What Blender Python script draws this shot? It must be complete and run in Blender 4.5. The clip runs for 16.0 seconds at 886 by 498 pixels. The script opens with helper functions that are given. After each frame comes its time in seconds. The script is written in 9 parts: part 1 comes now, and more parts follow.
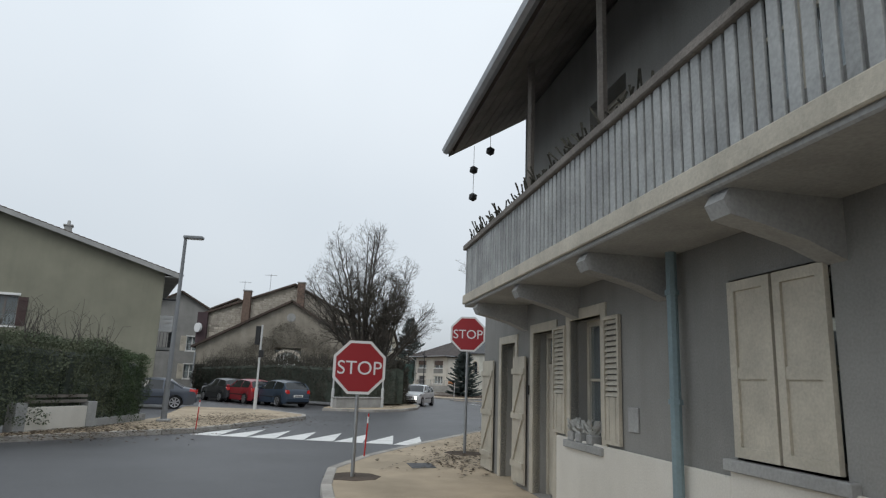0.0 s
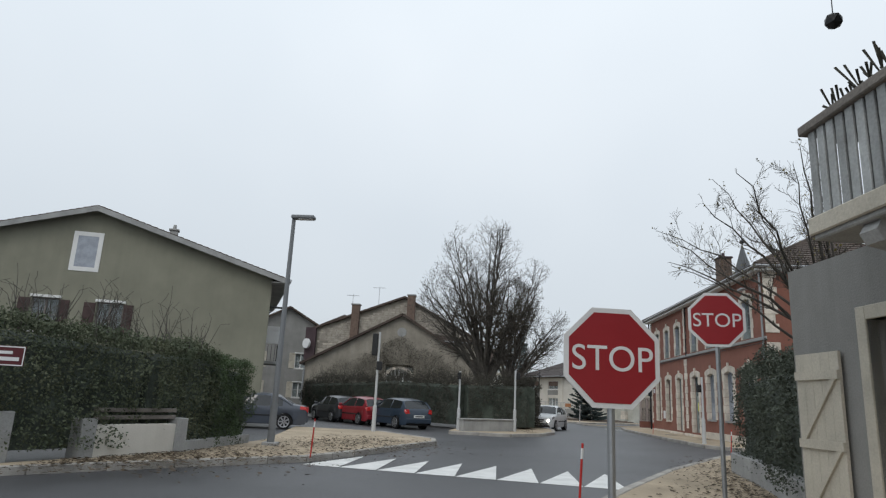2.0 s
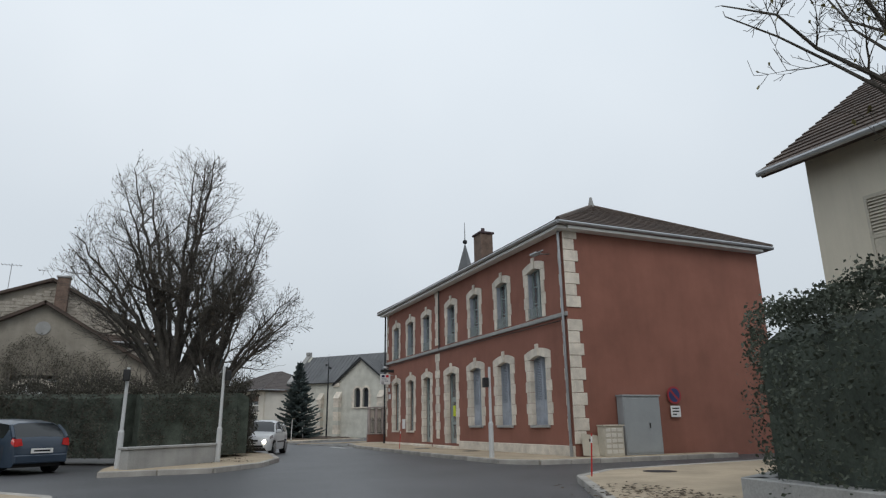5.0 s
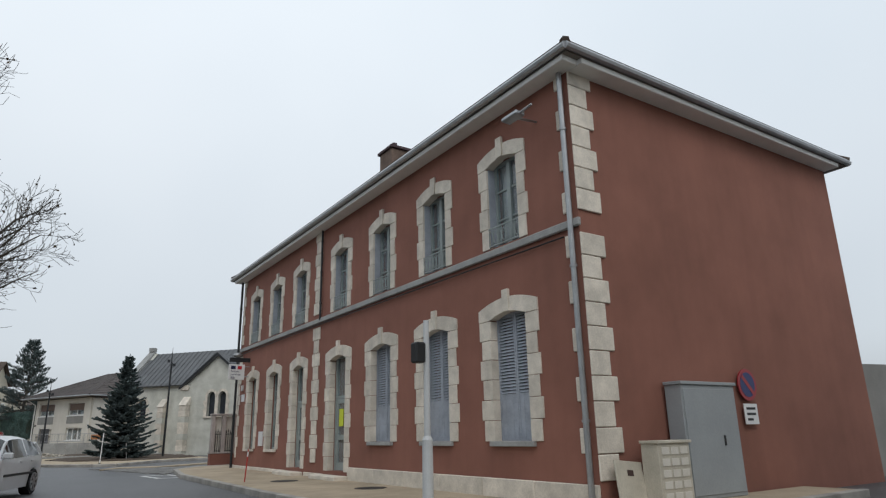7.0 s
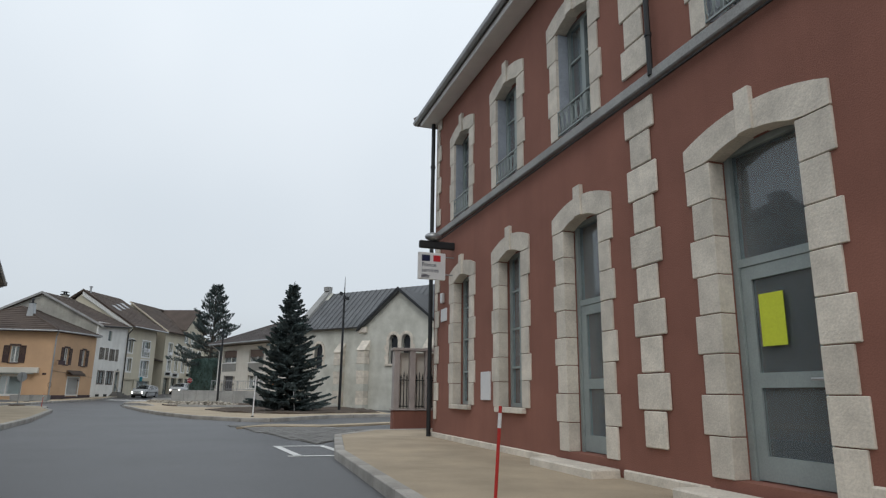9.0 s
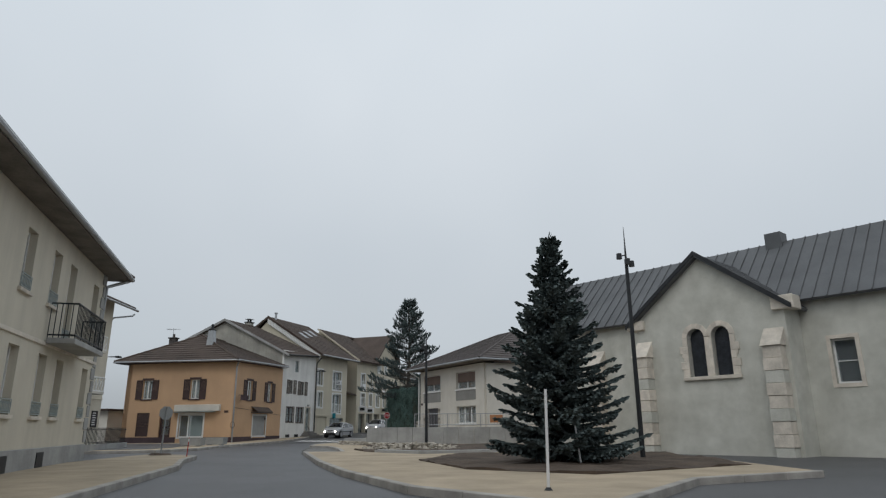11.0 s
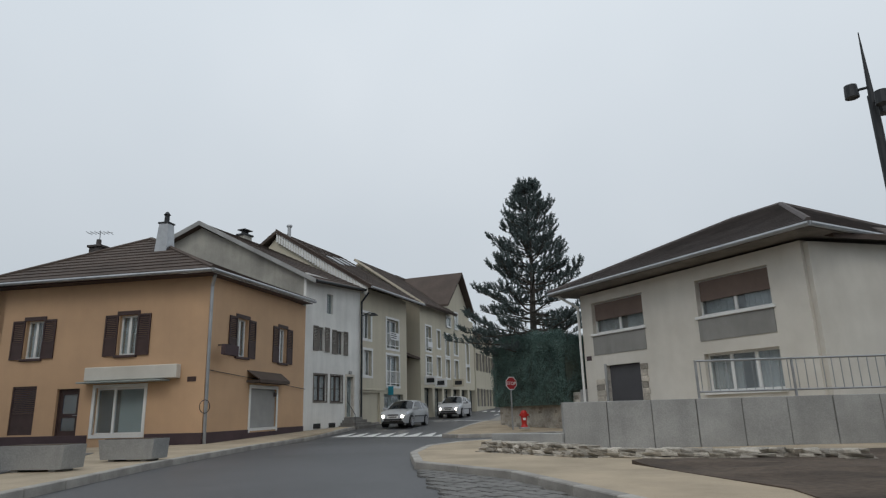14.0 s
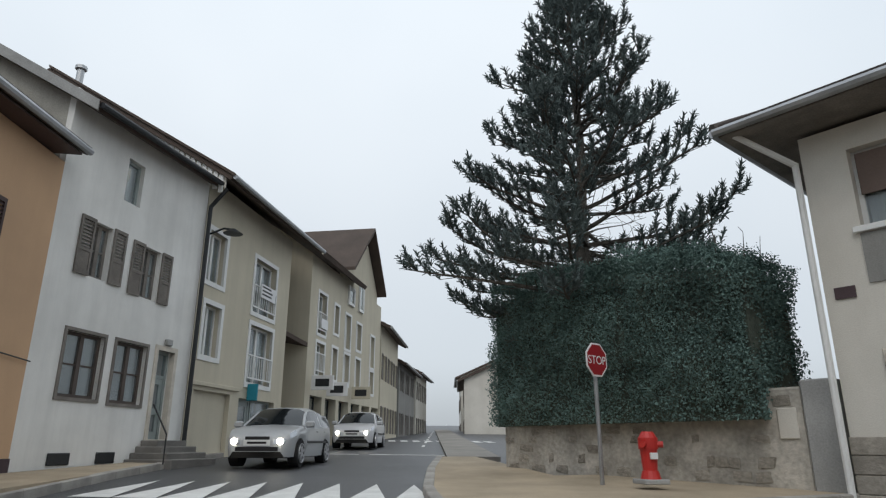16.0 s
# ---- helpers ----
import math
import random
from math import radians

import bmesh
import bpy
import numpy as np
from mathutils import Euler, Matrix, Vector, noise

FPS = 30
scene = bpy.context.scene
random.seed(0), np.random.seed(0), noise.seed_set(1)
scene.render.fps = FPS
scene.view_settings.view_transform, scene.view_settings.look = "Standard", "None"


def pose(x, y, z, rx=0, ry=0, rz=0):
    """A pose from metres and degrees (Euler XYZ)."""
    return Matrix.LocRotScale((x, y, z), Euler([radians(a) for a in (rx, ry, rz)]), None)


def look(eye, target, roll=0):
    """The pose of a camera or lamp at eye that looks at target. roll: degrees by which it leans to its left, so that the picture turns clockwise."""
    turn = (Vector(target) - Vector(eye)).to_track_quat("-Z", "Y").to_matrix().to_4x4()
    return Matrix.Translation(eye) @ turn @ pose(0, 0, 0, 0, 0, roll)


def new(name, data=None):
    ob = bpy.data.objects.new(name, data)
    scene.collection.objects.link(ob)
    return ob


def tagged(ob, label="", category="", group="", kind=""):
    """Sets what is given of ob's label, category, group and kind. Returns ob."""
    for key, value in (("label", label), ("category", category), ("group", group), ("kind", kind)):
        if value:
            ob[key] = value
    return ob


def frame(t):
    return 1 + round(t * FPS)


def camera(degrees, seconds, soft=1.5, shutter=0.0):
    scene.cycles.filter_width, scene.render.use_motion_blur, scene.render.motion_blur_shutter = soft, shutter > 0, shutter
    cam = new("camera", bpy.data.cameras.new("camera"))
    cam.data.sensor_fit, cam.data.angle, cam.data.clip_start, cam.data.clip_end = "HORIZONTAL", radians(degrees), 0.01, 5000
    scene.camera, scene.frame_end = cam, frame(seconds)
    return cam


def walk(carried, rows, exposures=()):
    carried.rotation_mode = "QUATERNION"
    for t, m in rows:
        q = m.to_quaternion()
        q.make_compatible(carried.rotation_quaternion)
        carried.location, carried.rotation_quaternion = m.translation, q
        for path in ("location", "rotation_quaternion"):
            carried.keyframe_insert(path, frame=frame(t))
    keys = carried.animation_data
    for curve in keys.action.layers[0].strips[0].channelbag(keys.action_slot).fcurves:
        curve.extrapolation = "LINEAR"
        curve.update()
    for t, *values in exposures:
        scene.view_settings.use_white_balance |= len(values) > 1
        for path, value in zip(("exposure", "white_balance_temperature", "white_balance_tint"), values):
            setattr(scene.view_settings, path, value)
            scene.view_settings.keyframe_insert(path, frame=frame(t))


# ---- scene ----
cam = camera(69.6, 16.0, 1.25)
PLAN = 1.15  # the plan below is drawn at 1 : 1.15 and brought to true size at the end
PATH = [
    (0, (1.74, -0.442, 1.508), (1.901, 1.509, 1.915), 2.2),
    (0.5, (1.298, 1.071, 1.409), (1.303, 3.029, 1.814), 2.8),
    (1, (0.889, 2.349, 1.323), (0.792, 4.3, 1.756), 3.4),
    (1.5, (0.622, 3.268, 1.297), (0.482, 5.212, 1.744), 3.0),
    (2, (0.364, 4.126, 1.279), (0.219, 6.067, 1.74), 2.8),
    (2.5, (0.121, 5.109, 1.219), (-0.001, 7.047, 1.699), 3.0),
    (3, (-0.022, 6.267, 1.184), (-0.083, 8.209, 1.659), 2.7),
    (3.5, (-0.281, 7.778, 1.132), (-0.248, 9.712, 1.639), 1.7),
    (4, (-0.389, 9.586, 1.035), (-0.17, 11.5, 1.572), 0.9),
    (4.5, (0.0, 11.515, 1.033), (0.489, 13.383, 1.556), 0.0),
    (5, (0.244, 13.486, 1.041), (1.0, 15.26, 1.571), -0.7),
    (5.2, (0.327, 14.305, 1.064), (1.192, 16.018, 1.627), -0.4),
    (7.3, (4.735, 24.137, 1.13), (5.803, 25.735, 1.684), -1.2),
    (7.5, (5.015, 24.92, 1.053), (6.051, 26.542, 1.6), -1.1),
    (8, (6.008, 28.037, 1.047), (6.905, 29.747, 1.57), -1.4),
    (8.5, (6.675, 31.17, 1.042), (7.422, 32.945, 1.583), -0.8),
    (9, (7.12, 34.277, 0.93), (7.725, 36.131, 1.375), 0.8),
    (9.5, (7.237, 37.61, 0.97), (7.688, 39.485, 1.498), 0.3),
    (10, (7.174, 40.96, 0.983), (7.482, 42.862, 1.52), 0.1),
    (10.2, (7.075, 42.394, 1.018), (7.327, 44.302, 1.561), -0.1),
    (12.3, (3.947, 57.666, 0.777), (3.845, 59.59, 1.312), -0.5),
    (12.5, (3.567, 59.227, 0.783), (3.453, 61.151, 1.318), -0.6),
    (13, (2.566, 63.431, 0.767), (2.462, 65.359, 1.289), -0.6),
    (13.5, (1.676, 67.681, 0.763), (1.637, 69.616, 1.265), -0.9),
    (14, (0.9, 71.869, 0.874), (0.942, 73.806, 1.368), -1.6),
    (14.5, (0.191, 76.118, 0.7), (0.322, 78.051, 1.198), -1.2),
    (15, (-0.165, 80.036, 0.697), (0.068, 81.957, 1.203), -0.7),
    (15.2, (-0.286, 81.798, 0.731), (-0.007, 83.71, 1.247), -0.7),
    (15.5, (-0.451, 84.107, 0.695), (-0.098, 86.0, 1.236), -1.2),
    (16, (-0.438, 87.773, 0.685), (0.011, 89.632, 1.269), 0.1),
]
walk(cam, [(t, look(Vector(eye) * PLAN, Vector(target) * PLAN, roll)) for t, eye, target, roll in PATH],
     [(0, 0.1), (3.5, 0.08), (5, 0.0), (8.5, 0.12), (10, -0.12), (12.5, -0.24), (13.5, -0.24), (14.5, -0.05), (16, 0.1)])

import collections

# ---- light ----
SUN_EL, SUN_ROT = 48.0, 200.0
world = bpy.data.worlds.new("overcast_sky")
scene.world = world
world.use_nodes = True
wn, wl = world.node_tree.nodes, world.node_tree.links
wn.clear()
sky = wn.new("ShaderNodeTexSky")
sky.sky_type, sky.sun_disc = "NISHITA", False
sky.sun_elevation, sky.sun_rotation = radians(SUN_EL), radians(SUN_ROT)
sky.dust_density, sky.air_density = 3.0, 1.0
geo = wn.new("ShaderNodeTexCoord")
cloud = wn.new("ShaderNodeTexNoise")
cloud.inputs["Scale"].default_value, cloud.inputs["Detail"].default_value = 1.6, 3.0
ramp = wn.new("ShaderNodeValToRGB")
ramp.color_ramp.elements[0].position, ramp.color_ramp.elements[0].color = 0.3, (5.8, 6.4, 6.95, 1)
ramp.color_ramp.elements[1].position, ramp.color_ramp.elements[1].color = 0.75, (6.75, 7.25, 7.7, 1)
sep, grade, dim = wn.new("ShaderNodeSeparateXYZ"), wn.new("ShaderNodeMapRange"), wn.new("ShaderNodeVectorMath")
grade.interpolation_type = "SMOOTHSTEP"
for key, val in (("From Min", 0.0), ("From Max", 0.75), ("To Min", 0.78), ("To Max", 1.08)):
    grade.inputs[key].default_value = val
dim.operation = "SCALE"
mix = wn.new("ShaderNodeMix")
mix.data_type = "RGBA"
mix.inputs["Factor"].default_value = 0.93
back = wn.new("ShaderNodeBackground")
back.inputs["Strength"].default_value = 0.125
out = wn.new("ShaderNodeOutputWorld")
wl.new(geo.outputs["Generated"], cloud.inputs["Vector"])
wl.new(cloud.outputs["Fac"], ramp.inputs["Fac"])
wl.new(sky.outputs["Color"], mix.inputs["A"])
wl.new(geo.outputs["Generated"], sep.inputs["Vector"])
wl.new(sep.outputs["Z"], grade.inputs["Value"])
wl.new(ramp.outputs["Color"], dim.inputs[0])
haze, thick = wn.new("ShaderNodeMapRange"), wn.new("ShaderNodeMath")
haze.interpolation_type, thick.operation = "SMOOTHSTEP", "MULTIPLY"
for key, val in (("From Min", 0.0), ("From Max", 0.13), ("To Min", 0.74), ("To Max", 1.0)):
    haze.inputs[key].default_value = val
wl.new(sep.outputs["Z"], haze.inputs["Value"])
wl.new(grade.outputs["Result"], thick.inputs[0])
wl.new(haze.outputs["Result"], thick.inputs[1])
wl.new(thick.outputs["Value"], dim.inputs["Scale"])
wl.new(dim.outputs["Vector"], mix.inputs["B"])
wl.new(mix.outputs["Result"], back.inputs["Color"])
wl.new(back.outputs["Background"], out.inputs["Surface"])
sun_data = bpy.data.lights.new("sun", "SUN")
sun_data.energy, sun_data.angle, sun_data.color = 0.6, radians(25), (1.0, 0.97, 0.93)
sun = new("sun", sun_data)
sun.matrix_world = pose(0, 0, 60, 90 - SUN_EL, 0, 180 - SUN_ROT)


# ---- materials ----
def mat(name, col, rough=0.8, var=0.22, scale=1.5, fine=40.0, bump=0.15, metal=0.0, tint=None, spec=0.4, coat=0.0, rnd=0.0, streak=0.0):
    """A surface with broad stains, fine grain and relief at real size; tint: a second colour of the stains; rnd: change from piece to piece."""
    m = bpy.data.materials.new(name)
    m.use_nodes = True
    n, l = m.node_tree.nodes, m.node_tree.links
    b = n["Principled BSDF"]
    tc = n.new("ShaderNodeTexCoord")
    n1, n2 = n.new("ShaderNodeTexNoise"), n.new("ShaderNodeTexNoise")
    n1.inputs["Scale"].default_value, n1.inputs["Detail"].default_value, n1.inputs["Roughness"].default_value = scale, 6, 0.6
    n2.inputs["Scale"].default_value, n2.inputs["Detail"].default_value = fine, 4
    l.new(tc.outputs["Object"], n1.inputs["Vector"])
    l.new(tc.outputs["Object"], n2.inputs["Vector"])
    lo = tint or tuple(c * (1 - var) for c in col)
    hi = tuple(min(1, c * (1 + var * 0.6)) for c in col)
    r1 = n.new("ShaderNodeValToRGB")
    r1.color_ramp.elements[0].position, r1.color_ramp.elements[0].color = 0.32, (*lo, 1)
    r1.color_ramp.elements[1].position, r1.color_ramp.elements[1].color = 0.68, (*hi, 1)
    l.new(n1.outputs["Fac"], r1.inputs["Fac"])
    r2 = n.new("ShaderNodeMapRange")
    r2.inputs["From Min"].default_value, r2.inputs["From Max"].default_value = 0.25, 0.75
    r2.inputs["To Min"].default_value, r2.inputs["To Max"].default_value = 1 - var * 0.7, 1 + var * 0.5
    l.new(n2.outputs["Fac"], r2.inputs["Value"])
    hsv = n.new("ShaderNodeHueSaturation")
    l.new(r1.outputs["Color"], hsv.inputs["Color"])
    if rnd:
        oi, mr, mu = n.new("ShaderNodeObjectInfo"), n.new("ShaderNodeMapRange"), n.new("ShaderNodeMath")
        mr.inputs["To Min"].default_value, mr.inputs["To Max"].default_value = 1 - rnd, 1 + rnd
        mu.operation = "MULTIPLY"
        l.new(oi.outputs["Random"], mr.inputs["Value"])
        l.new(mr.outputs["Result"], mu.inputs[0])
        l.new(r2.outputs["Result"], mu.inputs[1])
        l.new(mu.outputs["Value"], hsv.inputs["Value"])
    else:
        l.new(r2.outputs["Result"], hsv.inputs["Value"])
    if streak:
        mp, n3, r3, r4 = n.new("ShaderNodeMapping"), n.new("ShaderNodeTexNoise"), n.new("ShaderNodeMapRange"), n.new("ShaderNodeMix")
        mp.inputs["Scale"].default_value = (2.6, 2.6, 0.22)
        n3.inputs["Scale"].default_value, n3.inputs["Detail"].default_value, n3.inputs["Roughness"].default_value = 1.0, 7, 0.65
        r3.inputs["From Min"].default_value, r3.inputs["From Max"].default_value = 0.42, 0.72
        r3.inputs["To Min"].default_value, r3.inputs["To Max"].default_value = 0.0, streak * 3
        r4.data_type = "RGBA"
        r4.inputs["B"].default_value = (lo[0] * 0.55, lo[1] * 0.56, lo[2] * 0.56, 1)
        l.new(tc.outputs["Object"], mp.inputs["Vector"])
        l.new(mp.outputs["Vector"], n3.inputs["Vector"])
        l.new(n3.outputs["Fac"], r3.inputs["Value"])
        l.new(r3.outputs["Result"], r4.inputs["Factor"])
        l.new(hsv.outputs["Color"], r4.inputs["A"])
        l.new(r4.outputs["Result"], b.inputs["Base Color"])
    else:
        l.new(hsv.outputs["Color"], b.inputs["Base Color"])
    b.inputs["Roughness"].default_value, b.inputs["Metallic"].default_value = rough, metal
    b.inputs["Specular IOR Level"].default_value = spec
    b.inputs["Coat Weight"].default_value = coat
    if bump:
        bp = n.new("ShaderNodeBump")
        bp.inputs["Strength"].default_value, bp.inputs["Distance"].default_value = bump, 0.02
        l.new(n2.outputs["Fac"], bp.inputs["Height"])
        l.new(bp.outputs["Normal"], b.inputs["Normal"])
    return m


def glass_mat(name, col=(0.75, 0.82, 0.85), rough=0.03):
    m = bpy.data.materials.new(name)
    m.use_nodes = True
    b = m.node_tree.nodes["Principled BSDF"]
    b.inputs["Base Color"].default_value = (*col, 1)
    b.inputs["Roughness"].default_value = rough
    b.inputs["Transmission Weight"].default_value = 0.92
    b.inputs["IOR"].default_value = 1.45
    return m


def glow_mat(name, col, strength):
    m = bpy.data.materials.new(name)
    m.use_nodes = True
    b = m.node_tree.nodes["Principled BSDF"]
    b.inputs["Base Color"].default_value = (*col, 1)
    b.inputs["Emission Color"].default_value = (*col, 1)
    b.inputs["Emission Strength"].default_value = strength
    return m


M_ASPHALT = mat("asphalt", (0.078, 0.079, 0.083), 0.48, 0.28, 0.35, 90, 0.35, spec=0.5)
M_PAVE = mat("pale_pavement", (0.42, 0.34, 0.245), 0.9, 0.22, 0.9, 120, 0.3, tint=(0.32, 0.265, 0.19))
M_KERB = mat("kerb_stone", (0.36, 0.34, 0.31), 0.9, 0.25, 2.0, 70, 0.3, rnd=0.12)
M_WHITEPAINT = mat("road_paint", (0.72, 0.72, 0.7), 0.7, 0.14, 2.5, 60, 0.2)
M_CONCRETE = mat("concrete", (0.36, 0.36, 0.35), 0.9, 0.22, 1.2, 40, 0.25, streak=0.08)
M_EARTH = mat("bare_earth", (0.095, 0.07, 0.052), 0.95, 0.45, 1.2, 14, 0.9)
M_OLIVE = mat("olive_render", (0.245, 0.24, 0.185), 0.92, 0.14, 0.5, 70, 0.2, streak=0.05)
M_GREYRENDER = mat("grey_render", (0.27, 0.265, 0.25), 0.92, 0.18, 0.8, 60, 0.25, streak=0.09)
M_REDRENDER = mat("brick_red_render", (0.275, 0.12, 0.088), 0.93, 0.16, 0.7, 80, 0.25, streak=0.06)
M_STONETRIM = mat("pale_limestone", (0.67, 0.61, 0.525), 0.88, 0.2, 3.0, 50, 0.3, rnd=0.1)
M_GABLE = mat("weathered_gable_render", (0.4, 0.385, 0.34), 0.93, 0.22, 0.8, 40, 0.3, tint=(0.3, 0.29, 0.26), streak=0.12)
M_CREAM = mat("cream_render", (0.62, 0.57, 0.47), 0.92, 0.1, 0.5, 60, 0.2, streak=0.08)
M_OFFWHITE = mat("offwhite_render", (0.66, 0.63, 0.57), 0.92, 0.1, 0.5, 60, 0.2, tint=(0.56, 0.53, 0.47), streak=0.03)
M_WHITEWALL = mat("white_render", (0.8, 0.79, 0.76), 0.92, 0.1, 0.6, 60, 0.2, tint=(0.68, 0.67, 0.64), streak=0.08)
M_ORANGE = mat("ochre_orange_render", (0.57, 0.37, 0.225), 0.92, 0.14, 0.4, 60, 0.2, tint=(0.5, 0.33, 0.205), streak=0.025)
M_YELLOW = mat("pale_yellow_render", (0.57, 0.52, 0.41), 0.92, 0.08, 0.5, 60, 0.2, streak=0.07)
M_CHURCH = mat("church_lime_render", (0.56, 0.555, 0.5), 0.93, 0.24, 1.3, 50, 0.35, tint=(0.47, 0.465, 0.41), streak=0.025)
M_RUBBLE = mat("rubble_stone", (0.45, 0.41, 0.35), 0.92, 0.3, 3.0, 20, 0.8, rnd=0.38)
M_PLINTH = mat("dark_plinth", (0.075, 0.05, 0.055), 0.85, 0.2, 1.0, 50, 0.2)
M_ROOF = mat("brown_roof_tiles", (0.085, 0.062, 0.05), 0.8, 0.28, 0.8, 30, 0.4)
M_SLATE = mat("grey_roof", (0.115, 0.12, 0.125), 0.55, 0.2, 0.8, 30, 0.2)
M_TIMBER = mat("weathered_timber", (0.2, 0.18, 0.16), 0.85, 0.3, 2.0, 40, 0.4)
M_SHUTTER = mat("brown_shutter_paint", (0.06, 0.035, 0.032), 0.6, 0.2, 3.0, 60, 0.15)
M_GREYSHUT = mat("blue_grey_shutter_paint", (0.36, 0.39, 0.44), 0.65, 0.2, 3.0, 60, 0.2)
M_CREAMWOOD = mat("cream_painted_wood", (0.5, 0.46, 0.38), 0.65, 0.18, 3.0, 50, 0.2)
M_WHITEFRAME = mat("white_frame_paint", (0.74, 0.74, 0.72), 0.5, 0.06, 3.0, 60, 0.05)
M_GREYFRAME = mat("grey_green_frame_paint", (0.3, 0.34, 0.33), 0.5, 0.12, 3.0, 60, 0.1)
M_GLASS = glass_mat("window_glass")
# near-black colour that puts the dimness of closed rooms into their floors
M_DARK = mat("room_shade", (0.03, 0.03, 0.032), 0.9, 0.2, 1.0, 10, 0)
M_CURTAIN = mat("pale_curtain", (0.5, 0.5, 0.48), 0.9, 0.2, 8.0, 60, 0.1)
M_STEEL = mat("galvanised_steel", (0.4, 0.41, 0.42), 0.42, 0.15, 4.0, 80, 0.05, metal=0.8)
M_DARKMETAL = mat("dark_metal", (0.03, 0.032, 0.035), 0.5, 0.2, 4.0, 60, 0.1, metal=0.3)
M_BLACK = mat("black_plastic", (0.018, 0.018, 0.019), 0.5, 0.1, 4, 60, 0.05)
M_SIGNRED = mat("sign_red", (0.3, 0.018, 0.024), 0.4, 0.06, 2, 60, 0.02, spec=0.5)
M_SIGNWHITE = mat("sign_white", (0.72, 0.72, 0.72), 0.45, 0.06, 2, 60, 0.02)
M_BARK = mat("bark", (0.095, 0.086, 0.074), 0.95, 0.35, 6.0, 30, 0.6)
M_IVY = mat("withered_hedge_leaf", (0.082, 0.078, 0.062), 0.85, 0.5, 5.0, 60, 0.1)
M_HEDGE = mat("hedge_leaf", (0.035, 0.055, 0.025), 0.65, 0.5, 2.0, 50, 0.1)
M_CONIFER = mat("conifer_needles", (0.125, 0.158, 0.155), 0.85, 0.35, 2.0, 50, 0.1, spec=0.15)
M_CYPRESS = mat("cypress_leaf", (0.13, 0.2, 0.18), 0.9, 0.3, 1.2, 50, 0.1, spec=0.1)
M_HYDRANT = mat("hydrant_red", (0.48, 0.03, 0.025), 0.4, 0.1, 3, 60, 0.05)


# ---- builders ----
def thing(name, label, category, m=None, group="", kind=""):
    ob = new(name)
    ob.empty_display_size = 0.2
    if m is not None:
        ob.matrix_world = m
    return tagged(ob, label, category, group, kind)


def finish(bm, name, material, smooth=False):
    me = bpy.data.meshes.new(name)
    bm.normal_update()
    bm.to_mesh(me)
    bm.free()
    for k in (material if isinstance(material, (list, tuple)) else [material]):
        me.materials.append(k)
    if smooth:
        me.polygons.foreach_set("use_smooth", [True] * len(me.polygons))
    return me


def part(name, bm, material, parent, label="", smooth=False):
    ob = new(name, finish(bm, name, material, smooth))
    ob.parent = parent
    return tagged(ob, label) if label else ob


def solo(name, bm, material, label, category, kind="", group="", smooth=False):
    return tagged(new(name, finish(bm, name, material, smooth)), label, category, group, kind)


def box(bm, a, b, M=None, bevel=0.0):
    x0, y0, z0 = (min(a[i], b[i]) for i in range(3))
    x1, y1, z1 = (max(a[i], b[i]) for i in range(3))
    vs = [bm.verts.new(p) for p in ((x0, y0, z0), (x1, y0, z0), (x1, y1, z0), (x0, y1, z0), (x0, y0, z1), (x1, y0, z1), (x1, y1, z1), (x0, y1, z1))]
    fs = [bm.faces.new([vs[i] for i in f]) for f in ((3, 2, 1, 0), (4, 5, 6, 7), (0, 1, 5, 4), (1, 2, 6, 5), (2, 3, 7, 6), (3, 0, 4, 7))]
    if bevel:
        r = bmesh.ops.bevel(bm, geom=list({e for f in fs for e in f.edges}), offset=bevel, segments=1, affect="EDGES")
        vs = list({v for f in r["faces"] for v in f.verts} | {v for v in vs if v.is_valid})
    if M is not None:
        for v in vs:
            v.co = M @ v.co
    return vs


def prism(bm, pts, d, M=None):
    """A flat outline (points in 3D, in order) given the thickness d, a vector."""
    d = Vector(d)
    a = [bm.verts.new(Vector(p)) for p in pts]
    b = [bm.verts.new(Vector(p) + d) for p in pts]
    n = len(pts)
    bm.faces.new(a)
    bm.faces.new(b[::-1])
    for i in range(n):
        bm.faces.new((a[i], b[i], b[(i + 1) % n], a[(i + 1) % n]))
    if M is not None:
        for v in a + b:
            v.co = M @ v.co
    return a + b


def tube(bm, p, q, r0, r1=None, n=8, cap=True):
    """A tapered round bar from p to q."""
    p, q = Vector(p), Vector(q)
    r1 = r0 if r1 is None else r1
    d = (q - p).normalized()
    u = d.orthogonal().normalized()
    w = d.cross(u)
    ra = [bm.verts.new(p + (u * math.cos(2 * math.pi * i / n) + w * math.sin(2 * math.pi * i / n)) * r0) for i in range(n)]
    rb = [bm.verts.new(q + (u * math.cos(2 * math.pi * i / n) + w * math.sin(2 * math.pi * i / n)) * r1) for i in range(n)]
    for i in range(n):
        bm.faces.new((ra[i], ra[(i + 1) % n], rb[(i + 1) % n], rb[i]))
    if cap:
        bm.faces.new(ra[::-1])
        bm.faces.new(rb)
    return ra + rb


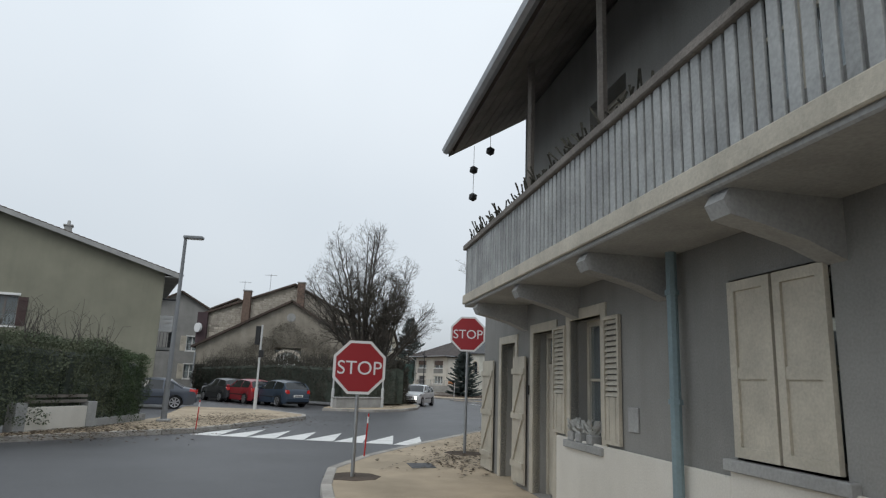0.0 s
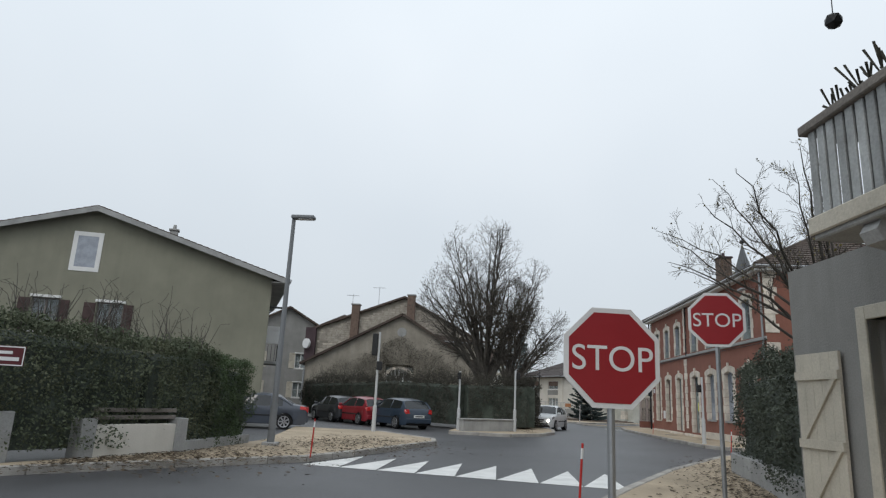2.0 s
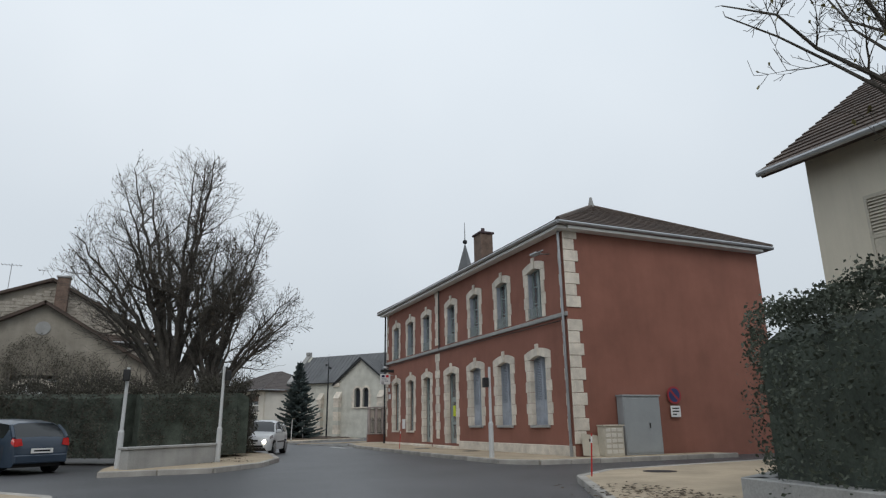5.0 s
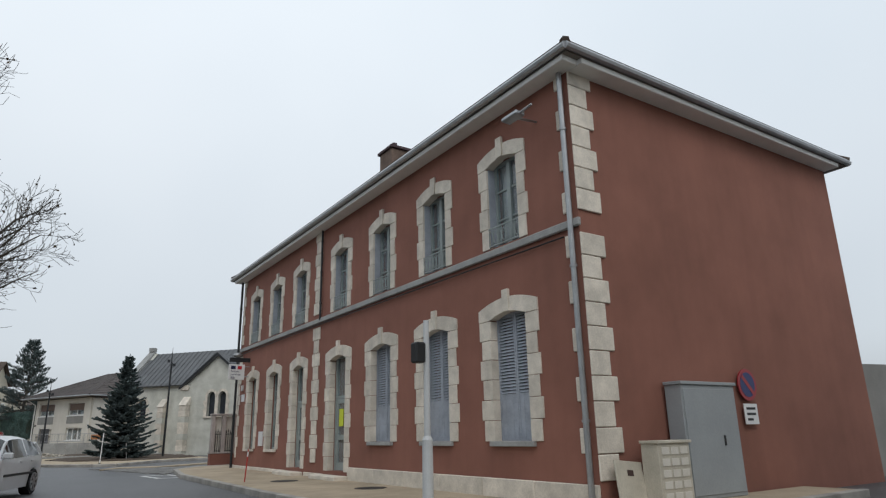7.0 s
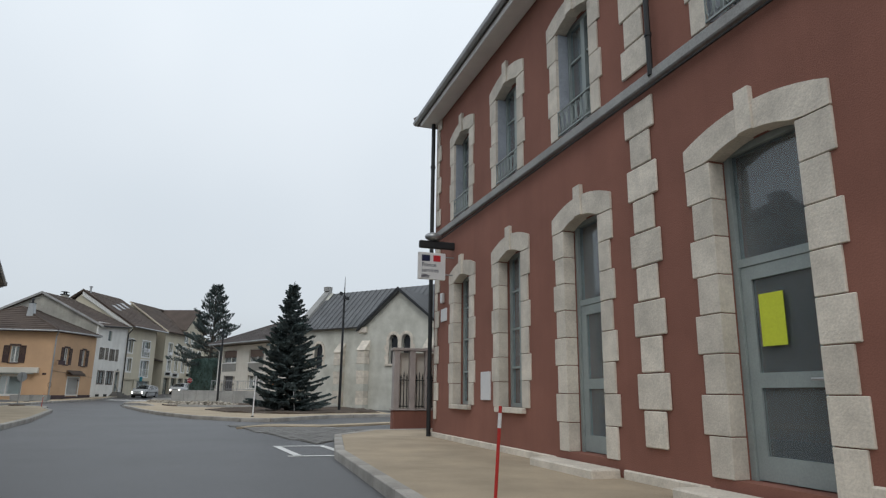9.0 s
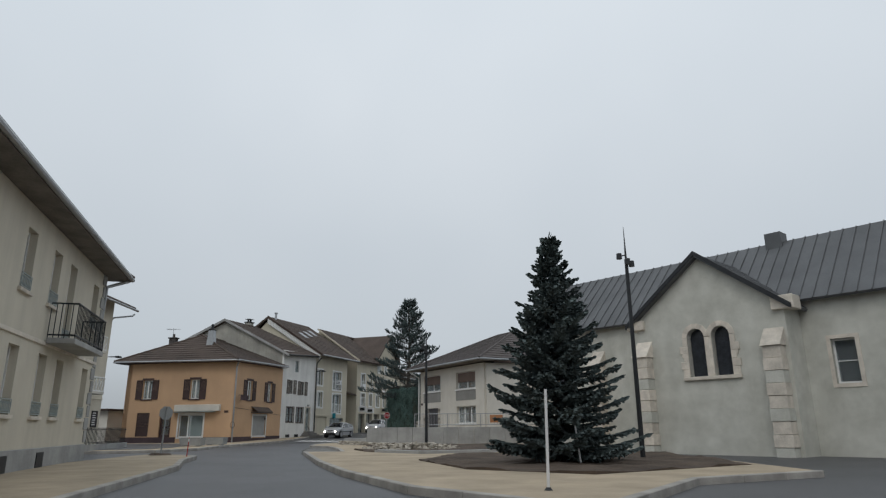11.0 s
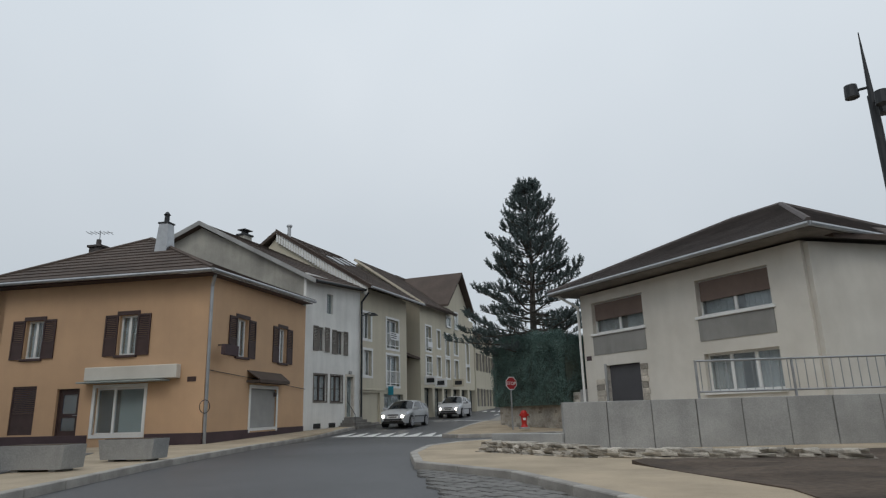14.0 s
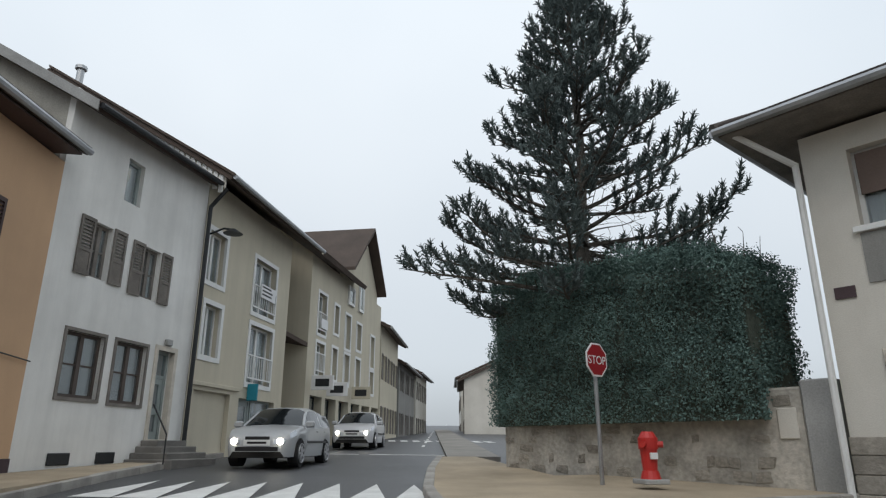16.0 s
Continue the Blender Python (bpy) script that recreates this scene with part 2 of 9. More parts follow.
def pipe(bm, pts, r, n=8):
    """One bent round bar through the points."""
    pts = [Vector(p) for p in pts]
    rings = []
    for k, p in enumerate(pts):
        a = (p - pts[k - 1]).normalized() if k else (pts[1] - p).normalized()
        b = (pts[k + 1] - p).normalized() if k + 1 < len(pts) else a
        d = a + b
        d = d.normalized() if d.length > 0.05 else a
        if rings:
            u = last - d * last.dot(d)
            u = u.normalized() if u.length > 0.01 else d.orthogonal().normalized()
        else:
            u = d.orthogonal().normalized()
        last = u
        w = d.cross(u)
        s = min(1.4, 1 / max(0.7, d.dot(a)))
        rings.append([bm.verts.new(p + (u * math.cos(2 * math.pi * i / n) + w * math.sin(2 * math.pi * i / n)) * r * s) for i in range(n)])
    for ra, rb in zip(rings, rings[1:]):
        for i in range(n):
            bm.faces.new((ra[i], ra[(i + 1) % n], rb[(i + 1) % n], rb[i]))
    bm.faces.new(rings[0][::-1])
    bm.faces.new(rings[-1])


def ubox(u0, d0, z0, u1, d1, z1, M=None, bevel=0.0):
    bm = bmesh.new()
    box(bm, (u0, d0, z0), (u1, d1, z1), M, bevel)
    return bm


def ring(bm, u0, z0, u1, z1, t, d0, d1, M=None):
    """A rectangular frame of width t between the depths d0 and d1, outer edge given."""
    vs = []
    for d in (d0, d1):
        for k in (0, t):
            vs.append([bm.verts.new(p) for p in ((u0 + k, d, z0 + k), (u1 - k, d, z0 + k), (u1 - k, d, z1 - k), (u0 + k, d, z1 - k))])
    fo, fi, bo, bi = vs
    for i in range(4):
        j = (i + 1) % 4
        for q in ((fo[i], fo[j], fi[j], fi[i]), (bo[j], bo[i], bi[i], bi[j]), (fo[j], fo[i], bo[i], bo[j]), (fi[i], fi[j], bi[j], bi[i])):
            bm.faces.new(q)
    if M is not None:
        for a in vs:
            for v in a:
                v.co = M @ v.co


def wall(parent, u0, u1, z0, z1, th, holes, material, M=None, name="wall", label=""):
    """A wall in the plane of M (u along, depth inwards, z up) with openings (u0, z0, u1, z1) through it."""
    us = sorted({u0, u1, *(min(max(h[i], u0), u1) for h in holes for i in (0, 2))})
    zs = sorted({z0, z1, *(min(max(h[i], z0), z1) for h in holes for i in (1, 3))})
    bm = bmesh.new()
    for a, b in zip(us, us[1:]):
        start = None
        for c, d in zip(zs, zs[1:]):
            um, zm = (a + b) / 2, (c + d) / 2
            solid = not any(h[0] < um < h[2] and h[1] < zm < h[3] for h in holes)
            if solid and start is None:
                start = c
            if start is not None and not solid:
                box(bm, (a, 0, start), (b, th, c), M)
                start = None
        if start is not None:
            box(bm, (a, 0, start), (b, th, z1), M)
    bmesh.ops.remove_doubles(bm, verts=bm.verts, dist=1e-5)
    return part(name, bm, material, parent, label)


def window(parent, M, h, frame=None, leaves=2, bars=1, recess=0.16, surround=0.0, shutters=None, sill=None, curtain=True, label="", rail=False, shut_w=None, surmat=None, closed=None):
    """A window in the opening h of the wall M: frame > pane, sill, shutters, surround."""
    frame = frame or M_WHITEFRAME
    u0, z0, u1, z1 = h
    t = 0.06
    bm = bmesh.new()
    ring(bm, u0, z0, u1, z1, t, recess, recess + 0.07, M)
    w = part("window", bm, frame, parent, label)
    for i in range(1, leaves):
        c = u0 + (u1 - u0) * i / leaves
        part("mullion", ubox(c - 0.045, recess - 0.01, z0 + t, c + 0.045, recess + 0.06, z1 - t, M), frame, w)
    for i in range(1, bars + 1):
        c = z0 + (z1 - z0) * i / (bars + 1)
        part("glazing_bar", ubox(u0 + t, recess + 0.01, c - 0.015, u1 - t, recess + 0.05, c + 0.015, M), frame, w)
    g = part("pane", ubox(u0 + t, recess + 0.03, z0 + t, u1 - t, recess + 0.042, z1 - t, M), M_GLASS, w)
    g.visible_shadow = False
    if curtain:
        bm = bmesh.new()
        n = 14
        for s0, s1 in ((u0 + t, u0 + (u1 - u0) * 0.42), (u1 - (u1 - u0) * 0.42, u1 - t)):
            vs = [[bm.verts.new(Vector((s0 + (s1 - s0) * i / n, recess + 0.16 + 0.02 * math.sin(i * 2.1), z))) for i in range(n + 1)] for z in (z0 + 0.02, z1 - 0.02)]
            for i in range(n):
                bm.faces.new((vs[0][i], vs[0][i + 1], vs[1][i + 1], vs[1][i]))
        if M is not None:
            bm.transform(M)
        part("curtain", bm, M_CURTAIN, w)
    if surround:
        s = surround
        bm = bmesh.new()
        ring(bm, u0 - s, z0 - s, u1 + s, z1 + s, s, -0.025, 0.05, M)
        part("surround", bm, surmat or M_WHITEFRAME, w)
    if sill:
        part("sill", ubox(u0 - 0.08, -0.07, z0 - 0.08, u1 + 0.08, 0.12, z0, M, 0.008), sill, w)
    if shutters:
        sw = shut_w or (u1 - u0) / 2
        for s0, s1 in ((u0 - sw - 0.03, u0 - 0.03), (u1 + 0.03, u1 + sw + 0.03)):
            part("shutter", shutter_mesh(s0, s1, z0 - 0.02, z1 + 0.02, M), shutters, w)
    if closed:
        half = (u1 - u0) / 2
        for s0, s1 in ((u0, u0 + half - 0.005), (u0 + half + 0.005, u1)):
            louvred_leaf(parent, s0, s1, z0, z1, recess - 0.06, closed)
    if rail:
        bm = bmesh.new()
        for z in (z0 + 0.12, z0 + 0.75):
            box(bm, (u0 - 0.05, -0.06, z), (u1 + 0.05, -0.03, z + 0.04), M)
        n = max(4, int((u1 - u0) / 0.13))
        for i in range(n + 1):
            c = u0 + (u1 - u0) * i / n
            box(bm, (c - 0.009, -0.054, z0 + 0.12), (c + 0.009, -0.036, z0 + 0.77), M)
        part("railing", bm, M_WHITEFRAME, w)
    return w


def louvred_leaf(parent, s0, s1, z0, z1, d, material, label="closed blue-grey louvred shutter leaf"):
    """A closed shutter leaf of painted sheet: a frame, a ribbed foot and a slat for every louvre."""
    e, zm = 0.035, z0 + (z1 - z0) * 0.36
    bm = bmesh.new()
    ring(bm, s0, z0, s1, z1, e, d, d + 0.035)
    leaf = part("shutter", bm, material, parent, label)
    n = 4
    for k in range(n):
        a, b = s0 + e + (s1 - s0 - 2 * e) * k / n, s0 + e + (s1 - s0 - 2 * e) * (k + 1) / n
        part("board", ubox(a, d + 0.012 + 0.006 * (k % 2), z0 + e, b, d + 0.026, zm), material, leaf)
    w = s1 - s0 - 2 * e
    bm = bmesh.new()
    prism(bm, [(0, 0.0, -0.02), (w, 0.0, -0.02), (w, 0.024, 0.018), (0, 0.024, 0.018)], (0, 0.005, 0.006))
    me = finish(bm, "slat", material)
    k = int((z1 - e - zm) / 0.052)
    for i in range(k):
        ob = new("slat", me)
        ob.parent = leaf
        ob.matrix_local = pose(s0 + e, d + 0.004, zm + (z1 - e - zm) * (i + 0.5) / k)


def shutter_mesh(s0, s1, z0, z1, M, d=-0.045):
    """A louvred shutter leaf with stiles, rails and slanted slats over a boarded foot."""
    bm = bmesh.new()
    e, f = 0.05, 0.035
    for a in ((s0, z0, s0 + e, z1), (s1 - e, z0, s1, z1), (s0 + e, z0, s1 - e, z0 + 0.08), (s0 + e, z1 - 0.07, s1 - e, z1), (s0 + e, z0 + (z1 - z0) * 0.4, s1 - e, z0 + (z1 - z0) * 0.4 + 0.06)):
        box(bm, (a[0], d, a[1]), (a[2], d + f, a[3]), M)
    lo = z0 + (z1 - z0) * 0.4 + 0.06
    n = max(4, int((z1 - 0.07 - lo) / 0.06))
    for i in range(n):
        z = lo + (z1 - 0.07 - lo) * (i + 0.5) / n
        prism(bm, [(s0 + e, d + 0.004, z - 0.022), (s1 - e, d + 0.004, z - 0.022), (s1 - e, d + 0.03, z + 0.02), (s0 + e, d + 0.03, z + 0.02)], (0, 0.004, 0.008), M)
    box(bm, (s0 + e, d + 0.012, z0 + 0.08), (s1 - e, d + 0.024, lo - 0.06), M)
    return bm


def door(parent, M, h, material, glazed=False, recess=0.2, label="", frame=None, top=0.0):
    """A door leaf in its frame in the opening h, with a light over it where top is given."""
    u0, z0, u1, z1 = h
    bm = bmesh.new()
    for a in ((u0, z0, u0 + 0.06, z1), (u1 - 0.06, z0, u1, z1), (u0 + 0.06, z1 - 0.06, u1 - 0.06, z1)):
        box(bm, (a[0], recess - 0.02, a[1]), (a[2], recess + 0.07, a[3]), M)
    zt = z1 - 0.06 - top
    if top:
        box(bm, (u0 + 0.06, recess - 0.01, zt - 0.07), (u1 - 0.06, recess + 0.06, zt), M)
    d = part("door", bm, frame or material, parent, label)
    zl = zt - (0.07 if top else 0)
    bm = bmesh.new()
    a, b, s = u0 + 0.065, u1 - 0.065, 0.11
    zm = z0 + (zl - z0) * 0.42
    for r in ((a, z0 + 0.01, a + s, zl - 0.005), (b - s, z0 + 0.01, b, zl - 0.005), (a + s, z0 + 0.01, b - s, z0 + 0.2), (a + s, zl - 0.12, b - s, zl - 0.005), (a + s, zm, b - s, zm + 0.12)):
        box(bm, (r[0], recess, r[1]), (r[2], recess + 0.045, r[3]), M)
    if not glazed:
        box(bm, (a + s, recess + 0.015, z0 + 0.2), (b - s, recess + 0.03, zm), M)
        box(bm, (a + s, recess + 0.015, zm + 0.12), (b - s, recess + 0.03, zl - 0.12), M)
    leaf = part("leaf", bm, material, d)
    if glazed:
        part("pane", ubox(a + s, recess + 0.018, z0 + 0.2, b - s, recess + 0.028, zl - 0.12, M), M_GLASS, d).visible_shadow = False
    if top:
        part("top_light", ubox(u0 + 0.06, recess + 0.02, zt, u1 - 0.06, recess + 0.03, z1 - 0.06, M), M_GLASS, d).visible_shadow = False
    bm = bmesh.new()
    tube(bm, M @ Vector((b - 0.06, recess - 0.05, zm + 0.06)) if M else (b - 0.06, recess - 0.05, zm + 0.06), M @ Vector((b - 0.18, recess - 0.05, zm + 0.06)) if M else (b - 0.18, recess - 0.05, zm + 0.06), 0.011)
    tube(bm, M @ Vector((b - 0.06, recess - 0.05, zm + 0.06)) if M else (b - 0.06, recess - 0.05, zm + 0.06), M @ Vector((b - 0.06, recess + 0.01, zm + 0.06)) if M else (b - 0.06, recess + 0.01, zm + 0.06), 0.011)
    part("handle", bm, M_STEEL, d)
    return d


def roof_plane(parent, quad, th, material, name="roof", rows=0.0, label=""):
    """One roof slope from eave left, eave right, ridge right, ridge left; rows: the height of its courses of tiles."""
    a, b, c, d = (Vector(p) for p in quad)
    n = (b - a).cross(d - a).normalized()
    bm = bmesh.new()
    prism(bm, [a, b, c, d], -n * th)
    base = part(name, bm, material, parent, label)
    bm = bmesh.new()
    if rows:
        k = max(2, int((d - a).length / rows))
        for i in range(k):
            s, e = i / k, (i + 1) / k
            p, q = a.lerp(d, s), b.lerp(c, s)
            r, t = b.lerp(c, e), a.lerp(d, e)
            if (q - p).length < 0.05:
                continue
            if (r - t).length < 0.01:
                r = r + (q - p) * 0.01
            prism(bm, [p + n * 0.035, q + n * 0.035, r + n * 0.006, t + n * 0.006], -n * 0.03)
        tagged(part("tiling", bm, material, base), kind="stuff")
    else:
        bm.free()
    return base


def slab(name, pts, z0, z1, material, label, category, kind="structure"):
    bm = bmesh.new()
    prism(bm, [(x, y, z1 + terrain(x, y)) for x, y in pts], (0, 0, z0 - z1))
    bmesh.ops.recalc_face_normals(bm, faces=bm.faces)
    return solo(name, bm, material, label, category, kind)


def along(p, q):
    """The frame of a facade that runs from p to q, seen from outside with p on the left."""
    return pose(p[0], p[1], 0, 0, 0, math.degrees(math.atan2(q[1] - p[1], q[0] - p[0])))


def span(p, q):
    return math.hypot(q[0] - p[0], q[1] - p[1])


TURN_L = pose(0, 0, 0, 0, 0, 90)


# ---- ground ----
def terrain(x, y):
    return max(0.0, y - 95.5) * 0.034


def ground_sheet():
    bm = bmesh.new()
    xs = [-500, -200, -90, -40, -20, -10, 0, 10, 20, 40, 90, 200, 500]
    ys = [-400, -100, -30, 0, 20, 40, 60, 80, 95.5, 110, 120, 140, 170, 220, 300, 500]
    g = [[bm.verts.new((x, y, min(terrain(x, y), 4.2))) for x in xs] for y in ys]
    for a, b in zip(g, g[1:]):
        for i in range(len(xs) - 1):
            bm.faces.new((a[i], a[i + 1], b[i + 1], b[i]))
    solo("ground", bm, M_ASPHALT, "dark grey asphalt road surface, slightly damp", "road", "structure")


ground_sheet()


def pavement(name, pts, label, kerb_to, top=0.11, material=None):
    """A raised pavement; its first kerb_to edges get a row of kerb stones."""
    ob = slab(name, pts, -0.3, top, material or M_PAVE, label, "pavement")
    for a, b in zip(pts[:kerb_to], pts[1:kerb_to + 1]):
        n = max(1, round(span(a, b) / 1.0))
        for i in range(n):
            p = (a[0] + (b[0] - a[0]) * i / n, a[1] + (b[1] - a[1]) * i / n)
            q = (a[0] + (b[0] - a[0]) * (i + 1) / n, a[1] + (b[1] - a[1]) * (i + 1) / n)
            L = span(p, q)
            bm = ubox(0.006, -0.075, -0.3, L - 0.006, 0.075, top + 0.012, None, 0.012)
            k = part("kerb_stone", bm, M_KERB, ob)
            k.matrix_local = pose(p[0], p[1], terrain(*p), 0, 0, math.degrees(math.atan2(q[1] - p[1], q[0] - p[0]))) @ pose(0, 0, 0, 0, -math.degrees(math.atan2(terrain(*q) - terrain(*p), L)), 0)
    return ob


pavement("pavement_1", [(-12.5, 4.5), (-8.6, 9.6), (-6.0, 13.1), (-4.7, 14.8), (-3.05, 16.8), (-2.2, 19.3), (-1.4, 22.2), (-1.05, 23.4), (-1.2, 24.6), (-3.3, 27.4), (-6.4, 27.6), (-5.1, 20.5), (-5.3, 16.4), (-6.5, 13.2), (-9.1, 9.9), (-13.0, 5.0)],
         "pale gravelled pavement with fallen leaves and stone kerb", 9)
pavement("pavement_2", [(-1.0, 30.0), (1.4, 30.1), (2.7, 31.8), (3.5, 34.2), (3.8, 37.4), (2.9, 42.5), (0.5, 43.0), (-1.0, 31.5)], "pale pavement tip at the road junction", 5)
pavement("pavement_3", [(2.5, -6.0), (1.6, 4.0), (1.05, 8.6), (1.0, 10.2), (1.5, 12.0), (2.6, 14.6), (4.2, 18.1), (6.2, 21.8), (7.3, 23.8), (8.7, 24.8), (14.0, 25.6), (14.0, 24.0), (9.2, 21.5), (4.5, 11.0), (5.5, -6.0)], "pale pavement in front of the old balcony house", 10)
pavement("pavement_4", [(16.0, 28.4), (11.0, 28.3), (9.3, 28.5), (8.6, 29.4), (8.55, 36.0), (8.75, 44.0), (9.3, 47.6), (10.4, 49.3), (12.0, 49.6), (12.0, 47.2), (11.15, 47.0), (11.15, 29.4), (16.0, 29.4)], "pale pavement along the red building", 8)
pavement("pavement_5", [(13.8, 60.6), (10.8, 59.2), (8.5, 55.9), (7.6, 56.2), (6.1, 58.2), (4.7, 62.0), (3.6, 66.0), (2.6, 70.4), (1.95, 73.3), (3.35, 73.35), (2.78, 77.0), (1.93, 80.4), (0.66, 82.5), (0.5, 85.0), (0.8, 87.6), (1.6, 89.2), (2.7, 90.1), (4.4, 90.6), (9.0, 91.2), (14.0, 80.0), (14.0, 66.0)], "pale pavement edged with stone kerbs by the church", 16)
pavement("pavement_6", [(-3.3, 71.9), (-2.2, 71.6), (-1.1, 70.2), (-0.6, 67.6), (0.4, 64.4), (1.8, 55.8), (2.3, 51.0), (1.0, 49.4), (-6.0, 49.4), (-3.0, 60.0), (-3.4, 70.2)], "pale pavement beside the beige house", 7)
pavement("pavement_7", [(-2.2, 104.2), (-3.05, 99.5), (-4.1, 91.0), (-4.3, 84.0), (-4.0, 79.0), (-4.9, 76.6), (-8.0, 75.6), (-14.0, 76.5), (-14.0, 92.0), (-6.2, 92.3), (-4.5, 99.5)], "pale pavement in front of the orange house", 7)
pavement("pavement_8", [(9.5, 95.2), (5.9, 94.45), (3.2, 93.95), (1.7, 94.1), (1.25, 95.0), (1.5, 96.6), (2.3, 100.0), (3.3, 103.6), (4.2, 103.6), (3.9, 98.0), (10.0, 98.5)], "pale pavement in front of the hedge wall", 7)


M_GREYPAVE = mat("grey_pavement", (0.27, 0.25, 0.225), 0.9, 0.22, 0.9, 120, 0.3, tint=(0.21, 0.2, 0.18))


def far_pavement(name, a, b, w):
    """A pavement on the climbing far street."""
    bm = bmesh.new()
    d = Vector((b[0] - a[0], b[1] - a[1])).normalized()
    nrm = Vector((-d.y, d.x)) * w
    pts = [(a[0], a[1]), (b[0], b[1]), (b[0] + nrm.x, b[1] + nrm.y), (a[0] + nrm.x, a[1] + nrm.y)]
    prism(bm, [(x, y, terrain(x, y) + 0.11) for x, y in pts], (0, 0, -0.3))
    bmesh.ops.recalc_face_normals(bm, faces=bm.faces)
    solo(name, bm, M_GREYPAVE, "grey pavement of the far street", "pavement", "structure")


far_pavement("pavement_9", (-2.2, 104.2), (9.0, 150.0), 2.2)
far_pavement("pavement_10", (3.5, 103.6), (13.8, 150.0), -1.3)


def shark_teeth(name, a, b, n, w, d, label):
    """A row of white triangles across the road from a to b, their bases set apart and their points turned the same way."""
    bm = bmesh.new()
    for i in range(n):
        s, e = i / n, (i + 1) / n
        p = Vector((a[0] + (b[0] - a[0]) * s, a[1] + (b[1] - a[1]) * s, 0))
        q = Vector((a[0] + (b[0] - a[0]) * (s + (e - s) * w), a[1] + (b[1] - a[1]) * (s + (e - s) * w), 0))
        r = Vector((p.x + d[0], p.y + d[1], 0))
        for c in (p, q, r):
            c.z = terrain(c.x, c.y) + 0.005
        prism(bm, [p, q, r], (0, 0, 0.003))
    bmesh.ops.recalc_face_normals(bm, faces=bm.faces)
    solo(name, bm, M_WHITEPAINT, label, "road marking", "structure")


shark_teeth("road_marking_1", (-2.95, 16.3), (2.75, 15.2), 8, 0.98, (0.75, 2.3), "white painted triangles across the road")
shark_teeth("road_marking_2", (-2.95, 97.0), (1.4, 95.6), 8, 0.95, (0.7, 2.1), "white painted triangles across the street")


# ---- buildings ----
def shell(h, L, D, z0, z1, m, front=(), right=(), left=(), back=(), th=0.35, label=""):
    wall(h, 0, L, z0, z1, th, front, m)
    wall(h, th, D - th, z0, z1, th, right, m, pose(L, 0, 0, 0, 0, 90))
    wall(h, th, D - th, z0, z1, th, left, m, pose(0, D, 0, 0, 0, -90))
    wall(h, 0, L, z0, z1, th, back, m, pose(L, D, 0, 0, 0, 180))
    # floor painted near black as room shade behind the panes
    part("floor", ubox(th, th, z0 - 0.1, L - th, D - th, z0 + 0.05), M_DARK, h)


def hip_roof(h, L, D, z, over, rise, inset, m=None, rows=0.33, th=0.12):
    m = m or M_ROOF
    a, b, c, d = (-over, -over, z), (L + over, -over, z), (L + over, D + over, z), (-over, D + over, z)
    r0, r1 = (inset, D / 2, z + rise), (L - inset, D / 2, z + rise)
    roof_plane(h, (a, b, r1, r0), th, m, rows=rows)
    roof_plane(h, (c, d, r0, r1), th, m, rows=rows)
    tri_roof(h, (b, c, r1), th, m, rows)
    tri_roof(h, (d, a, r0), th, m, rows)
    for p, q in ((a, b), (b, c), (c, d), (d, a)):
        bm = bmesh.new()
        tube(bm, (p[0], p[1], p[2] - 0.06), (q[0], q[1], q[2] - 0.06), 0.065, n=8)
        part("gutter", bm, M_STEEL, h)
    bm = bmesh.new()
    box(bm, (-over + 0.05, -over + 0.05, z - 0.13), (L + over - 0.05, D + over - 0.05, z - 0.1))
    part("soffit", bm, M_TIMBER, h)
    bm = bmesh.new()
    for p, q in ((r0, r1), (a, r0), (d, r0), (b, r1), (c, r1)):
        tube(bm, p, q, 0.09, n=6)
    part("ridge_tiles", bm, m, h)


def tri_roof(h, tri, th, m, rows=0.33):
    a, b, c = (Vector(p) for p in tri)
    n = (b - a).cross(c - a).normalized()
    bm = bmesh.new()
    prism(bm, [a, b, c], -n * th)
    base = part("roof", bm, m, h)
    bm = bmesh.new()
    if rows:
        k = max(2, int(((a + b) / 2 - c).length / rows))
        for i in range(k):
            s, e = i / k, min((i + 1) / k, 0.985)
            p, q, r, t = a.lerp(c, s), b.lerp(c, s), b.lerp(c, e), a.lerp(c, e)
            prism(bm, [p + n * 0.035, q + n * 0.035, r + n * 0.006, t + n * 0.006], -n * 0.03)
        tagged(part("tiling", bm, m, base), kind="stuff")
    else:
        bm.free()


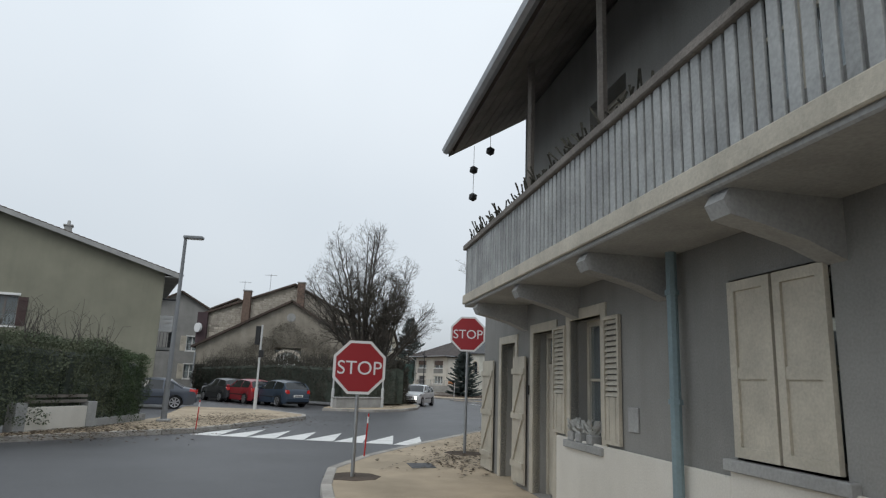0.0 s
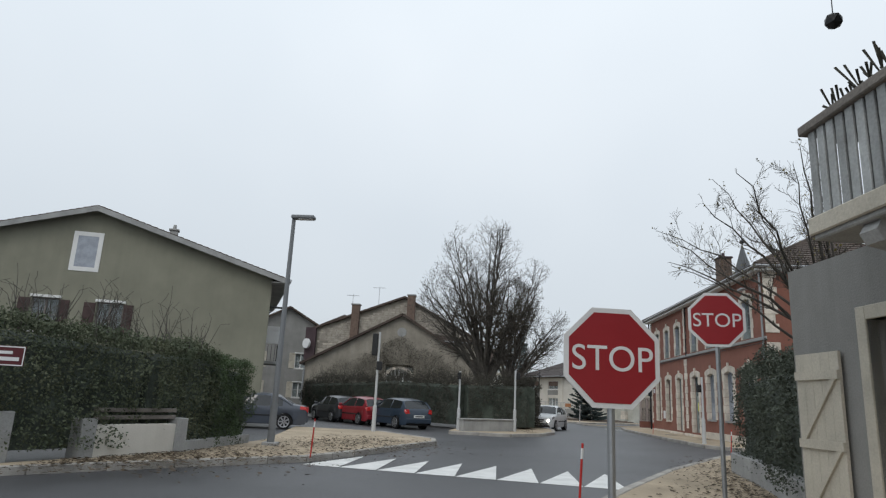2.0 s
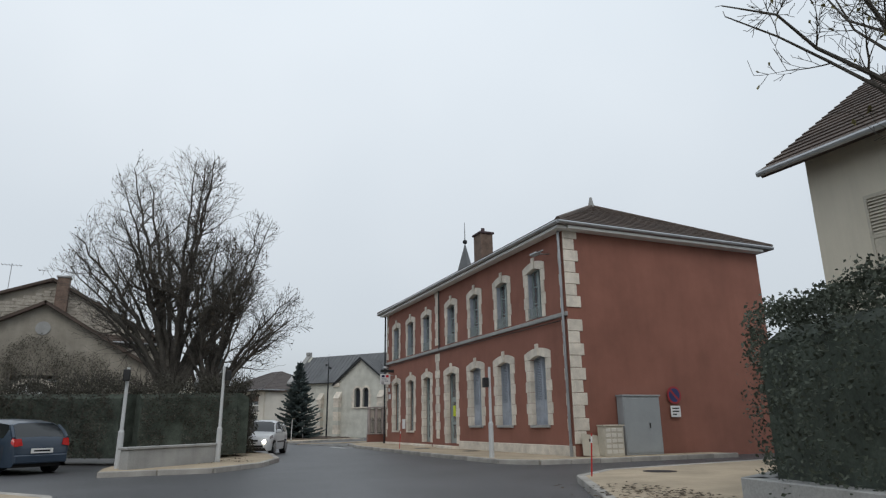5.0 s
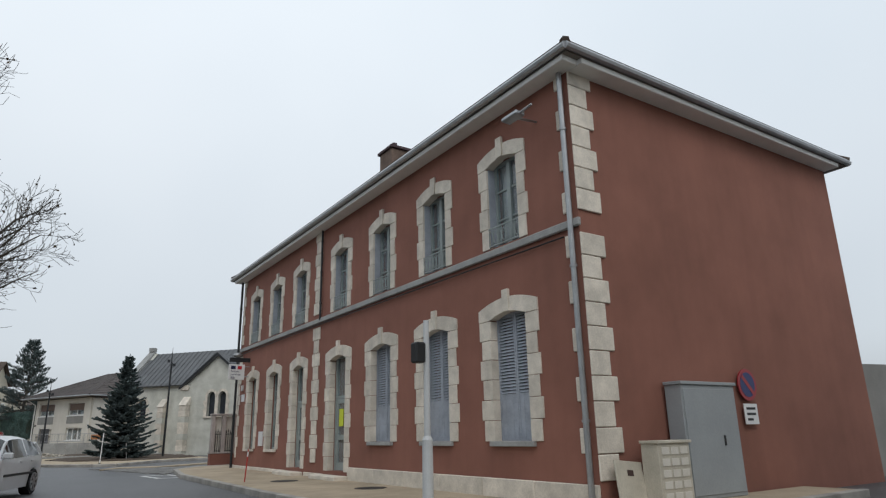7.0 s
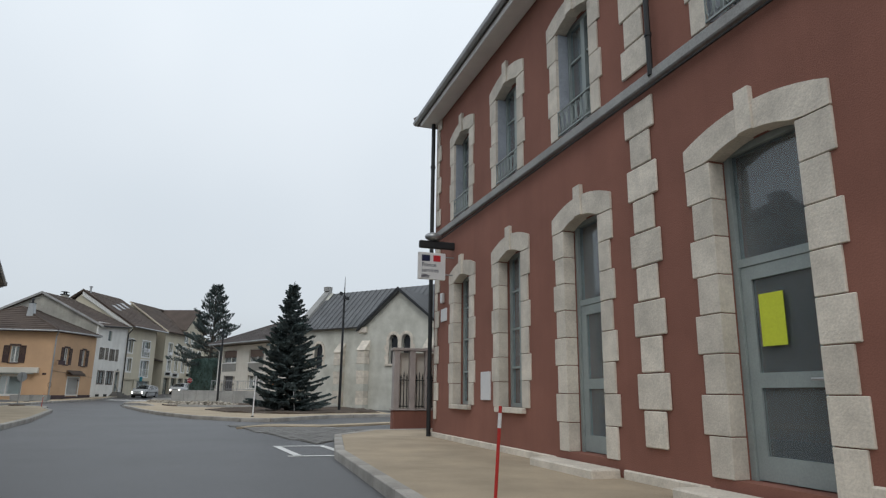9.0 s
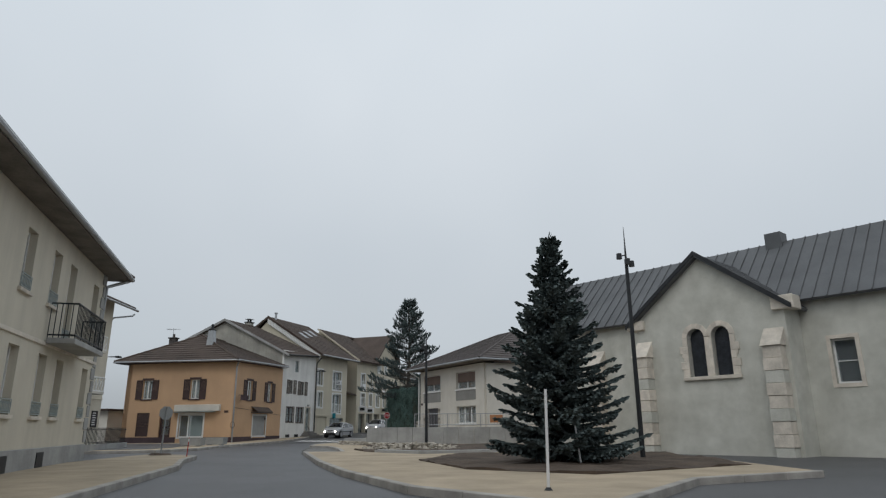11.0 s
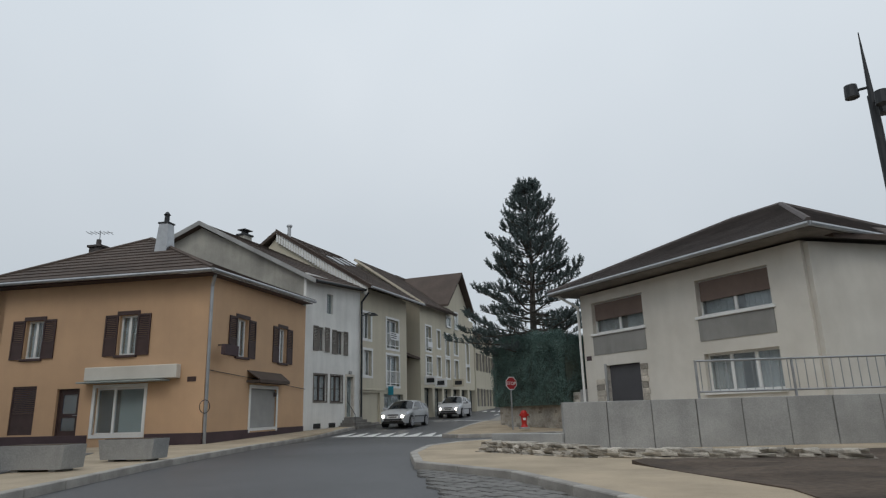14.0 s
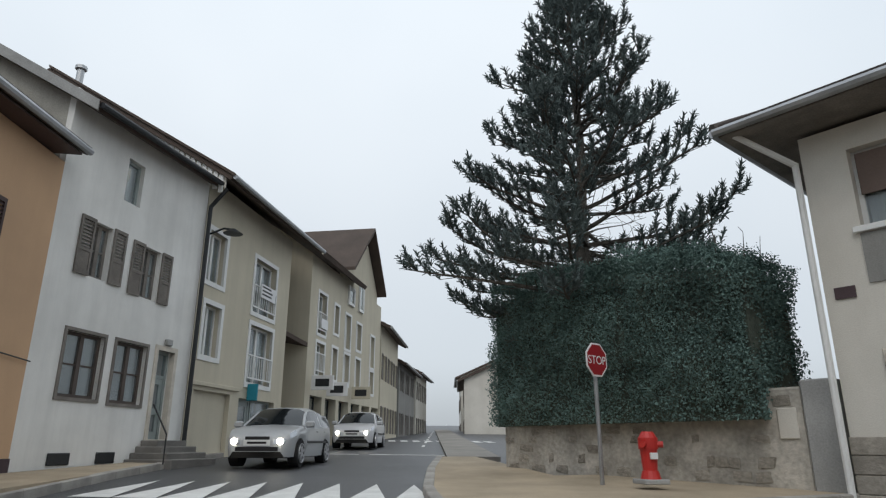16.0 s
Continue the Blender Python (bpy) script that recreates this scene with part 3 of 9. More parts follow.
def gable_roof(h, L, D, z, over, rise, m=None, rows=0.33, th=0.14, along_x=True, wallm=None, gover=0.4, mid=0.5):
    """A roof with its ridge along x (gables at the sides) or along y (a gable over the front)."""
    m = m or M_ROOF
    if along_x:
        y0, y1, ym = -over, D + over, D * mid
        s = rise / ym
        e0 = z - over * s
        s2 = rise / (D - ym)
        e1 = z - over * s2
        roof_plane(h, ((-gover, y0, e0), (L + gover, y0, e0), (L + gover, ym, z + rise), (-gover, ym, z + rise)), th, m, rows=rows)
        roof_plane(h, ((L + gover, y1, e1), (-gover, y1, e1), (-gover, ym, z + rise), (L + gover, ym, z + rise)), th, m, rows=rows)
        for x in (0, L - 0.3):
            bm = bmesh.new()
            prism(bm, [(x, 0, z), (x, D, z), (x, ym, z + rise - 0.02)], (0.3, 0, 0))
            bmesh.ops.recalc_face_normals(bm, faces=bm.faces)
            part("gable", bm, wallm, h)
        bm = bmesh.new()
        tube(bm, (-gover, y0 - 0.04, e0 - 0.05), (L + gover, y0 - 0.04, e0 - 0.05), 0.065)
        part("gutter", bm, M_STEEL, h)
    else:
        xm = L * mid
        s0, s1 = rise / xm, rise / (L - xm)
        roof_plane(h, ((-over, D + gover, z - over * s0), (-over, -gover, z - over * s0), (xm, -gover, z + rise), (xm, D + gover, z + rise)), th, m, rows=rows)
        roof_plane(h, ((L + over, -gover, z - over * s1), (L + over, D + gover, z - over * s1), (xm, D + gover, z + rise), (xm, -gover, z + rise)), th, m, rows=rows)
        for y in (0, D - 0.3):
            bm = bmesh.new()
            prism(bm, [(0, y, z), (L, y, z), (xm, y, z + rise - 0.02)], (0, 0.3, 0))
            bmesh.ops.recalc_face_normals(bm, faces=bm.faces)
            part("gable", bm, wallm, h)
        for x, s in ((-over - 0.04, s0), (L + over + 0.04, s1)):
            bm = bmesh.new()
            tube(bm, (x, -gover, z - over * (s0 if x < 0 else s1) - 0.05), (x, D + gover, z - over * (s0 if x < 0 else s1) - 0.05), 0.065)
            part("gutter", bm, M_STEEL, h)


def chimney(h, x, y, z0, z1, w, d, m, cap=None):
    bm = bmesh.new()
    box(bm, (x - w / 2, y - d / 2, z0), (x + w / 2, y + d / 2, z1), None, 0.01)
    c = part("chimney", bm, m, h)
    bm = bmesh.new()
    box(bm, (x - w / 2 - 0.06, y - d / 2 - 0.06, z1), (x + w / 2 + 0.06, y + d / 2 + 0.06, z1 + 0.09), None, 0.01)
    tube(bm, (x, y, z1 + 0.09), (x, y, z1 + 0.35), 0.1, 0.085, 10)
    part("chimney_cap", bm, cap or m, c)
    return c


def downpipe(h, x, y, z0, z1, m=None, r=0.045):
    bm = bmesh.new()
    tube(bm, (x, y, z0), (x, y, z1), r)
    for k in range(3):
        z = z0 + (z1 - z0) * (k + 0.5) / 3
        tube(bm, (x, y, z), (x, y, z + 0.04), r * 1.3)
    part("downpipe", bm, m or M_STEEL, h)


def words(name, text, size, M, material, parent, depth=0.004, align="LEFT"):
    """Lettering as a mesh; M carries x along the line, y up the letters, z out of the face."""
    c = bpy.data.curves.new(name, "FONT")
    c.body, c.size, c.extrude, c.align_x = text, size, depth, align
    o = bpy.data.objects.new(name, c)
    scene.collection.objects.link(o)
    bpy.context.view_layer.update()
    me = bpy.data.meshes.new_from_object(o.evaluated_get(bpy.context.evaluated_depsgraph_get()))
    bpy.data.objects.remove(o)
    me.transform(M)
    me.materials.clear()
    me.materials.append(material)
    ob = new(name, me)
    ob.parent = parent
    return ob


FACE = pose(0, 0, 0, 90, 0, 0)


def bars_of_text(bm, u0, z0, w, rows, h, gap, d, M=None, seed=1):
    """Plain bars in place of writing that cannot be read."""
    r = random.Random(seed)
    for k in range(rows):
        box(bm, (u0, d - 0.004, z0 - k * gap), (u0 + w * r.uniform(0.6, 1.0), d, z0 - k * gap + h), M)


def stone_surround(h, o, s, seed):
    """The dressed stones round an opening: toothed jambs, an arched lintel in two pieces and a keystone."""
    u0, z0, u1, z1 = o
    n = max(4, round((z1 - z0) / 0.37))
    for side in (0, 1):
        for k in range(n):
            w = s if k % 2 else s - 0.06
            a, b = (u0 - w, u0 + 0.01) if side == 0 else (u1 - 0.01, u1 + w)
            za, zb = z0 + (z1 - z0 - 0.1) * k / n, z0 + (z1 - z0 - 0.1) * (k + 1) / n - 0.008
            part("jamb_stone", ubox(a, -0.022, za, b, 0.14, zb, None, 0.006), M_STONETRIM, h)
    c, half = (u0 + u1) / 2, (u1 - u0) / 2
    for k, (a, b) in enumerate(((u0 - s, c - 0.085), (c - 0.085, c + 0.085), (c + 0.085, u1 + s))):
        bm = bmesh.new()
        steps = [a + (b - a) * i / 6 for i in range(7)]
        y = -0.026 if k != 1 else -0.05
        lo = [(x, y, z1 - 0.1 + 0.1 * (1 - min(1, abs(x - c) / half) ** 2)) for x in steps]
        if k == 1:
            hi = [(b - 0.005, y, z1 + 0.38), (a + 0.005, y, z1 + 0.38)]
        else:
            hi = [(x, y, z1 + 0.1 + 0.15 * (1 - min(1.0, abs(x - c) / (half + s)) ** 2)) for x in steps[::-1]]
        prism(bm, lo + hi, (0, 0.17, 0))
        bmesh.ops.recalc_face_normals(bm, faces=bm.faces)
        part("keystone" if k == 1 else "lintel_stone", bm, M_STONETRIM, h)


def iron_rail(w, u0, u1, z0, z1, d=-0.02, M=None):
    """A low window guard with bars and scrolls."""
    for z in (z0, z1):
        part("guard_rail", ubox(u0, d, z, u1, d + 0.02, z + 0.02, M), M_GREYFRAME, w)
    n = 7
    for i in range(n + 1):
        c = u0 + (u1 - u0) * i / n
        part("guard_bar", ubox(c - 0.006, d + 0.004, z0, c + 0.006, d + 0.016, z1, M), M_GREYFRAME, w)
        if i < n:
            m = (u1 - u0) / n / 2
            ring = [Vector((c + m + m * 0.8 * math.cos(t * math.pi / 5), d + 0.01, (z0 + z1) / 2 + (z1 - z0) * 0.36 * math.sin(t * math.pi / 5))) for t in range(11)]
            if M is not None:
                ring = [M @ p for p in ring]
            bm = bmesh.new()
            pipe(bm, ring, 0.007, 4)
            part("guard_scroll", bm, M_GREYFRAME, w)


M_BRICK = mat("old_brick", (0.17, 0.12, 0.095), 0.9, 0.3, 4.0, 30, 0.4)


def red_building():
    h = thing("public_building", "two-storey brick-red rendered building with pale stone trim", "building", along((11.1, 47.0), (11.1, 29.5)))
    L, D = 17.5, 8.2
    up = [15.69, 13.42, 11.12, 8.82, 5.95, 3.8, 1.65]
    low = [15.67, 13.38, 11.09, 8.76, 6.0, 3.87, 1.7]
    holes = [(c - 0.43, 4.32, c + 0.43, 5.98) for c in up]
    lows = []
    for i, c in enumerate(low):
        w = 0.48 if i < 4 else 0.42
        lows.append((c - w, (0.98 if i < 3 else 0.28 if i in (3, 4) else 0.76), c + w, 3.12))
    shell(h, L, D, 0, 7.05, M_REDRENDER, holes + lows)
    for i, o in enumerate(holes):
        w = window(h, None, o, M_GREYFRAME, 2, 2, 0.17, curtain=True)
        for u in (o[0] + 0.012, o[2] - 0.012):
            part("folded_shutter", ubox(u - 0.012, 0.02, o[1] + 0.05, u + 0.012, 0.165, o[3] - 0.1), M_GREYSHUT, w)
        iron_rail(w, o[0] + 0.01, o[2] - 0.01, o[1] + 0.03, o[1] + 0.36)
        stone_surround(h, o, 0.25, i)
    for i, o in enumerate(lows):
        if i in (3, 4):
            d = door(h, None, o, M_GREYFRAME, True, 0.18, "grey-green glazed entrance door with a tall top light", top=0.95)
            part("step", ubox(o[0] - 0.3, -0.4, 0.0, o[2] + 0.3, -0.05, 0.2, None, 0.015), M_STONETRIM, h)
            if i == 3:
                part("notice", ubox(o[0] + 0.25, 0.165, 1.35, o[0] + 0.5, 0.17, 1.78), mat("yellow_paper", (0.62, 0.68, 0.05), 0.7, 0.08), d, "yellow paper notice")
        elif i < 3:
            window(h, None, o, M_GREYFRAME, 2, 1, 0.2, curtain=False, closed=M_GREYSHUT, sill=M_CONCRETE)
        else:
            window(h, None, o, M_GREYFRAME, 2, 3, 0.18, sill=M_STONETRIM)
        stone_surround(h, o, 0.31 if i < 4 else 0.28, i)
    part("string_course", ubox(-0.03, -0.07, 4.14, L + 0.05, 0.0, 4.27, None, 0.015), M_CONCRETE, h)
    bm = bmesh.new()
    pipe(bm, [(0.1, -0.06, 4.05), (8.0, -0.06, 4.09), (L - 0.3, -0.06, 4.03)], 0.014, 6)
    part("cable", bm, M_BLACK, h)
    part("eaves_board", ubox(-0.2, -0.34, 6.8, L + 0.25, -0.002, 6.9, None, 0.01), M_WHITEFRAME, h)
    part("eaves_board", ubox(L + 0.002, 0.0, 6.8, L + 0.34, D, 6.9, None, 0.01), M_WHITEFRAME, h)
    for a, b in ((0.0, 5.25), (6.75, 8.0), (9.5, L)):
        n = max(1, round((b - a) / 1.3))
        for k in range(n):
            part("plinth_stone", ubox(a + (b - a) * k / n + 0.004, -0.05, 0.02, a + (b - a) * (k + 1) / n - 0.004, 0.0, 0.4 if a > 9 else 0.2, None, 0.012), M_STONETRIM, h)
    z, k = 0.45, 0
    while z < 6.7:
        e = 0.36
        if not 4.0 < z + e / 2 < 4.4:
            w = 0.5 if k % 2 else 0.38
            part("quoin_stone", ubox(L, -0.02, z, L + 0.035, w, z + e - 0.012, None, 0.01), M_STONETRIM, h)
            if k % 2:
                part("quoin_stone", ubox(L - 0.3, -0.035, z, L - 0.18, 0.0, z + e - 0.012, None, 0.01), M_STONETRIM, h)
            w = 0.25 if k % 2 else 0.17
            part("quoin_stone", ubox(7.3 - w, -0.03, z, 7.3 + w, 0.0, z + e - 0.012, None, 0.01), M_STONETRIM, h)
            w = 0.26 if k % 2 else 0.14
            part("quoin_stone", ubox(0.12, -0.03, z, 0.12 + w, 0.0, z + e - 0.012, None, 0.01), M_STONETRIM, h)
        z, k = z + e, k + 1
    hip_roof(h, L, D, 7.02, 0.4, 2.35, 3.9)
    bm = bmesh.new()
    tube(bm, (L - 3.9, D / 2, 9.3), (L - 3.9, D / 2, 9.75), 0.14, 0.05, 8)
    part("finial", bm, M_CONCRETE, h)
    chimney(h, 8.3, 1.9, 7.6, 9.4, 0.75, 0.6, M_BRICK, M_PLINTH)
    downpipe(h, 0.05, -0.1, 0.1, 6.9, M_DARKMETAL)
    downpipe(h, L - 0.1, -0.09, 0.1, 6.9, M_STEEL)
    downpipe(h, 7.62, -0.07, 4.2, 6.9, M_DARKMETAL, 0.03)
    part("plaque", ubox(2.71, -0.03, 0.85, 3.1, 0.0, 1.3, None, 0.006), M_SIGNWHITE, h, "pale grey metal wall plaque")
    part("alarm_box", ubox(0.55, -0.06, 2.72, 0.68, 0.0, 2.92, None, 0.01), M_SIGNWHITE, h, "small white wall box")
    part("letter_plate", ubox(0.5, -0.02, 2.35, 0.85, 0.0, 2.6), M_SIGNWHITE, h)
    bm = bmesh.new()
    pipe(bm, [(L - 0.8, 0.0, 6.25), (L - 0.8, -0.5, 6.2), (L - 0.3, -0.55, 6.2)], 0.02, 6)
    box(bm, (L - 1.0, -0.62, 6.16), (L - 0.6, -0.42, 6.24), None, 0.02)
    part("wall_lamp", bm, M_STEEL, h, "small grey wall flood lamp")


red_building()


def services_sign():
    t = thing("projecting_sign", "white projecting sign board with blue and red mark and lettering", "sign", pose(11.06, 45.78, 0.344) @ Matrix.Diagonal((0.86, 0.86, 0.86, 1)))
    part("board", ubox(-0.8, -0.03, 3.17, -0.16, 0.03, 3.78, None, 0.01), M_SIGNWHITE, t)
    bm = bmesh.new()
    for z in (3.3, 3.7):
        tube(bm, (-0.2, 0.0, z), (0.12, 0.0, z), 0.015)
    part("bracket", bm, M_STEEL, t)
    blue, red = mat("mark_blue", (0.01, 0.015, 0.06), 0.5, 0.05), mat("mark_red", (0.5, 0.02, 0.03), 0.5, 0.05)
    part("blue_mark", ubox(-0.72, -0.036, 3.58, -0.53, -0.03, 3.72), blue, t)
    part("red_mark", ubox(-0.45, -0.036, 3.58, -0.28, -0.03, 3.72), red, t)
    words("lettering", "France\nservices", 0.125, pose(-0.72, -0.031, 3.46) @ FACE, blue, t)
    bm = bmesh.new()
    bars_of_text(bm, -0.72, 3.27, 0.2, 3, 0.014, 0.03, -0.031)
    part("small_print", bm, blue, t)
    part("crossbar", ubox(-0.78, -0.05, 3.88, 0.11, 0.05, 4.05, None, 0.02), M_DARKMETAL, t)
    bm = bmesh.new()
    bmesh.ops.create_uvsphere(bm, u_segments=16, v_segments=8, radius=0.2, matrix=pose(-0.45, 0, 4.15) @ Matrix.Diagonal((1.0, 0.7, 0.5, 1)))
    part("lamp_cap", bm, M_STEEL, t, smooth=True)


services_sign()


def gate_screen():
    t = thing("garden_screen", "brick-red low wall with pillars, pale panels and iron spears", "fence", pose(11.04, 50.1, 0))
    part("low_wall", ubox(0, -0.02, 0, 6.0, 0.25, 0.53, None, 0.01), M_REDRENDER, t)
    grey = mat("greyed_pink_paint", (0.42, 0.37, 0.345), 0.8, 0.2, 2.0)
    for k in range(15):
        u = k * 0.41
        part("pillar", ubox(u, 0.0, 0.57, u + 0.15, 0.22, 2.0, None, 0.01), grey, t)
        if k < 14:
            part("panel", ubox(u + 0.15, 0.16, 0.57, u + 0.41, 0.18, 1.96), M_OFFWHITE, t)
            for i in range(3):
                bm = bmesh.new()
                x, z = u + 0.2 + i * 0.08, 1.36 - 0.05 * abs(i - 1)
                tube(bm, (x, 0.08, 0.58), (x, 0.08, z), 0.011, n=6)
                tube(bm, (x, 0.08, z), (x, 0.08, z + 0.13), 0.026, 0.002, 4)
                part("iron_spear", bm, M_DARKMETAL, t)
            for z in (0.62, 1.26):
                part("iron_rail", ubox(u + 0.15, 0.07, z, u + 0.41, 0.09, z + 0.022), M_DARKMETAL, t)
    part("ledge", ubox(-0.04, -0.05, 0.53, 6.1, 0.27, 0.57, None, 0.01), grey, t)
    part("coping", ubox(-0.04, -0.02, 2.0, 6.1, 0.25, 2.07, None, 0.01), grey, t)


gate_screen()


def olive_house():
    h = thing("olive_house", "olive-grey rendered house with a wide gable and dark shutters", "house", along((-23.9, 27.72), (-9.4, 32.02)) @ Matrix.Scale(1 / PLAN, 4))
    L, D, Z, over, rise = 17.4, 12.0, 7.42, 0.9, 2.65
    ws = [(6.38, 3.78, 7.6, 5.38), (9.26, 3.74, 10.48, 5.34)]
    shell(h, L, D, 0, Z, M_OLIVE, ws)
    for o in ws:
        w = window(h, None, o, M_TIMBER, 2, 1, 0.15, sill=M_WHITEFRAME, curtain=False)
        part("lintel", ubox(o[0] - 0.08, -0.05, o[3], o[2] + 0.08, 0.0, o[3] + 0.13, None, 0.01), M_WHITEFRAME, w)
        iron_rail(w, o[0], o[2], o[1] + 0.05, o[1] + 0.55, -0.03)
        for a, b in ((o[0] - 0.56, o[0] - 0.04), (o[2] + 0.02, o[2] + 0.46)):
            leaf = part("shutter", ubox(a, -0.05, o[1] + 0.02, b, -0.012, o[3] - 0.06, None, 0.006), M_SHUTTER, w, "dark brown boarded shutter")
            for z in (0.14, 0.52, 0.86):
                zz = o[1] + (o[3] - o[1]) * z
                part("ledge", ubox(a + 0.02, -0.072, zz - 0.05, b - 0.02, -0.05, zz + 0.05, None, 0.005), M_SHUTTER, leaf)
    w = window(h, None, (7.86, 6.94, 8.92, 8.62), M_WHITEFRAME, 1, 0, -0.02, surround=0.15, curtain=False)
    part("blind", ubox(7.86, -0.012, 6.94, 8.92, -0.004, 8.62), M_GREYSHUT, w)
    gable_roof(h, L, D, Z, over, rise, along_x=False, wallm=M_OLIVE, mid=0.5, gover=0.5)
    bm = bmesh.new()
    xm = L / 2
    e = Z - over * rise / xm
    for x0, x1 in ((-over, xm), (L + over, xm)):
        prism(bm, [(x0, -0.52, e - 0.03), (x1, -0.52, Z + rise - 0.03), (x1, -0.52, Z + rise - 0.29), (x0, -0.52, e - 0.29)], (0, 0.03, 0))
    bmesh.ops.recalc_face_normals(bm, faces=bm.faces)
    part("verge_board", bm, M_CONCRETE, h)
    part("soffit", ubox(L, -0.48, e - 0.2, L + over - 0.02, D + 0.3, e - 0.17), M_CONCRETE, h)
    chimney(h, 12.04, 2.5, 8.9, 9.8, 0.4, 0.4, M_CONCRETE)
    bm = bmesh.new()
    tube(bm, (L, 0.3, 5.75), (L + 0.75, 0.3, 5.75), 0.05)
    part("flag_bracket", bm, M_DARKMETAL, h)
    bm = bmesh.new()
    pipe(bm, [(L + over, D, e - 0.1), (L + 0.08, D - 0.1, e - 0.9), (L + 0.08, D - 0.1, 0.1)], 0.05)
    part("downpipe", bm, M_STEEL, h)
    # balcony with a white screen on the side wall
    y0, y1, zb = 2.6, 4.8, 2.95
    c = part("balcony", ubox(L, y0, zb, L + 0.95, y1, zb + 0.16, None, 0.01), M_CONCRETE, h)
    for k in range(11):
        y = y0 + 0.02 + k * (y1 - y0 - 0.04) / 10
        part("balcony_bar", ubox(L + 0.9, y - 0.012, zb + 0.16, L + 0.924, y + 0.012, zb + 1.08), M_DARKMETAL, c)
    for k in range(5):
        x = L + 0.08 + k * 0.19
        part("balcony_bar", ubox(x, y0 + 0.01, zb + 0.16, x + 0.024, y0 + 0.034, zb + 1.08), M_DARKMETAL, c)
    part("balcony_handrail", ubox(L + 0.88, y0, zb + 1.08, L + 0.94, y1, zb + 1.13), M_DARKMETAL, c)
    sc = part("balcony_screen", ubox(L + 0.05, y0 + 0.04, zb + 1.1, L + 0.9, y0 + 0.06, zb + 2.05), M_SIGNWHITE, h, "white slatted balcony screen")
    for k in range(4):
        z = zb + 1.12 + k * 0.24
        part("slat", ubox(L + 0.07, y0 + 0.015, z, L + 0.88, y0 + 0.036, z + 0.16), M_SIGNWHITE, sc)
    # the side walls run back at a slight slant from the gable
    done = set()
    for ob in h.children_recursive:
        if ob.type == "MESH" and ob.data.name not in done:
            done.add(ob.data.name)
            for v in ob.data.vertices:
                v.co.x -= 0.1 * v.co.y if v.co.y > 0.4 else 0.0


olive_house()


def plank_leaf(h, u0, u1, z0, z1, label="", d=-0.06, M=None):
    """A boarded leaf with two ledges and a slanted brace, swung flat against the wall."""
    bm = bmesh.new()
    zs = (z0 + (z1 - z0) * 0.14, z0 + (z1 - z0) * 0.52, z0 + (z1 - z0) * 0.88)
    for z in zs:
        box(bm, (u0, d - 0.024, z - 0.04), (u1, d - 0.001, z + 0.04), M)
    for a, b in zip(zs, zs[1:]):
        prism(bm, [(u0 + 0.03, d - 0.022, a + 0.03), (u0 + 0.1, d - 0.022, a + 0.03), (u1 - 0.03, d - 0.022, b - 0.03), (u1 - 0.1, d - 0.022, b - 0.03)], (0, 0.02, 0), M)
    bmesh.ops.recalc_face_normals(bm, faces=bm.faces)
    leaf = part("boarded_shutter", bm, M_CREAMWOOD, h, label)
    n = max(3, round((u1 - u0) / 0.13))
    for k in range(n):
        a, b = u0 + (u1 - u0) * k / n, u0 + (u1 - u0) * (k + 1) / n - 0.004
        part("board", ubox(a, d, z0, b, d + 0.028, z1, M), M_CREAMWOOD, leaf)
    return leaf


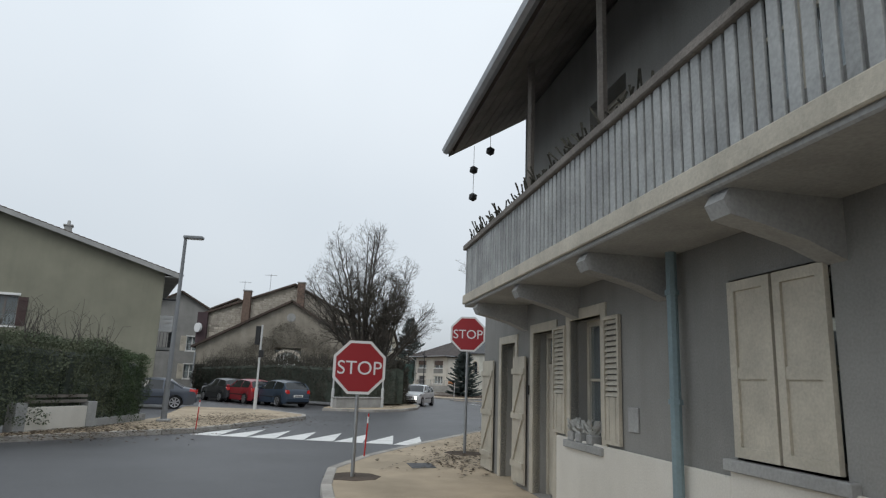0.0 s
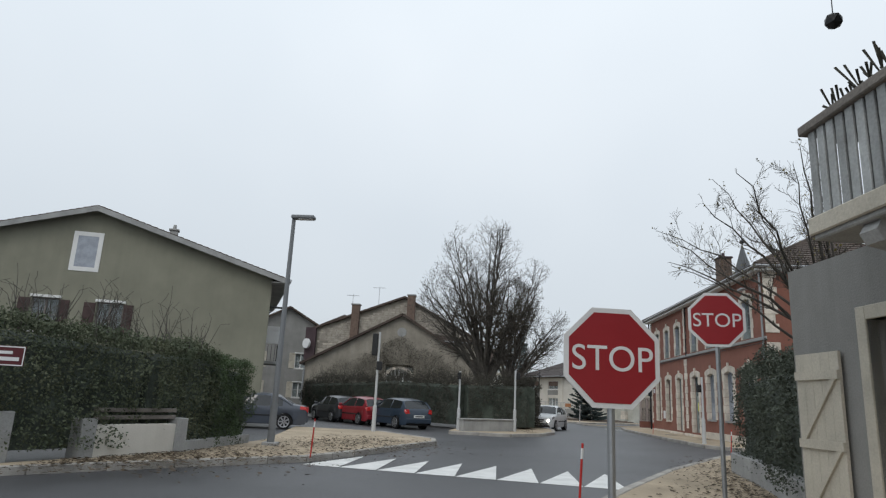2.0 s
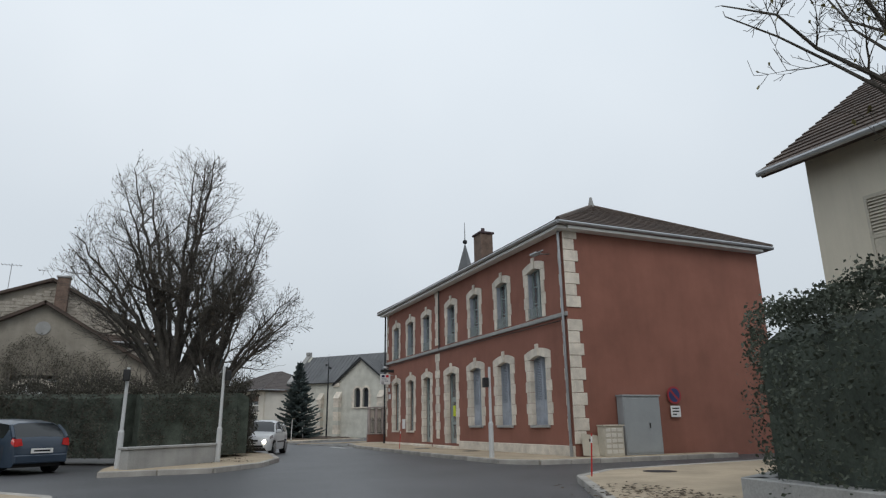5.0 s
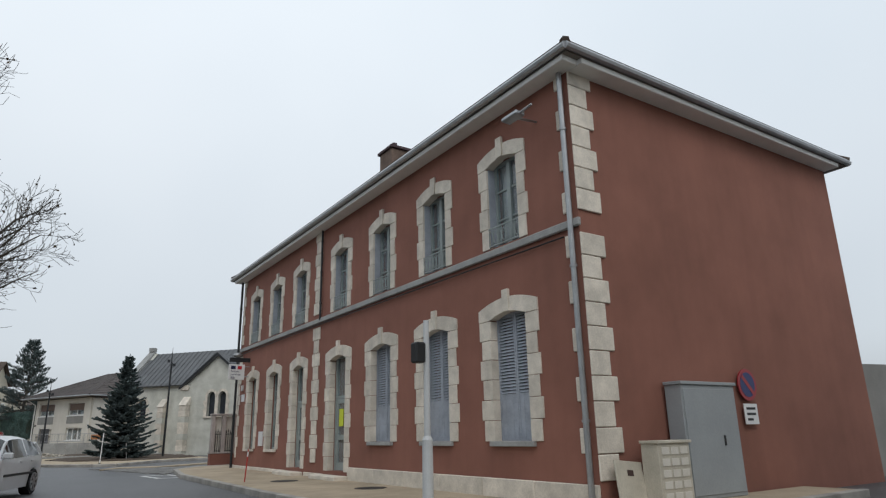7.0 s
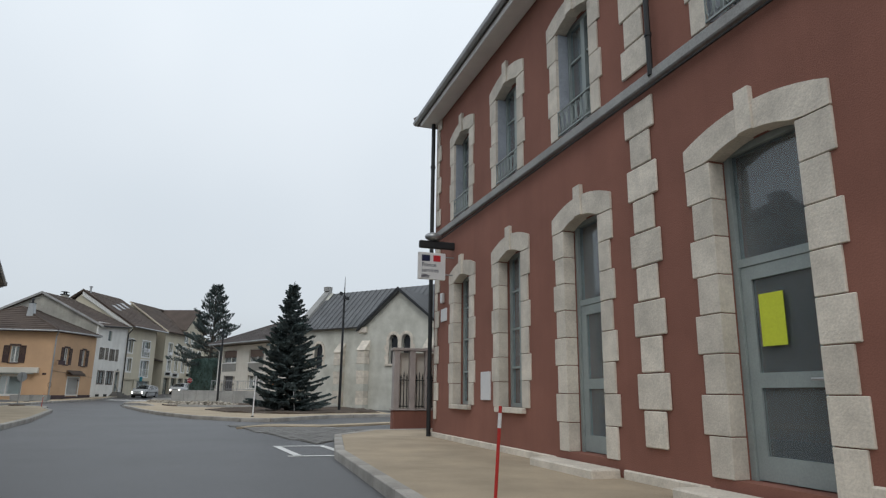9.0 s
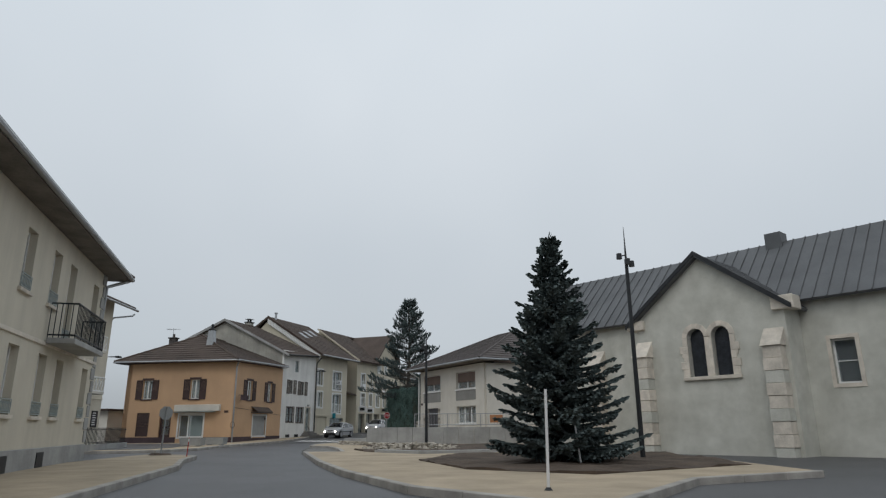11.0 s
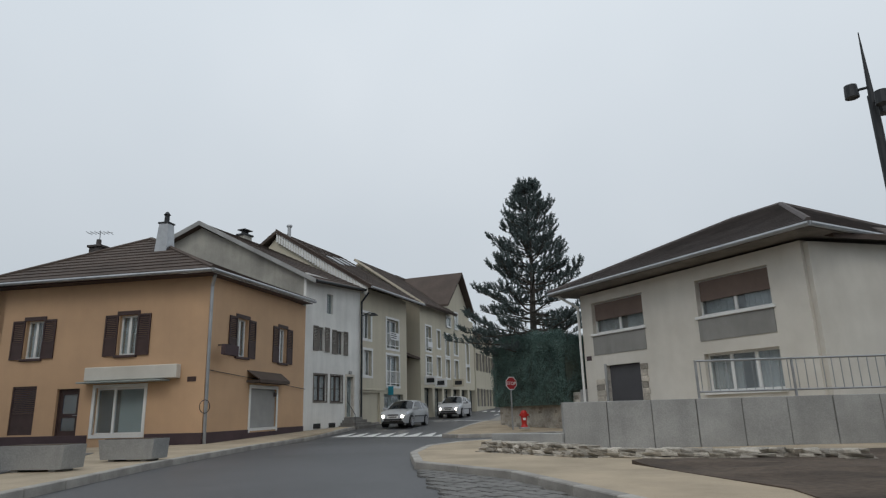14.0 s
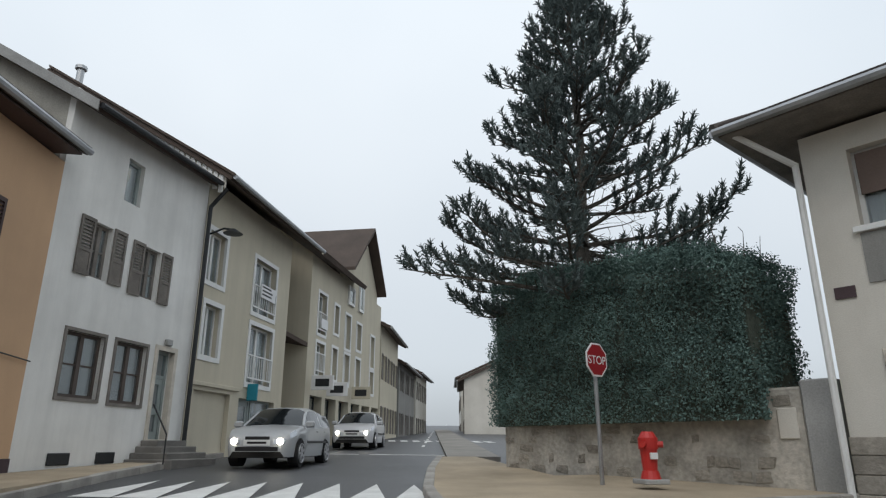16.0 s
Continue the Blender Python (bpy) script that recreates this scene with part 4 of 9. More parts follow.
def balcony_house():
    h = thing("balcony_house", "old grey rendered house with a long timber balcony", "house", along((3.49, 10.9), (4.89, -3.03)))
    L, D = 14.0, 8.0
    d1, d2, w1, w2 = (1.12, 0.1, 1.85, 2.12), (2.68, 0.12, 3.45, 2.2), (4.0, 0.92, 4.85, 2.26), (7.0, 1.06, 7.95, 2.3)
    shell(h, L, D, 0, 2.75, M_GREYRENDER, [d1, d2, w1, w2])
    ud1, uw1 = (4.6, 2.75, 5.5, 4.7), (7.2, 3.4, 8.2, 4.7)
    wall(h, 2.2, L, 2.75, 5.6, 0.35, [ud1, uw1], M_GREYRENDER)
    wall(h, 0.35, D, 2.75, 5.6, 0.35, [], M_GREYRENDER, pose(2.2, D, 0, 0, 0, -90))
    wall(h, 0.35, D - 0.35, 2.75, 5.6, 0.35, [], M_GREYRENDER, pose(L, 0, 0, 0, 0, 90))
    wall(h, 2.2, L, 2.75, 5.6, 0.35, [], M_GREYRENDER, pose(L + 2.2, D, 0, 0, 0, 180))
    door(h, None, ud1, M_CREAMWOOD, True)
    window(h, None, uw1, M_CREAMWOOD)
    door(h, None, d1, M_CREAMWOOD, False, top=0.4)
    door(h, None, d2, M_CREAMWOOD, True, top=0.35)
    for o in (d1, d2, w1):
        bm = bmesh.new()
        for a in ((o[0] - 0.12, o[1], o[0], o[3] + 0.12), (o[2], o[1], o[2] + 0.12, o[3] + 0.12), (o[0], o[3], o[2], o[3] + 0.12)):
            box(bm, (a[0], -0.02, a[1]), (a[2], 0.1, a[3]), None, 0.006)
        part("door_case", bm, M_CREAMWOOD, h)
    window(h, None, w1, M_CREAMWOOD, 2, 1, 0.2, sill=M_CONCRETE)
    window(h, None, w2, M_CREAMWOOD, 2, 1, 0.2, curtain=False, sill=M_CONCRETE)
    plank_leaf(h, 0.12, 0.78, 0.14, 1.88, "cream boarded shutter leaf")
    plank_leaf(h, 1.9, 2.45, 0.18, 1.9, "cream boarded door leaf swung open")
    for a in (7.02, 7.49):
        bm = bmesh.new()
        ring(bm, a, 1.08, a + 0.44, 2.28, 0.07, -0.035, 0.0)
        box(bm, (a + 0.07, -0.03, 1.6), (a + 0.37, -0.002, 1.68))
        leaf = part("panelled_shutter", bm, M_CREAMWOOD, h, "closed cream panelled shutter leaf")
        for z0, z1 in ((1.15, 1.6), (1.68, 2.21)):
            part("panel", ubox(a + 0.07, -0.016, z0, a + 0.37, -0.004, z1), M_CREAMWOOD, leaf)
    rs = random.Random(12)
    for u in (4.1, 4.32, 4.62):
        pot = part("flower_pot", ubox(u - 0.07, -0.06, 0.92, u + 0.07, 0.06, 1.02, None, 0.012), M_CONCRETE, h)
        bm = bmesh.new()
        for _ in range(40):
            p = Vector((u + rs.uniform(-0.05, 0.05), rs.uniform(-0.04, 0.04), 1.01))
            tube(bm, p, p + Vector((rs.uniform(-0.09, 0.09), rs.uniform(-0.08, 0.08), rs.uniform(0.04, 0.16))), 0.004, 0.012, 3)
        part("potted_plant", bm, M_CURTAIN, pot, "pale dried flowers in a pot")
    for a, b in ((3.5, 3.9), (4.95, 5.3)):
        louvred_leaf(h, a, b, 0.97, 2.22, -0.045, M_CREAMWOOD, "cream louvred wooden shutter")
    # plinth
    for a, b, z in ((3.62, 6.95, 0.94), (6.95, 8.2, 1.0), (8.2, L, 0.94)):
        part("plinth", ubox(a, -0.035, 0, b, 0.0, z, None, 0.008), M_OFFWHITE, h, "whitewashed plinth")
    part("wall_vent", ubox(5.43, -0.02, 1.12, 5.62, 0.0, 1.34, None, 0.005), M_CONCRETE, h)
    downpipe(h, 6.4, -0.1, 0.1, 2.7, mat("blue_green_pipe", (0.2, 0.27, 0.29), 0.6, 0.15))
    bm = bmesh.new()
    pipe(bm, [(6.4, -0.12, 0.55), (6.15, -0.12, 0.5), (6.15, -0.12, 0.62)], 0.03)
    tube(bm, (6.7, -0.03, 0.45), (6.7, -0.1, 0.45), 0.04)
    part("water_tap", bm, M_STEEL, h)
    bm = bmesh.new()
    box(bm, (2.5, -0.04, 1.38), (2.56, 0, 1.5))
    part("door_bell", bm, M_BLACK, h)
    # balcony: slab on brackets, boarded rail, posts
    B = -0.78
    part("balcony_floor", ubox(1.72, B, 2.62, L, -0.002, 2.76, None, 0.012), M_CONCRETE, h)
    for k in range(7):
        u = 2.2 + k * 1.9
        bm = bmesh.new()
        prism(bm, [(u, 0, 2.62), (u, B + 0.06, 2.62), (u, B + 0.02, 2.55), (u, B + 0.06, 2.47), (u, B + 0.25, 2.43), (u, -0.25, 2.36), (u, 0.0, 2.26)], (0.18, 0, 0))
        bmesh.ops.recalc_face_normals(bm, faces=bm.faces)
        part("bracket", bm, M_CONCRETE, h)
    part("balcony_edge", ubox(1.7, B - 0.03, 2.66, L, B, 2.8, None, 0.01), M_CREAMWOOD, h)
    grey = mat("grey_painted_balusters", (0.36, 0.37, 0.365), 0.75, 0.25, 3.0, rnd=0.15)
    for k in range(108):
        u = 1.75 + k * 0.113
        part("baluster", ubox(u, B, 2.78, u + 0.082, B + 0.022, 3.5, None, 0.004), grey, h)
    for k in range(4):
        v = B + 0.1 + k * 0.17
        part("baluster", ubox(1.72, v, 2.78, 1.745, v + 0.115, 3.5, None, 0.004), grey, h)
    part("handrail", ubox(1.68, B - 0.04, 3.5, L, B + 0.08, 3.58, None, 0.01), M_TIMBER, h)
    part("handrail", ubox(1.68, B + 0.08, 3.5, 1.78, -0.02, 3.58, None, 0.01), M_TIMBER, h)
    # planters and dried plants along the rail
    rr = random.Random(5)
    for k in range(5):
        u = 1.9 + k * 1.15
        t = part("flower_box", ubox(u, B + 0.09, 3.36, u + 0.8, B + 0.27, 3.53, None, 0.01), M_CONCRETE, h)
        bm = bmesh.new()
        for i in range(70):
            p = Vector((u + rr.random() * 0.8, B + 0.18 + rr.uniform(-0.12, 0.12), 3.53))
            q = p + Vector((rr.uniform(-0.18, 0.18), rr.uniform(-0.15, 0.15), rr.uniform(0.08, 0.32)))
            tube(bm, p, q, 0.005, 0.012, 3)
        part("dried_plant", bm, M_IVY, t)
    # roof: eave over the balcony, boarded soffit, gutter, far verge
    m = M_ROOF
    e0, dd, zz = -1.08, 4.0, 4.98
    s = 0.62
    roof_plane(h, ((1.75, e0, zz + 0.16), (L + 0.5, e0, zz + 0.16), (L + 0.5, dd, zz + s * (dd - e0) + 0.16), (1.75, dd, zz + s * (dd - e0) + 0.16)), 0.1, m, rows=0.33)
    roof_plane(h, ((L + 0.5, D + 1.08, zz + 0.16), (1.75, D + 1.08, zz + 0.16), (1.75, dd, zz + s * (dd - e0) + 0.16), (L + 0.5, dd, zz + s * (dd - e0) + 0.16)), 0.1, m, rows=0.33)
    for k in range(12):
        v = e0 + 0.04 + k * 0.16
        part("soffit_board", prism_bm([(1.78, v, zz + s * (v - e0) + 0.02), (L + 0.4, v, zz + s * (v - e0) + 0.02), (L + 0.4, v + 0.15, zz + s * (v + 0.15 - e0) + 0.02), (1.78, v + 0.15, zz + s * (v + 0.15 - e0) + 0.02)], (0, 0, 0.02)), M_TIMBER, h)
    for x in (2.2, L - 0.3):
        part("gable", prism_bm([(x, 0, 5.6), (x, D, 5.6), (x, D / 2, 7.9)], (0.3, 0, 0)), M_GREYRENDER, h)
    part("verge_board", prism_bm([(1.72, e0 - 0.03, zz), (1.72, dd, zz + s * (dd - e0)), (1.72, dd, zz + s * (dd - e0) + 0.24), (1.72, e0 - 0.03, zz + 0.24)], (0.035, 0, 0)), M_TIMBER, h)
    bm = bmesh.new()
    tube(bm, (1.75, e0 - 0.07, zz + 0.1), (L + 0.5, e0 - 0.07, zz + 0.1), 0.075)
    part("gutter", bm, M_STEEL, h)
    for k in range(6):
        u = 2.6 + k * 1.9
        bm = bmesh.new()
        tube(bm, (u, B + 0.1, 3.5), (u, B + 0.1, 5.2), 0.045, n=6)
        if k:
            part("post", bm, M_TIMBER, h)
        else:
            bm.free()
    # hanging ornaments under the far eave
    for (u, v, a, b) in ((2.25, -0.82, 5.0, 4.62), (2.25, -0.82, 4.55, 4.2), (2.75, -0.7, 5.1, 4.75)):
        bm = bmesh.new()
        tube(bm, (u, v, a), (u, v, b), 0.004, n=4)
        bmesh.ops.create_icosphere(bm, subdivisions=1, radius=0.07, matrix=pose(u, v, b))
        part("hanging_ornament", bm, M_BLACK, h)


def prism_bm(pts, d):
    bm = bmesh.new()
    prism(bm, pts, d)
    bmesh.ops.recalc_face_normals(bm, faces=bm.faces)
    return bm


balcony_house()


def rubble_stones(h, M, u0, u1, z0, zfun, size, seed, material, skip=()):
    """Rough stones set in a wall face, their heights staggered, standing a little proud."""
    r = random.Random(seed)
    z = z0
    count = 0
    rest_v, rest_f = [], []
    meshes = []
    for k in range(10):
        bm = bmesh.new()
        bmesh.ops.create_cube(bm, size=1.0)
        for v in bm.verts:
            v.co += Vector([r.uniform(-0.13, 0.13) for _ in range(3)])
        meshes.append(finish(bm, "stone", material))
    while z < 12:
        hh = size * r.uniform(0.75, 1.15)
        u = u0 + r.uniform(-0.1, 0.1)
        any_row = False
        while u < u1:
            w = size * r.uniform(1.0, 2.3)
            um = u + w / 2
            if zfun(um) > z + hh and um < u1 and not any(a < um + w / 2 and um - w / 2 < c and b < z + hh and z < d for a, b, c, d in skip):
                me, at = r.choice(meshes), (M or Matrix()) @ pose(um, 0.0, z + hh / 2, 0, r.uniform(-4, 4), 0) @ Matrix.Diagonal((w * 0.93, 0.09, hh * 0.9, 1))
                if count < 290:
                    ob = new("stone", me)
                    ob.parent = h
                    ob.matrix_local = at
                else:
                    o = len(rest_v)
                    rest_v += [at @ q.co for q in me.vertices]
                    rest_f += [tuple(o + i for i in pl.vertices) for pl in me.polygons]
                count += 1
                any_row = True
            u += w
        if not any_row:
            break
        z += hh
    if rest_v:
        me = bpy.data.meshes.new("rest_of_stone")
        me.from_pydata(rest_v, [], rest_f)
        me.materials.append(material)
        ob = new("rest_of_stone", me)
        ob.parent = h
        tagged(ob, kind="stuff")
    return count


def stone_house():
    h = thing("stone_house", "old rubble-stone house with brick chimneys and climbing ivy", "house", along((-13.2, 52.0), (0.2, 52.0)))
    L, D = 13.4, 10.0
    lit = mat("mortar_render", (0.33, 0.3, 0.25), 0.93, 0.25, 1.2, 30, 0.5, streak=0.08)
    # front low gabled wing
    shell(h, L, 2.3, 0, 3.7, lit, [(6.1, 2.3, 8.2, 3.7)])
    part("gable", prism_bm([(0, 0, 3.7), (L, 0, 3.7), (7.2, 0, 7.5)], (0, 0.35, 0)), lit, h)
    s = 3.8 / 7.2
    roof_plane(h, ((-0.35, 2.6, 3.7 - 0.35 * s), (-0.35, -0.35, 3.7 - 0.35 * s), (7.2, -0.35, 7.5), (7.2, 2.6, 7.5)), 0.14, M_ROOF, rows=0.33)
    roof_plane(h, ((L + 0.35, -0.35, 3.7 - 0.35 * s), (L + 0.35, 2.6, 3.7 - 0.35 * s), (7.2, 2.6, 7.5), (7.2, -0.35, 7.5)), 0.14, M_ROOF, rows=0.33)
    # taller main house behind, its stone gable over the wing
    part("tall_gable", prism_bm([(0, 2.3, 0), (12.4, 2.3, 0), (12.4, 2.3, 6.1), (7.0, 2.3, 9.0), (0, 2.3, 6.5)], (0, 0.4, 0)), lit, h)
    for (a, za), (b, zb) in (((-0.4, 6.2), (7.0, 9.05)), ((7.0, 9.05), (12.7, 5.98))):
        part("roof", prism_bm([(a, 2.0, za), (b, 2.0, zb), (b, 2.0, zb + 0.16), (a, 2.0, za + 0.16)], (0, 2.1, 0)), M_ROOF, h)
    part("wall", ubox(0.0, 3.6, 0, 12.4, 4.0, 6.0), lit, h)
    part("wall", ubox(12.05, 2.7, 0, 12.4, 3.6, 6.0), lit, h)
    rubble_stones(h, pose(0, 2.3, 0), 0.2, 12.3, 3.9, lambda u: (6.3 + (u / 7.0) * 2.5 if u < 7 else 9.0 - (u - 7) / 8.2 * 4.4) - 0.15, 0.2, 3, M_RUBBLE)
    for a, z0, z1 in ((3.15, 4.6, 8.3), (7.55, 7.2, 9.2)):
        bm = bmesh.new()
        k = 0
        z = z0
        box(bm, (a - 0.3, 1.75, z0), (a + 0.3, 2.3, z1))
        c = part("chimney", bm, M_BRICK, h, "brick chimney stack")
        part("chimney_cap", ubox(a - 0.36, 1.7, z1, a + 0.36, 2.36, z1 + 0.1, None, 0.01), M_CONCRETE, c)
    # arched window with a stone ring
    bm = bmesh.new()
    n = 11
    for k in range(n):
        a0, a1 = math.pi * k / n, math.pi * (k + 1) / n - 0.03
        pts = [(7.15 + r * math.cos(a), -0.05, 2.5 + 0.85 * r * math.sin(a)) for r, a in ((1.0, a0), (1.25, a0), (1.25, a1), (1.0, a1))]
        part("arch_stone", prism_bm(pts, (0, 0.2, 0)), M_STONETRIM, h)
    bm.free()
    bm = bmesh.new()
    for k in range(7):
        x = 6.25 + k * 0.3
        zt = 2.5 + 0.85 * math.sqrt(max(0, 1 - ((x - 7.15) / 1.0) ** 2))
        box(bm, (x - 0.03, 0.14, 2.3), (x + 0.03, 0.2, zt))
    for z in (2.32, 2.7):
        box(bm, (6.15, 0.13, z), (8.15, 0.19, z + 0.06))
    w = part("arched_window", bm, M_WHITEFRAME, h)
    part("pane", ubox(6.1, 0.17, 2.3, 8.2, 0.18, 3.5), M_GLASS, w).visible_shadow = False
    bm = bmesh.new()
    tube(bm, (7.2, 0.02, 6.1), (7.2, -0.05, 6.1), 0.35, n=20)
    part("round_panel", bm, M_CONCRETE, h)
    # dark sheeted lean-to and pipe at the left end
    part("sheeted_wall", ubox(-0.7, 1.9, 3.9, 0.1, 2.25, 6.4), M_PLINTH, h)
    bm = bmesh.new()
    pipe(bm, [(-0.3, 1.7, 3.9), (-0.3, 1.6, 3.3), (0.0, -0.1, 3.0), (0.0, -0.1, 0.2)], 0.06)
    part("downpipe", bm, M_STEEL, h)
    bm = bmesh.new()
    tube(bm, (-0.45, 1.75, 5.1), (-0.55, 1.6, 5.1), 0.38, n=16)
    part("satellite_dish", bm, M_SIGNWHITE, h, "white satellite dish")


stone_house()


def aerial(x, y, z, hgt, name="tv_aerial"):
    bm = bmesh.new()
    tube(bm, (x, y, z), (x, y, z + hgt), 0.02, n=5)
    tube(bm, (x - 0.5, y, z + hgt - 0.1), (x + 0.5, y, z + hgt - 0.1), 0.014, n=4)
    for k in range(6):
        c = x - 0.45 + k * 0.17
        tube(bm, (c, y - 0.25, z + hgt - 0.1), (c, y + 0.25, z + hgt - 0.1), 0.01, n=4)
    solo(name, bm, M_STEEL, "thin metal television aerial on a roof", "aerial")


aerial(-10.4, 54.2, 8.0, 1.2)
aerial(-8.3, 54.2, 8.4, 1.5)


def back_house():
    h = thing("back_house", "plain grey house seen behind the stone house", "house", along((-22.0, 58.0), (-12.6, 62.0)))
    ws = [(6.0, 3.4, 7.0, 4.7), (6.0, 0.9, 7.0, 2.2), (2.0, 3.4, 3.0, 4.7), (2.0, 0.9, 3.0, 2.2), (8.2, 3.4, 9.0, 4.7)]
    shell(h, 10.2, 9, 0, 6.0, M_GREYRENDER, ws)
    for o in ws:
        window(h, None, o, M_WHITEFRAME, 2, 1, surround=0.08, shutters=M_CREAMWOOD)
    gable_roof(h, 10.2, 9, 6.0, 0.4, 2.8, along_x=False, wallm=M_GREYRENDER)


back_house()


def arch_window(h, M, uc, w, z0, z1, recess=0.25):
    """A narrow round-headed window with dark leaded glass, in a pale stone ring."""
    r = w / 2
    n = 8
    out = [(uc - r, recess, z0)] + [(uc - r * math.cos(math.pi * k / n), recess, z1 - r + r * math.sin(math.pi * k / n)) for k in range(n + 1)] + [(uc + r, recess, z0)]
    out = [M @ Vector(p) if M is not None else Vector(p) for p in out]
    inward = (M.to_3x3() if M is not None else Matrix.Identity(3)) @ Vector((0, 0.02, 0))
    bm = bmesh.new()
    prism(bm, out, inward)
    bmesh.ops.recalc_face_normals(bm, faces=bm.faces)
    w_ = part("arched_window", bm, M_LEADED, h)
    bm = bmesh.new()
    head = [(uc - r * math.cos(math.pi * k / n), 0.0, z1 - r + r * math.sin(math.pi * k / n)) for k in range(n + 1)]
    for k in range(n):
        p, q = head[k], head[k + 1]
        prism(bm, [p, q, (q[0], 0.0, z1 + 0.02), (p[0], 0.0, z1 + 0.02)], (0, 0.3, 0), M)
    bmesh.ops.recalc_face_normals(bm, faces=bm.faces)
    part("arch_infill", bm, M_CHURCH, w_)
    for k in range(n):
        a0, a1 = math.pi * k / n, math.pi * (k + 1) / n - 0.02
        pts = [(uc - q * math.cos(a), -0.04, z1 - r + q * math.sin(a)) for q, a in ((r, a0), (r + 0.16, a0), (r + 0.16, a1), (r, a1))]
        bm = bmesh.new()
        prism(bm, pts, (0, 0.3, 0), M)
        bmesh.ops.recalc_face_normals(bm, faces=bm.faces)
        part("arch_stone", bm, M_STONETRIM, w_)
    nn = max(2, round((z1 - r - z0) / 0.33))
    for s in (-1, 1):
        for k in range(nn):
            za, zb = z0 + (z1 - r - z0) * k / nn, z0 + (z1 - r - z0) * (k + 1) / nn - 0.008
            wd = 0.16 if k % 2 else 0.24
            part("jamb_stone", ubox(uc + s * r, -0.035, za, uc + s * (r + wd), 0.26, zb, M, 0.006), M_STONETRIM, w_)
    return w_


M_LEADED = mat("leaded_glass", (0.03, 0.035, 0.045), 0.15, 0.3, 6.0, 20, 0.1, spec=0.6)


def church():
    """Nave, transept gable, buttresses, standing-seam roofs and the tower, all in the frame of the transept's front."""
    h = thing("church", "lime-rendered village church with buttresses and a grey metal roof", "church", along((14.53, 72.2), (17.93, 68.0)))
    W = 5.4
    tr = [(1.99, 2.6, 2.63, 4.3), (2.89, 2.6, 3.53, 4.3)]
    wall(h, 0, W, -0.2, 4.75, 0.5, tr, M_CHURCH, None, "wall")
    part("gable", prism_bm([(0, 0, 4.75), (W, 0, 4.75), (W / 2, 0, 6.8)], (0, 0.5, 0)), M_CHURCH, h)
    wall(h, 0.5, 1.6, -0.2, 4.75, 0.5, [], M_CHURCH, pose(W, 0, 0, 0, 0, 90))
    wall(h, 0, 1.1, -0.2, 4.75, 0.5, [], M_CHURCH, pose(0, 1.6, 0, 0, 0, -90))
    for uc in (2.31, 3.21):
        arch_window(h, None, uc, 0.64, 2.6, 4.28)
    for uc in (2.31, 3.21):
        for k in range(7):
            a0, a1 = math.pi * k / 7 + 0.02, math.pi * (k + 1) / 7 - 0.02
            q = [(uc + rr * math.cos(a), -0.045, 3.96 + rr * math.sin(a)) for rr, a in ((0.33, a0), (0.5, a0), (0.5, a1), (0.33, a1))]
            part("arch_stone", prism_bm(q, (0, 0.04, 0)), M_STONETRIM, h)
    for u, s in ((1.99, -1), (3.53, 1)):
        for k in range(5):
            w = 0.3 if k % 2 else 0.18
            part("jamb_stone", ubox(u, -0.045, 2.6 + k * 0.272, u + s * w, -0.005, 2.865 + k * 0.272, None, 0.008), M_STONETRIM, h)
    part("jamb_stone", ubox(2.64, -0.045, 2.6, 2.88, -0.005, 3.94, None, 0.02), M_STONETRIM, h)
    part("window_sill", ubox(1.75, -0.1, 2.48, 3.8, 0.1, 2.6, None, 0.01), M_STONETRIM, h)
    nl, nr = -6.4, 14.9
    nave = pose(0, 1.2, 0)
    wall(h, nl, 0, -0.2, 5.1, 0.5, [(-5.03, 2.5, -4.31, 4.07)], M_CHURCH, nave)
    wall(h, W, nr, -0.2, 5.1, 0.5, [(6.2, 2.2, 6.9, 3.6)], M_CHURCH, nave)
    wall(h, 0.5, 5.0, -0.2, 5.1, 0.5, [], M_CHURCH, pose(nl, 6.2, 0, 0, 0, -90))
    wall(h, nl, nr, -0.2, 5.1, 0.5, [], M_CHURCH, pose(0, 6.2, 0) @ pose(nl + nr, 0, 0, 0, 0, 180))
    arch_window(h, nave, -4.67, 0.72, 2.5, 4.05)
    window(h, nave, (6.2, 2.2, 6.9, 3.6), M_WHITEFRAME, 1, 1, surround=0.12, surmat=M_STONETRIM, curtain=False)
    # buttresses with sloping caps
    for u, M, wd in ((0.0, Matrix(), 0.55), (4.72, Matrix(), 0.55), (-2.9, nave, 0.5), (nl, nave, 0.6)):
        n = 9
        for k in range(n):
            za, zb = -0.1 + 3.5 * k / n, -0.1 + 3.5 * (k + 1) / n - 0.01
            j = 0.02 * (k % 2)
            part("buttress_stone", ubox(u - j, -0.45 - j, za, u + wd + j, 0.0, zb, M, 0.01), M_STONETRIM if k % 3 else M_CHURCH, h)
        bm = bmesh.new()
        prism(bm, [(u - 0.04, -0.52, 3.4), (u - 0.04, 0, 4.0), (u - 0.04, 0, 3.4)], (wd + 0.08, 0, 0), M)
        bmesh.ops.recalc_face_normals(bm, faces=bm.faces)
        part("buttress_cap", bm, M_STONETRIM, h)
    part("kneeler", ubox(W - 0.35, -0.15, 4.55, W + 0.35, 0.5, 5.0, None, 0.02), M_STONETRIM, h)
    part("kneeler", ubox(-0.35, -0.15, 4.45, 0.35, 0.5, 4.8, None, 0.02), M_STONETRIM, h)
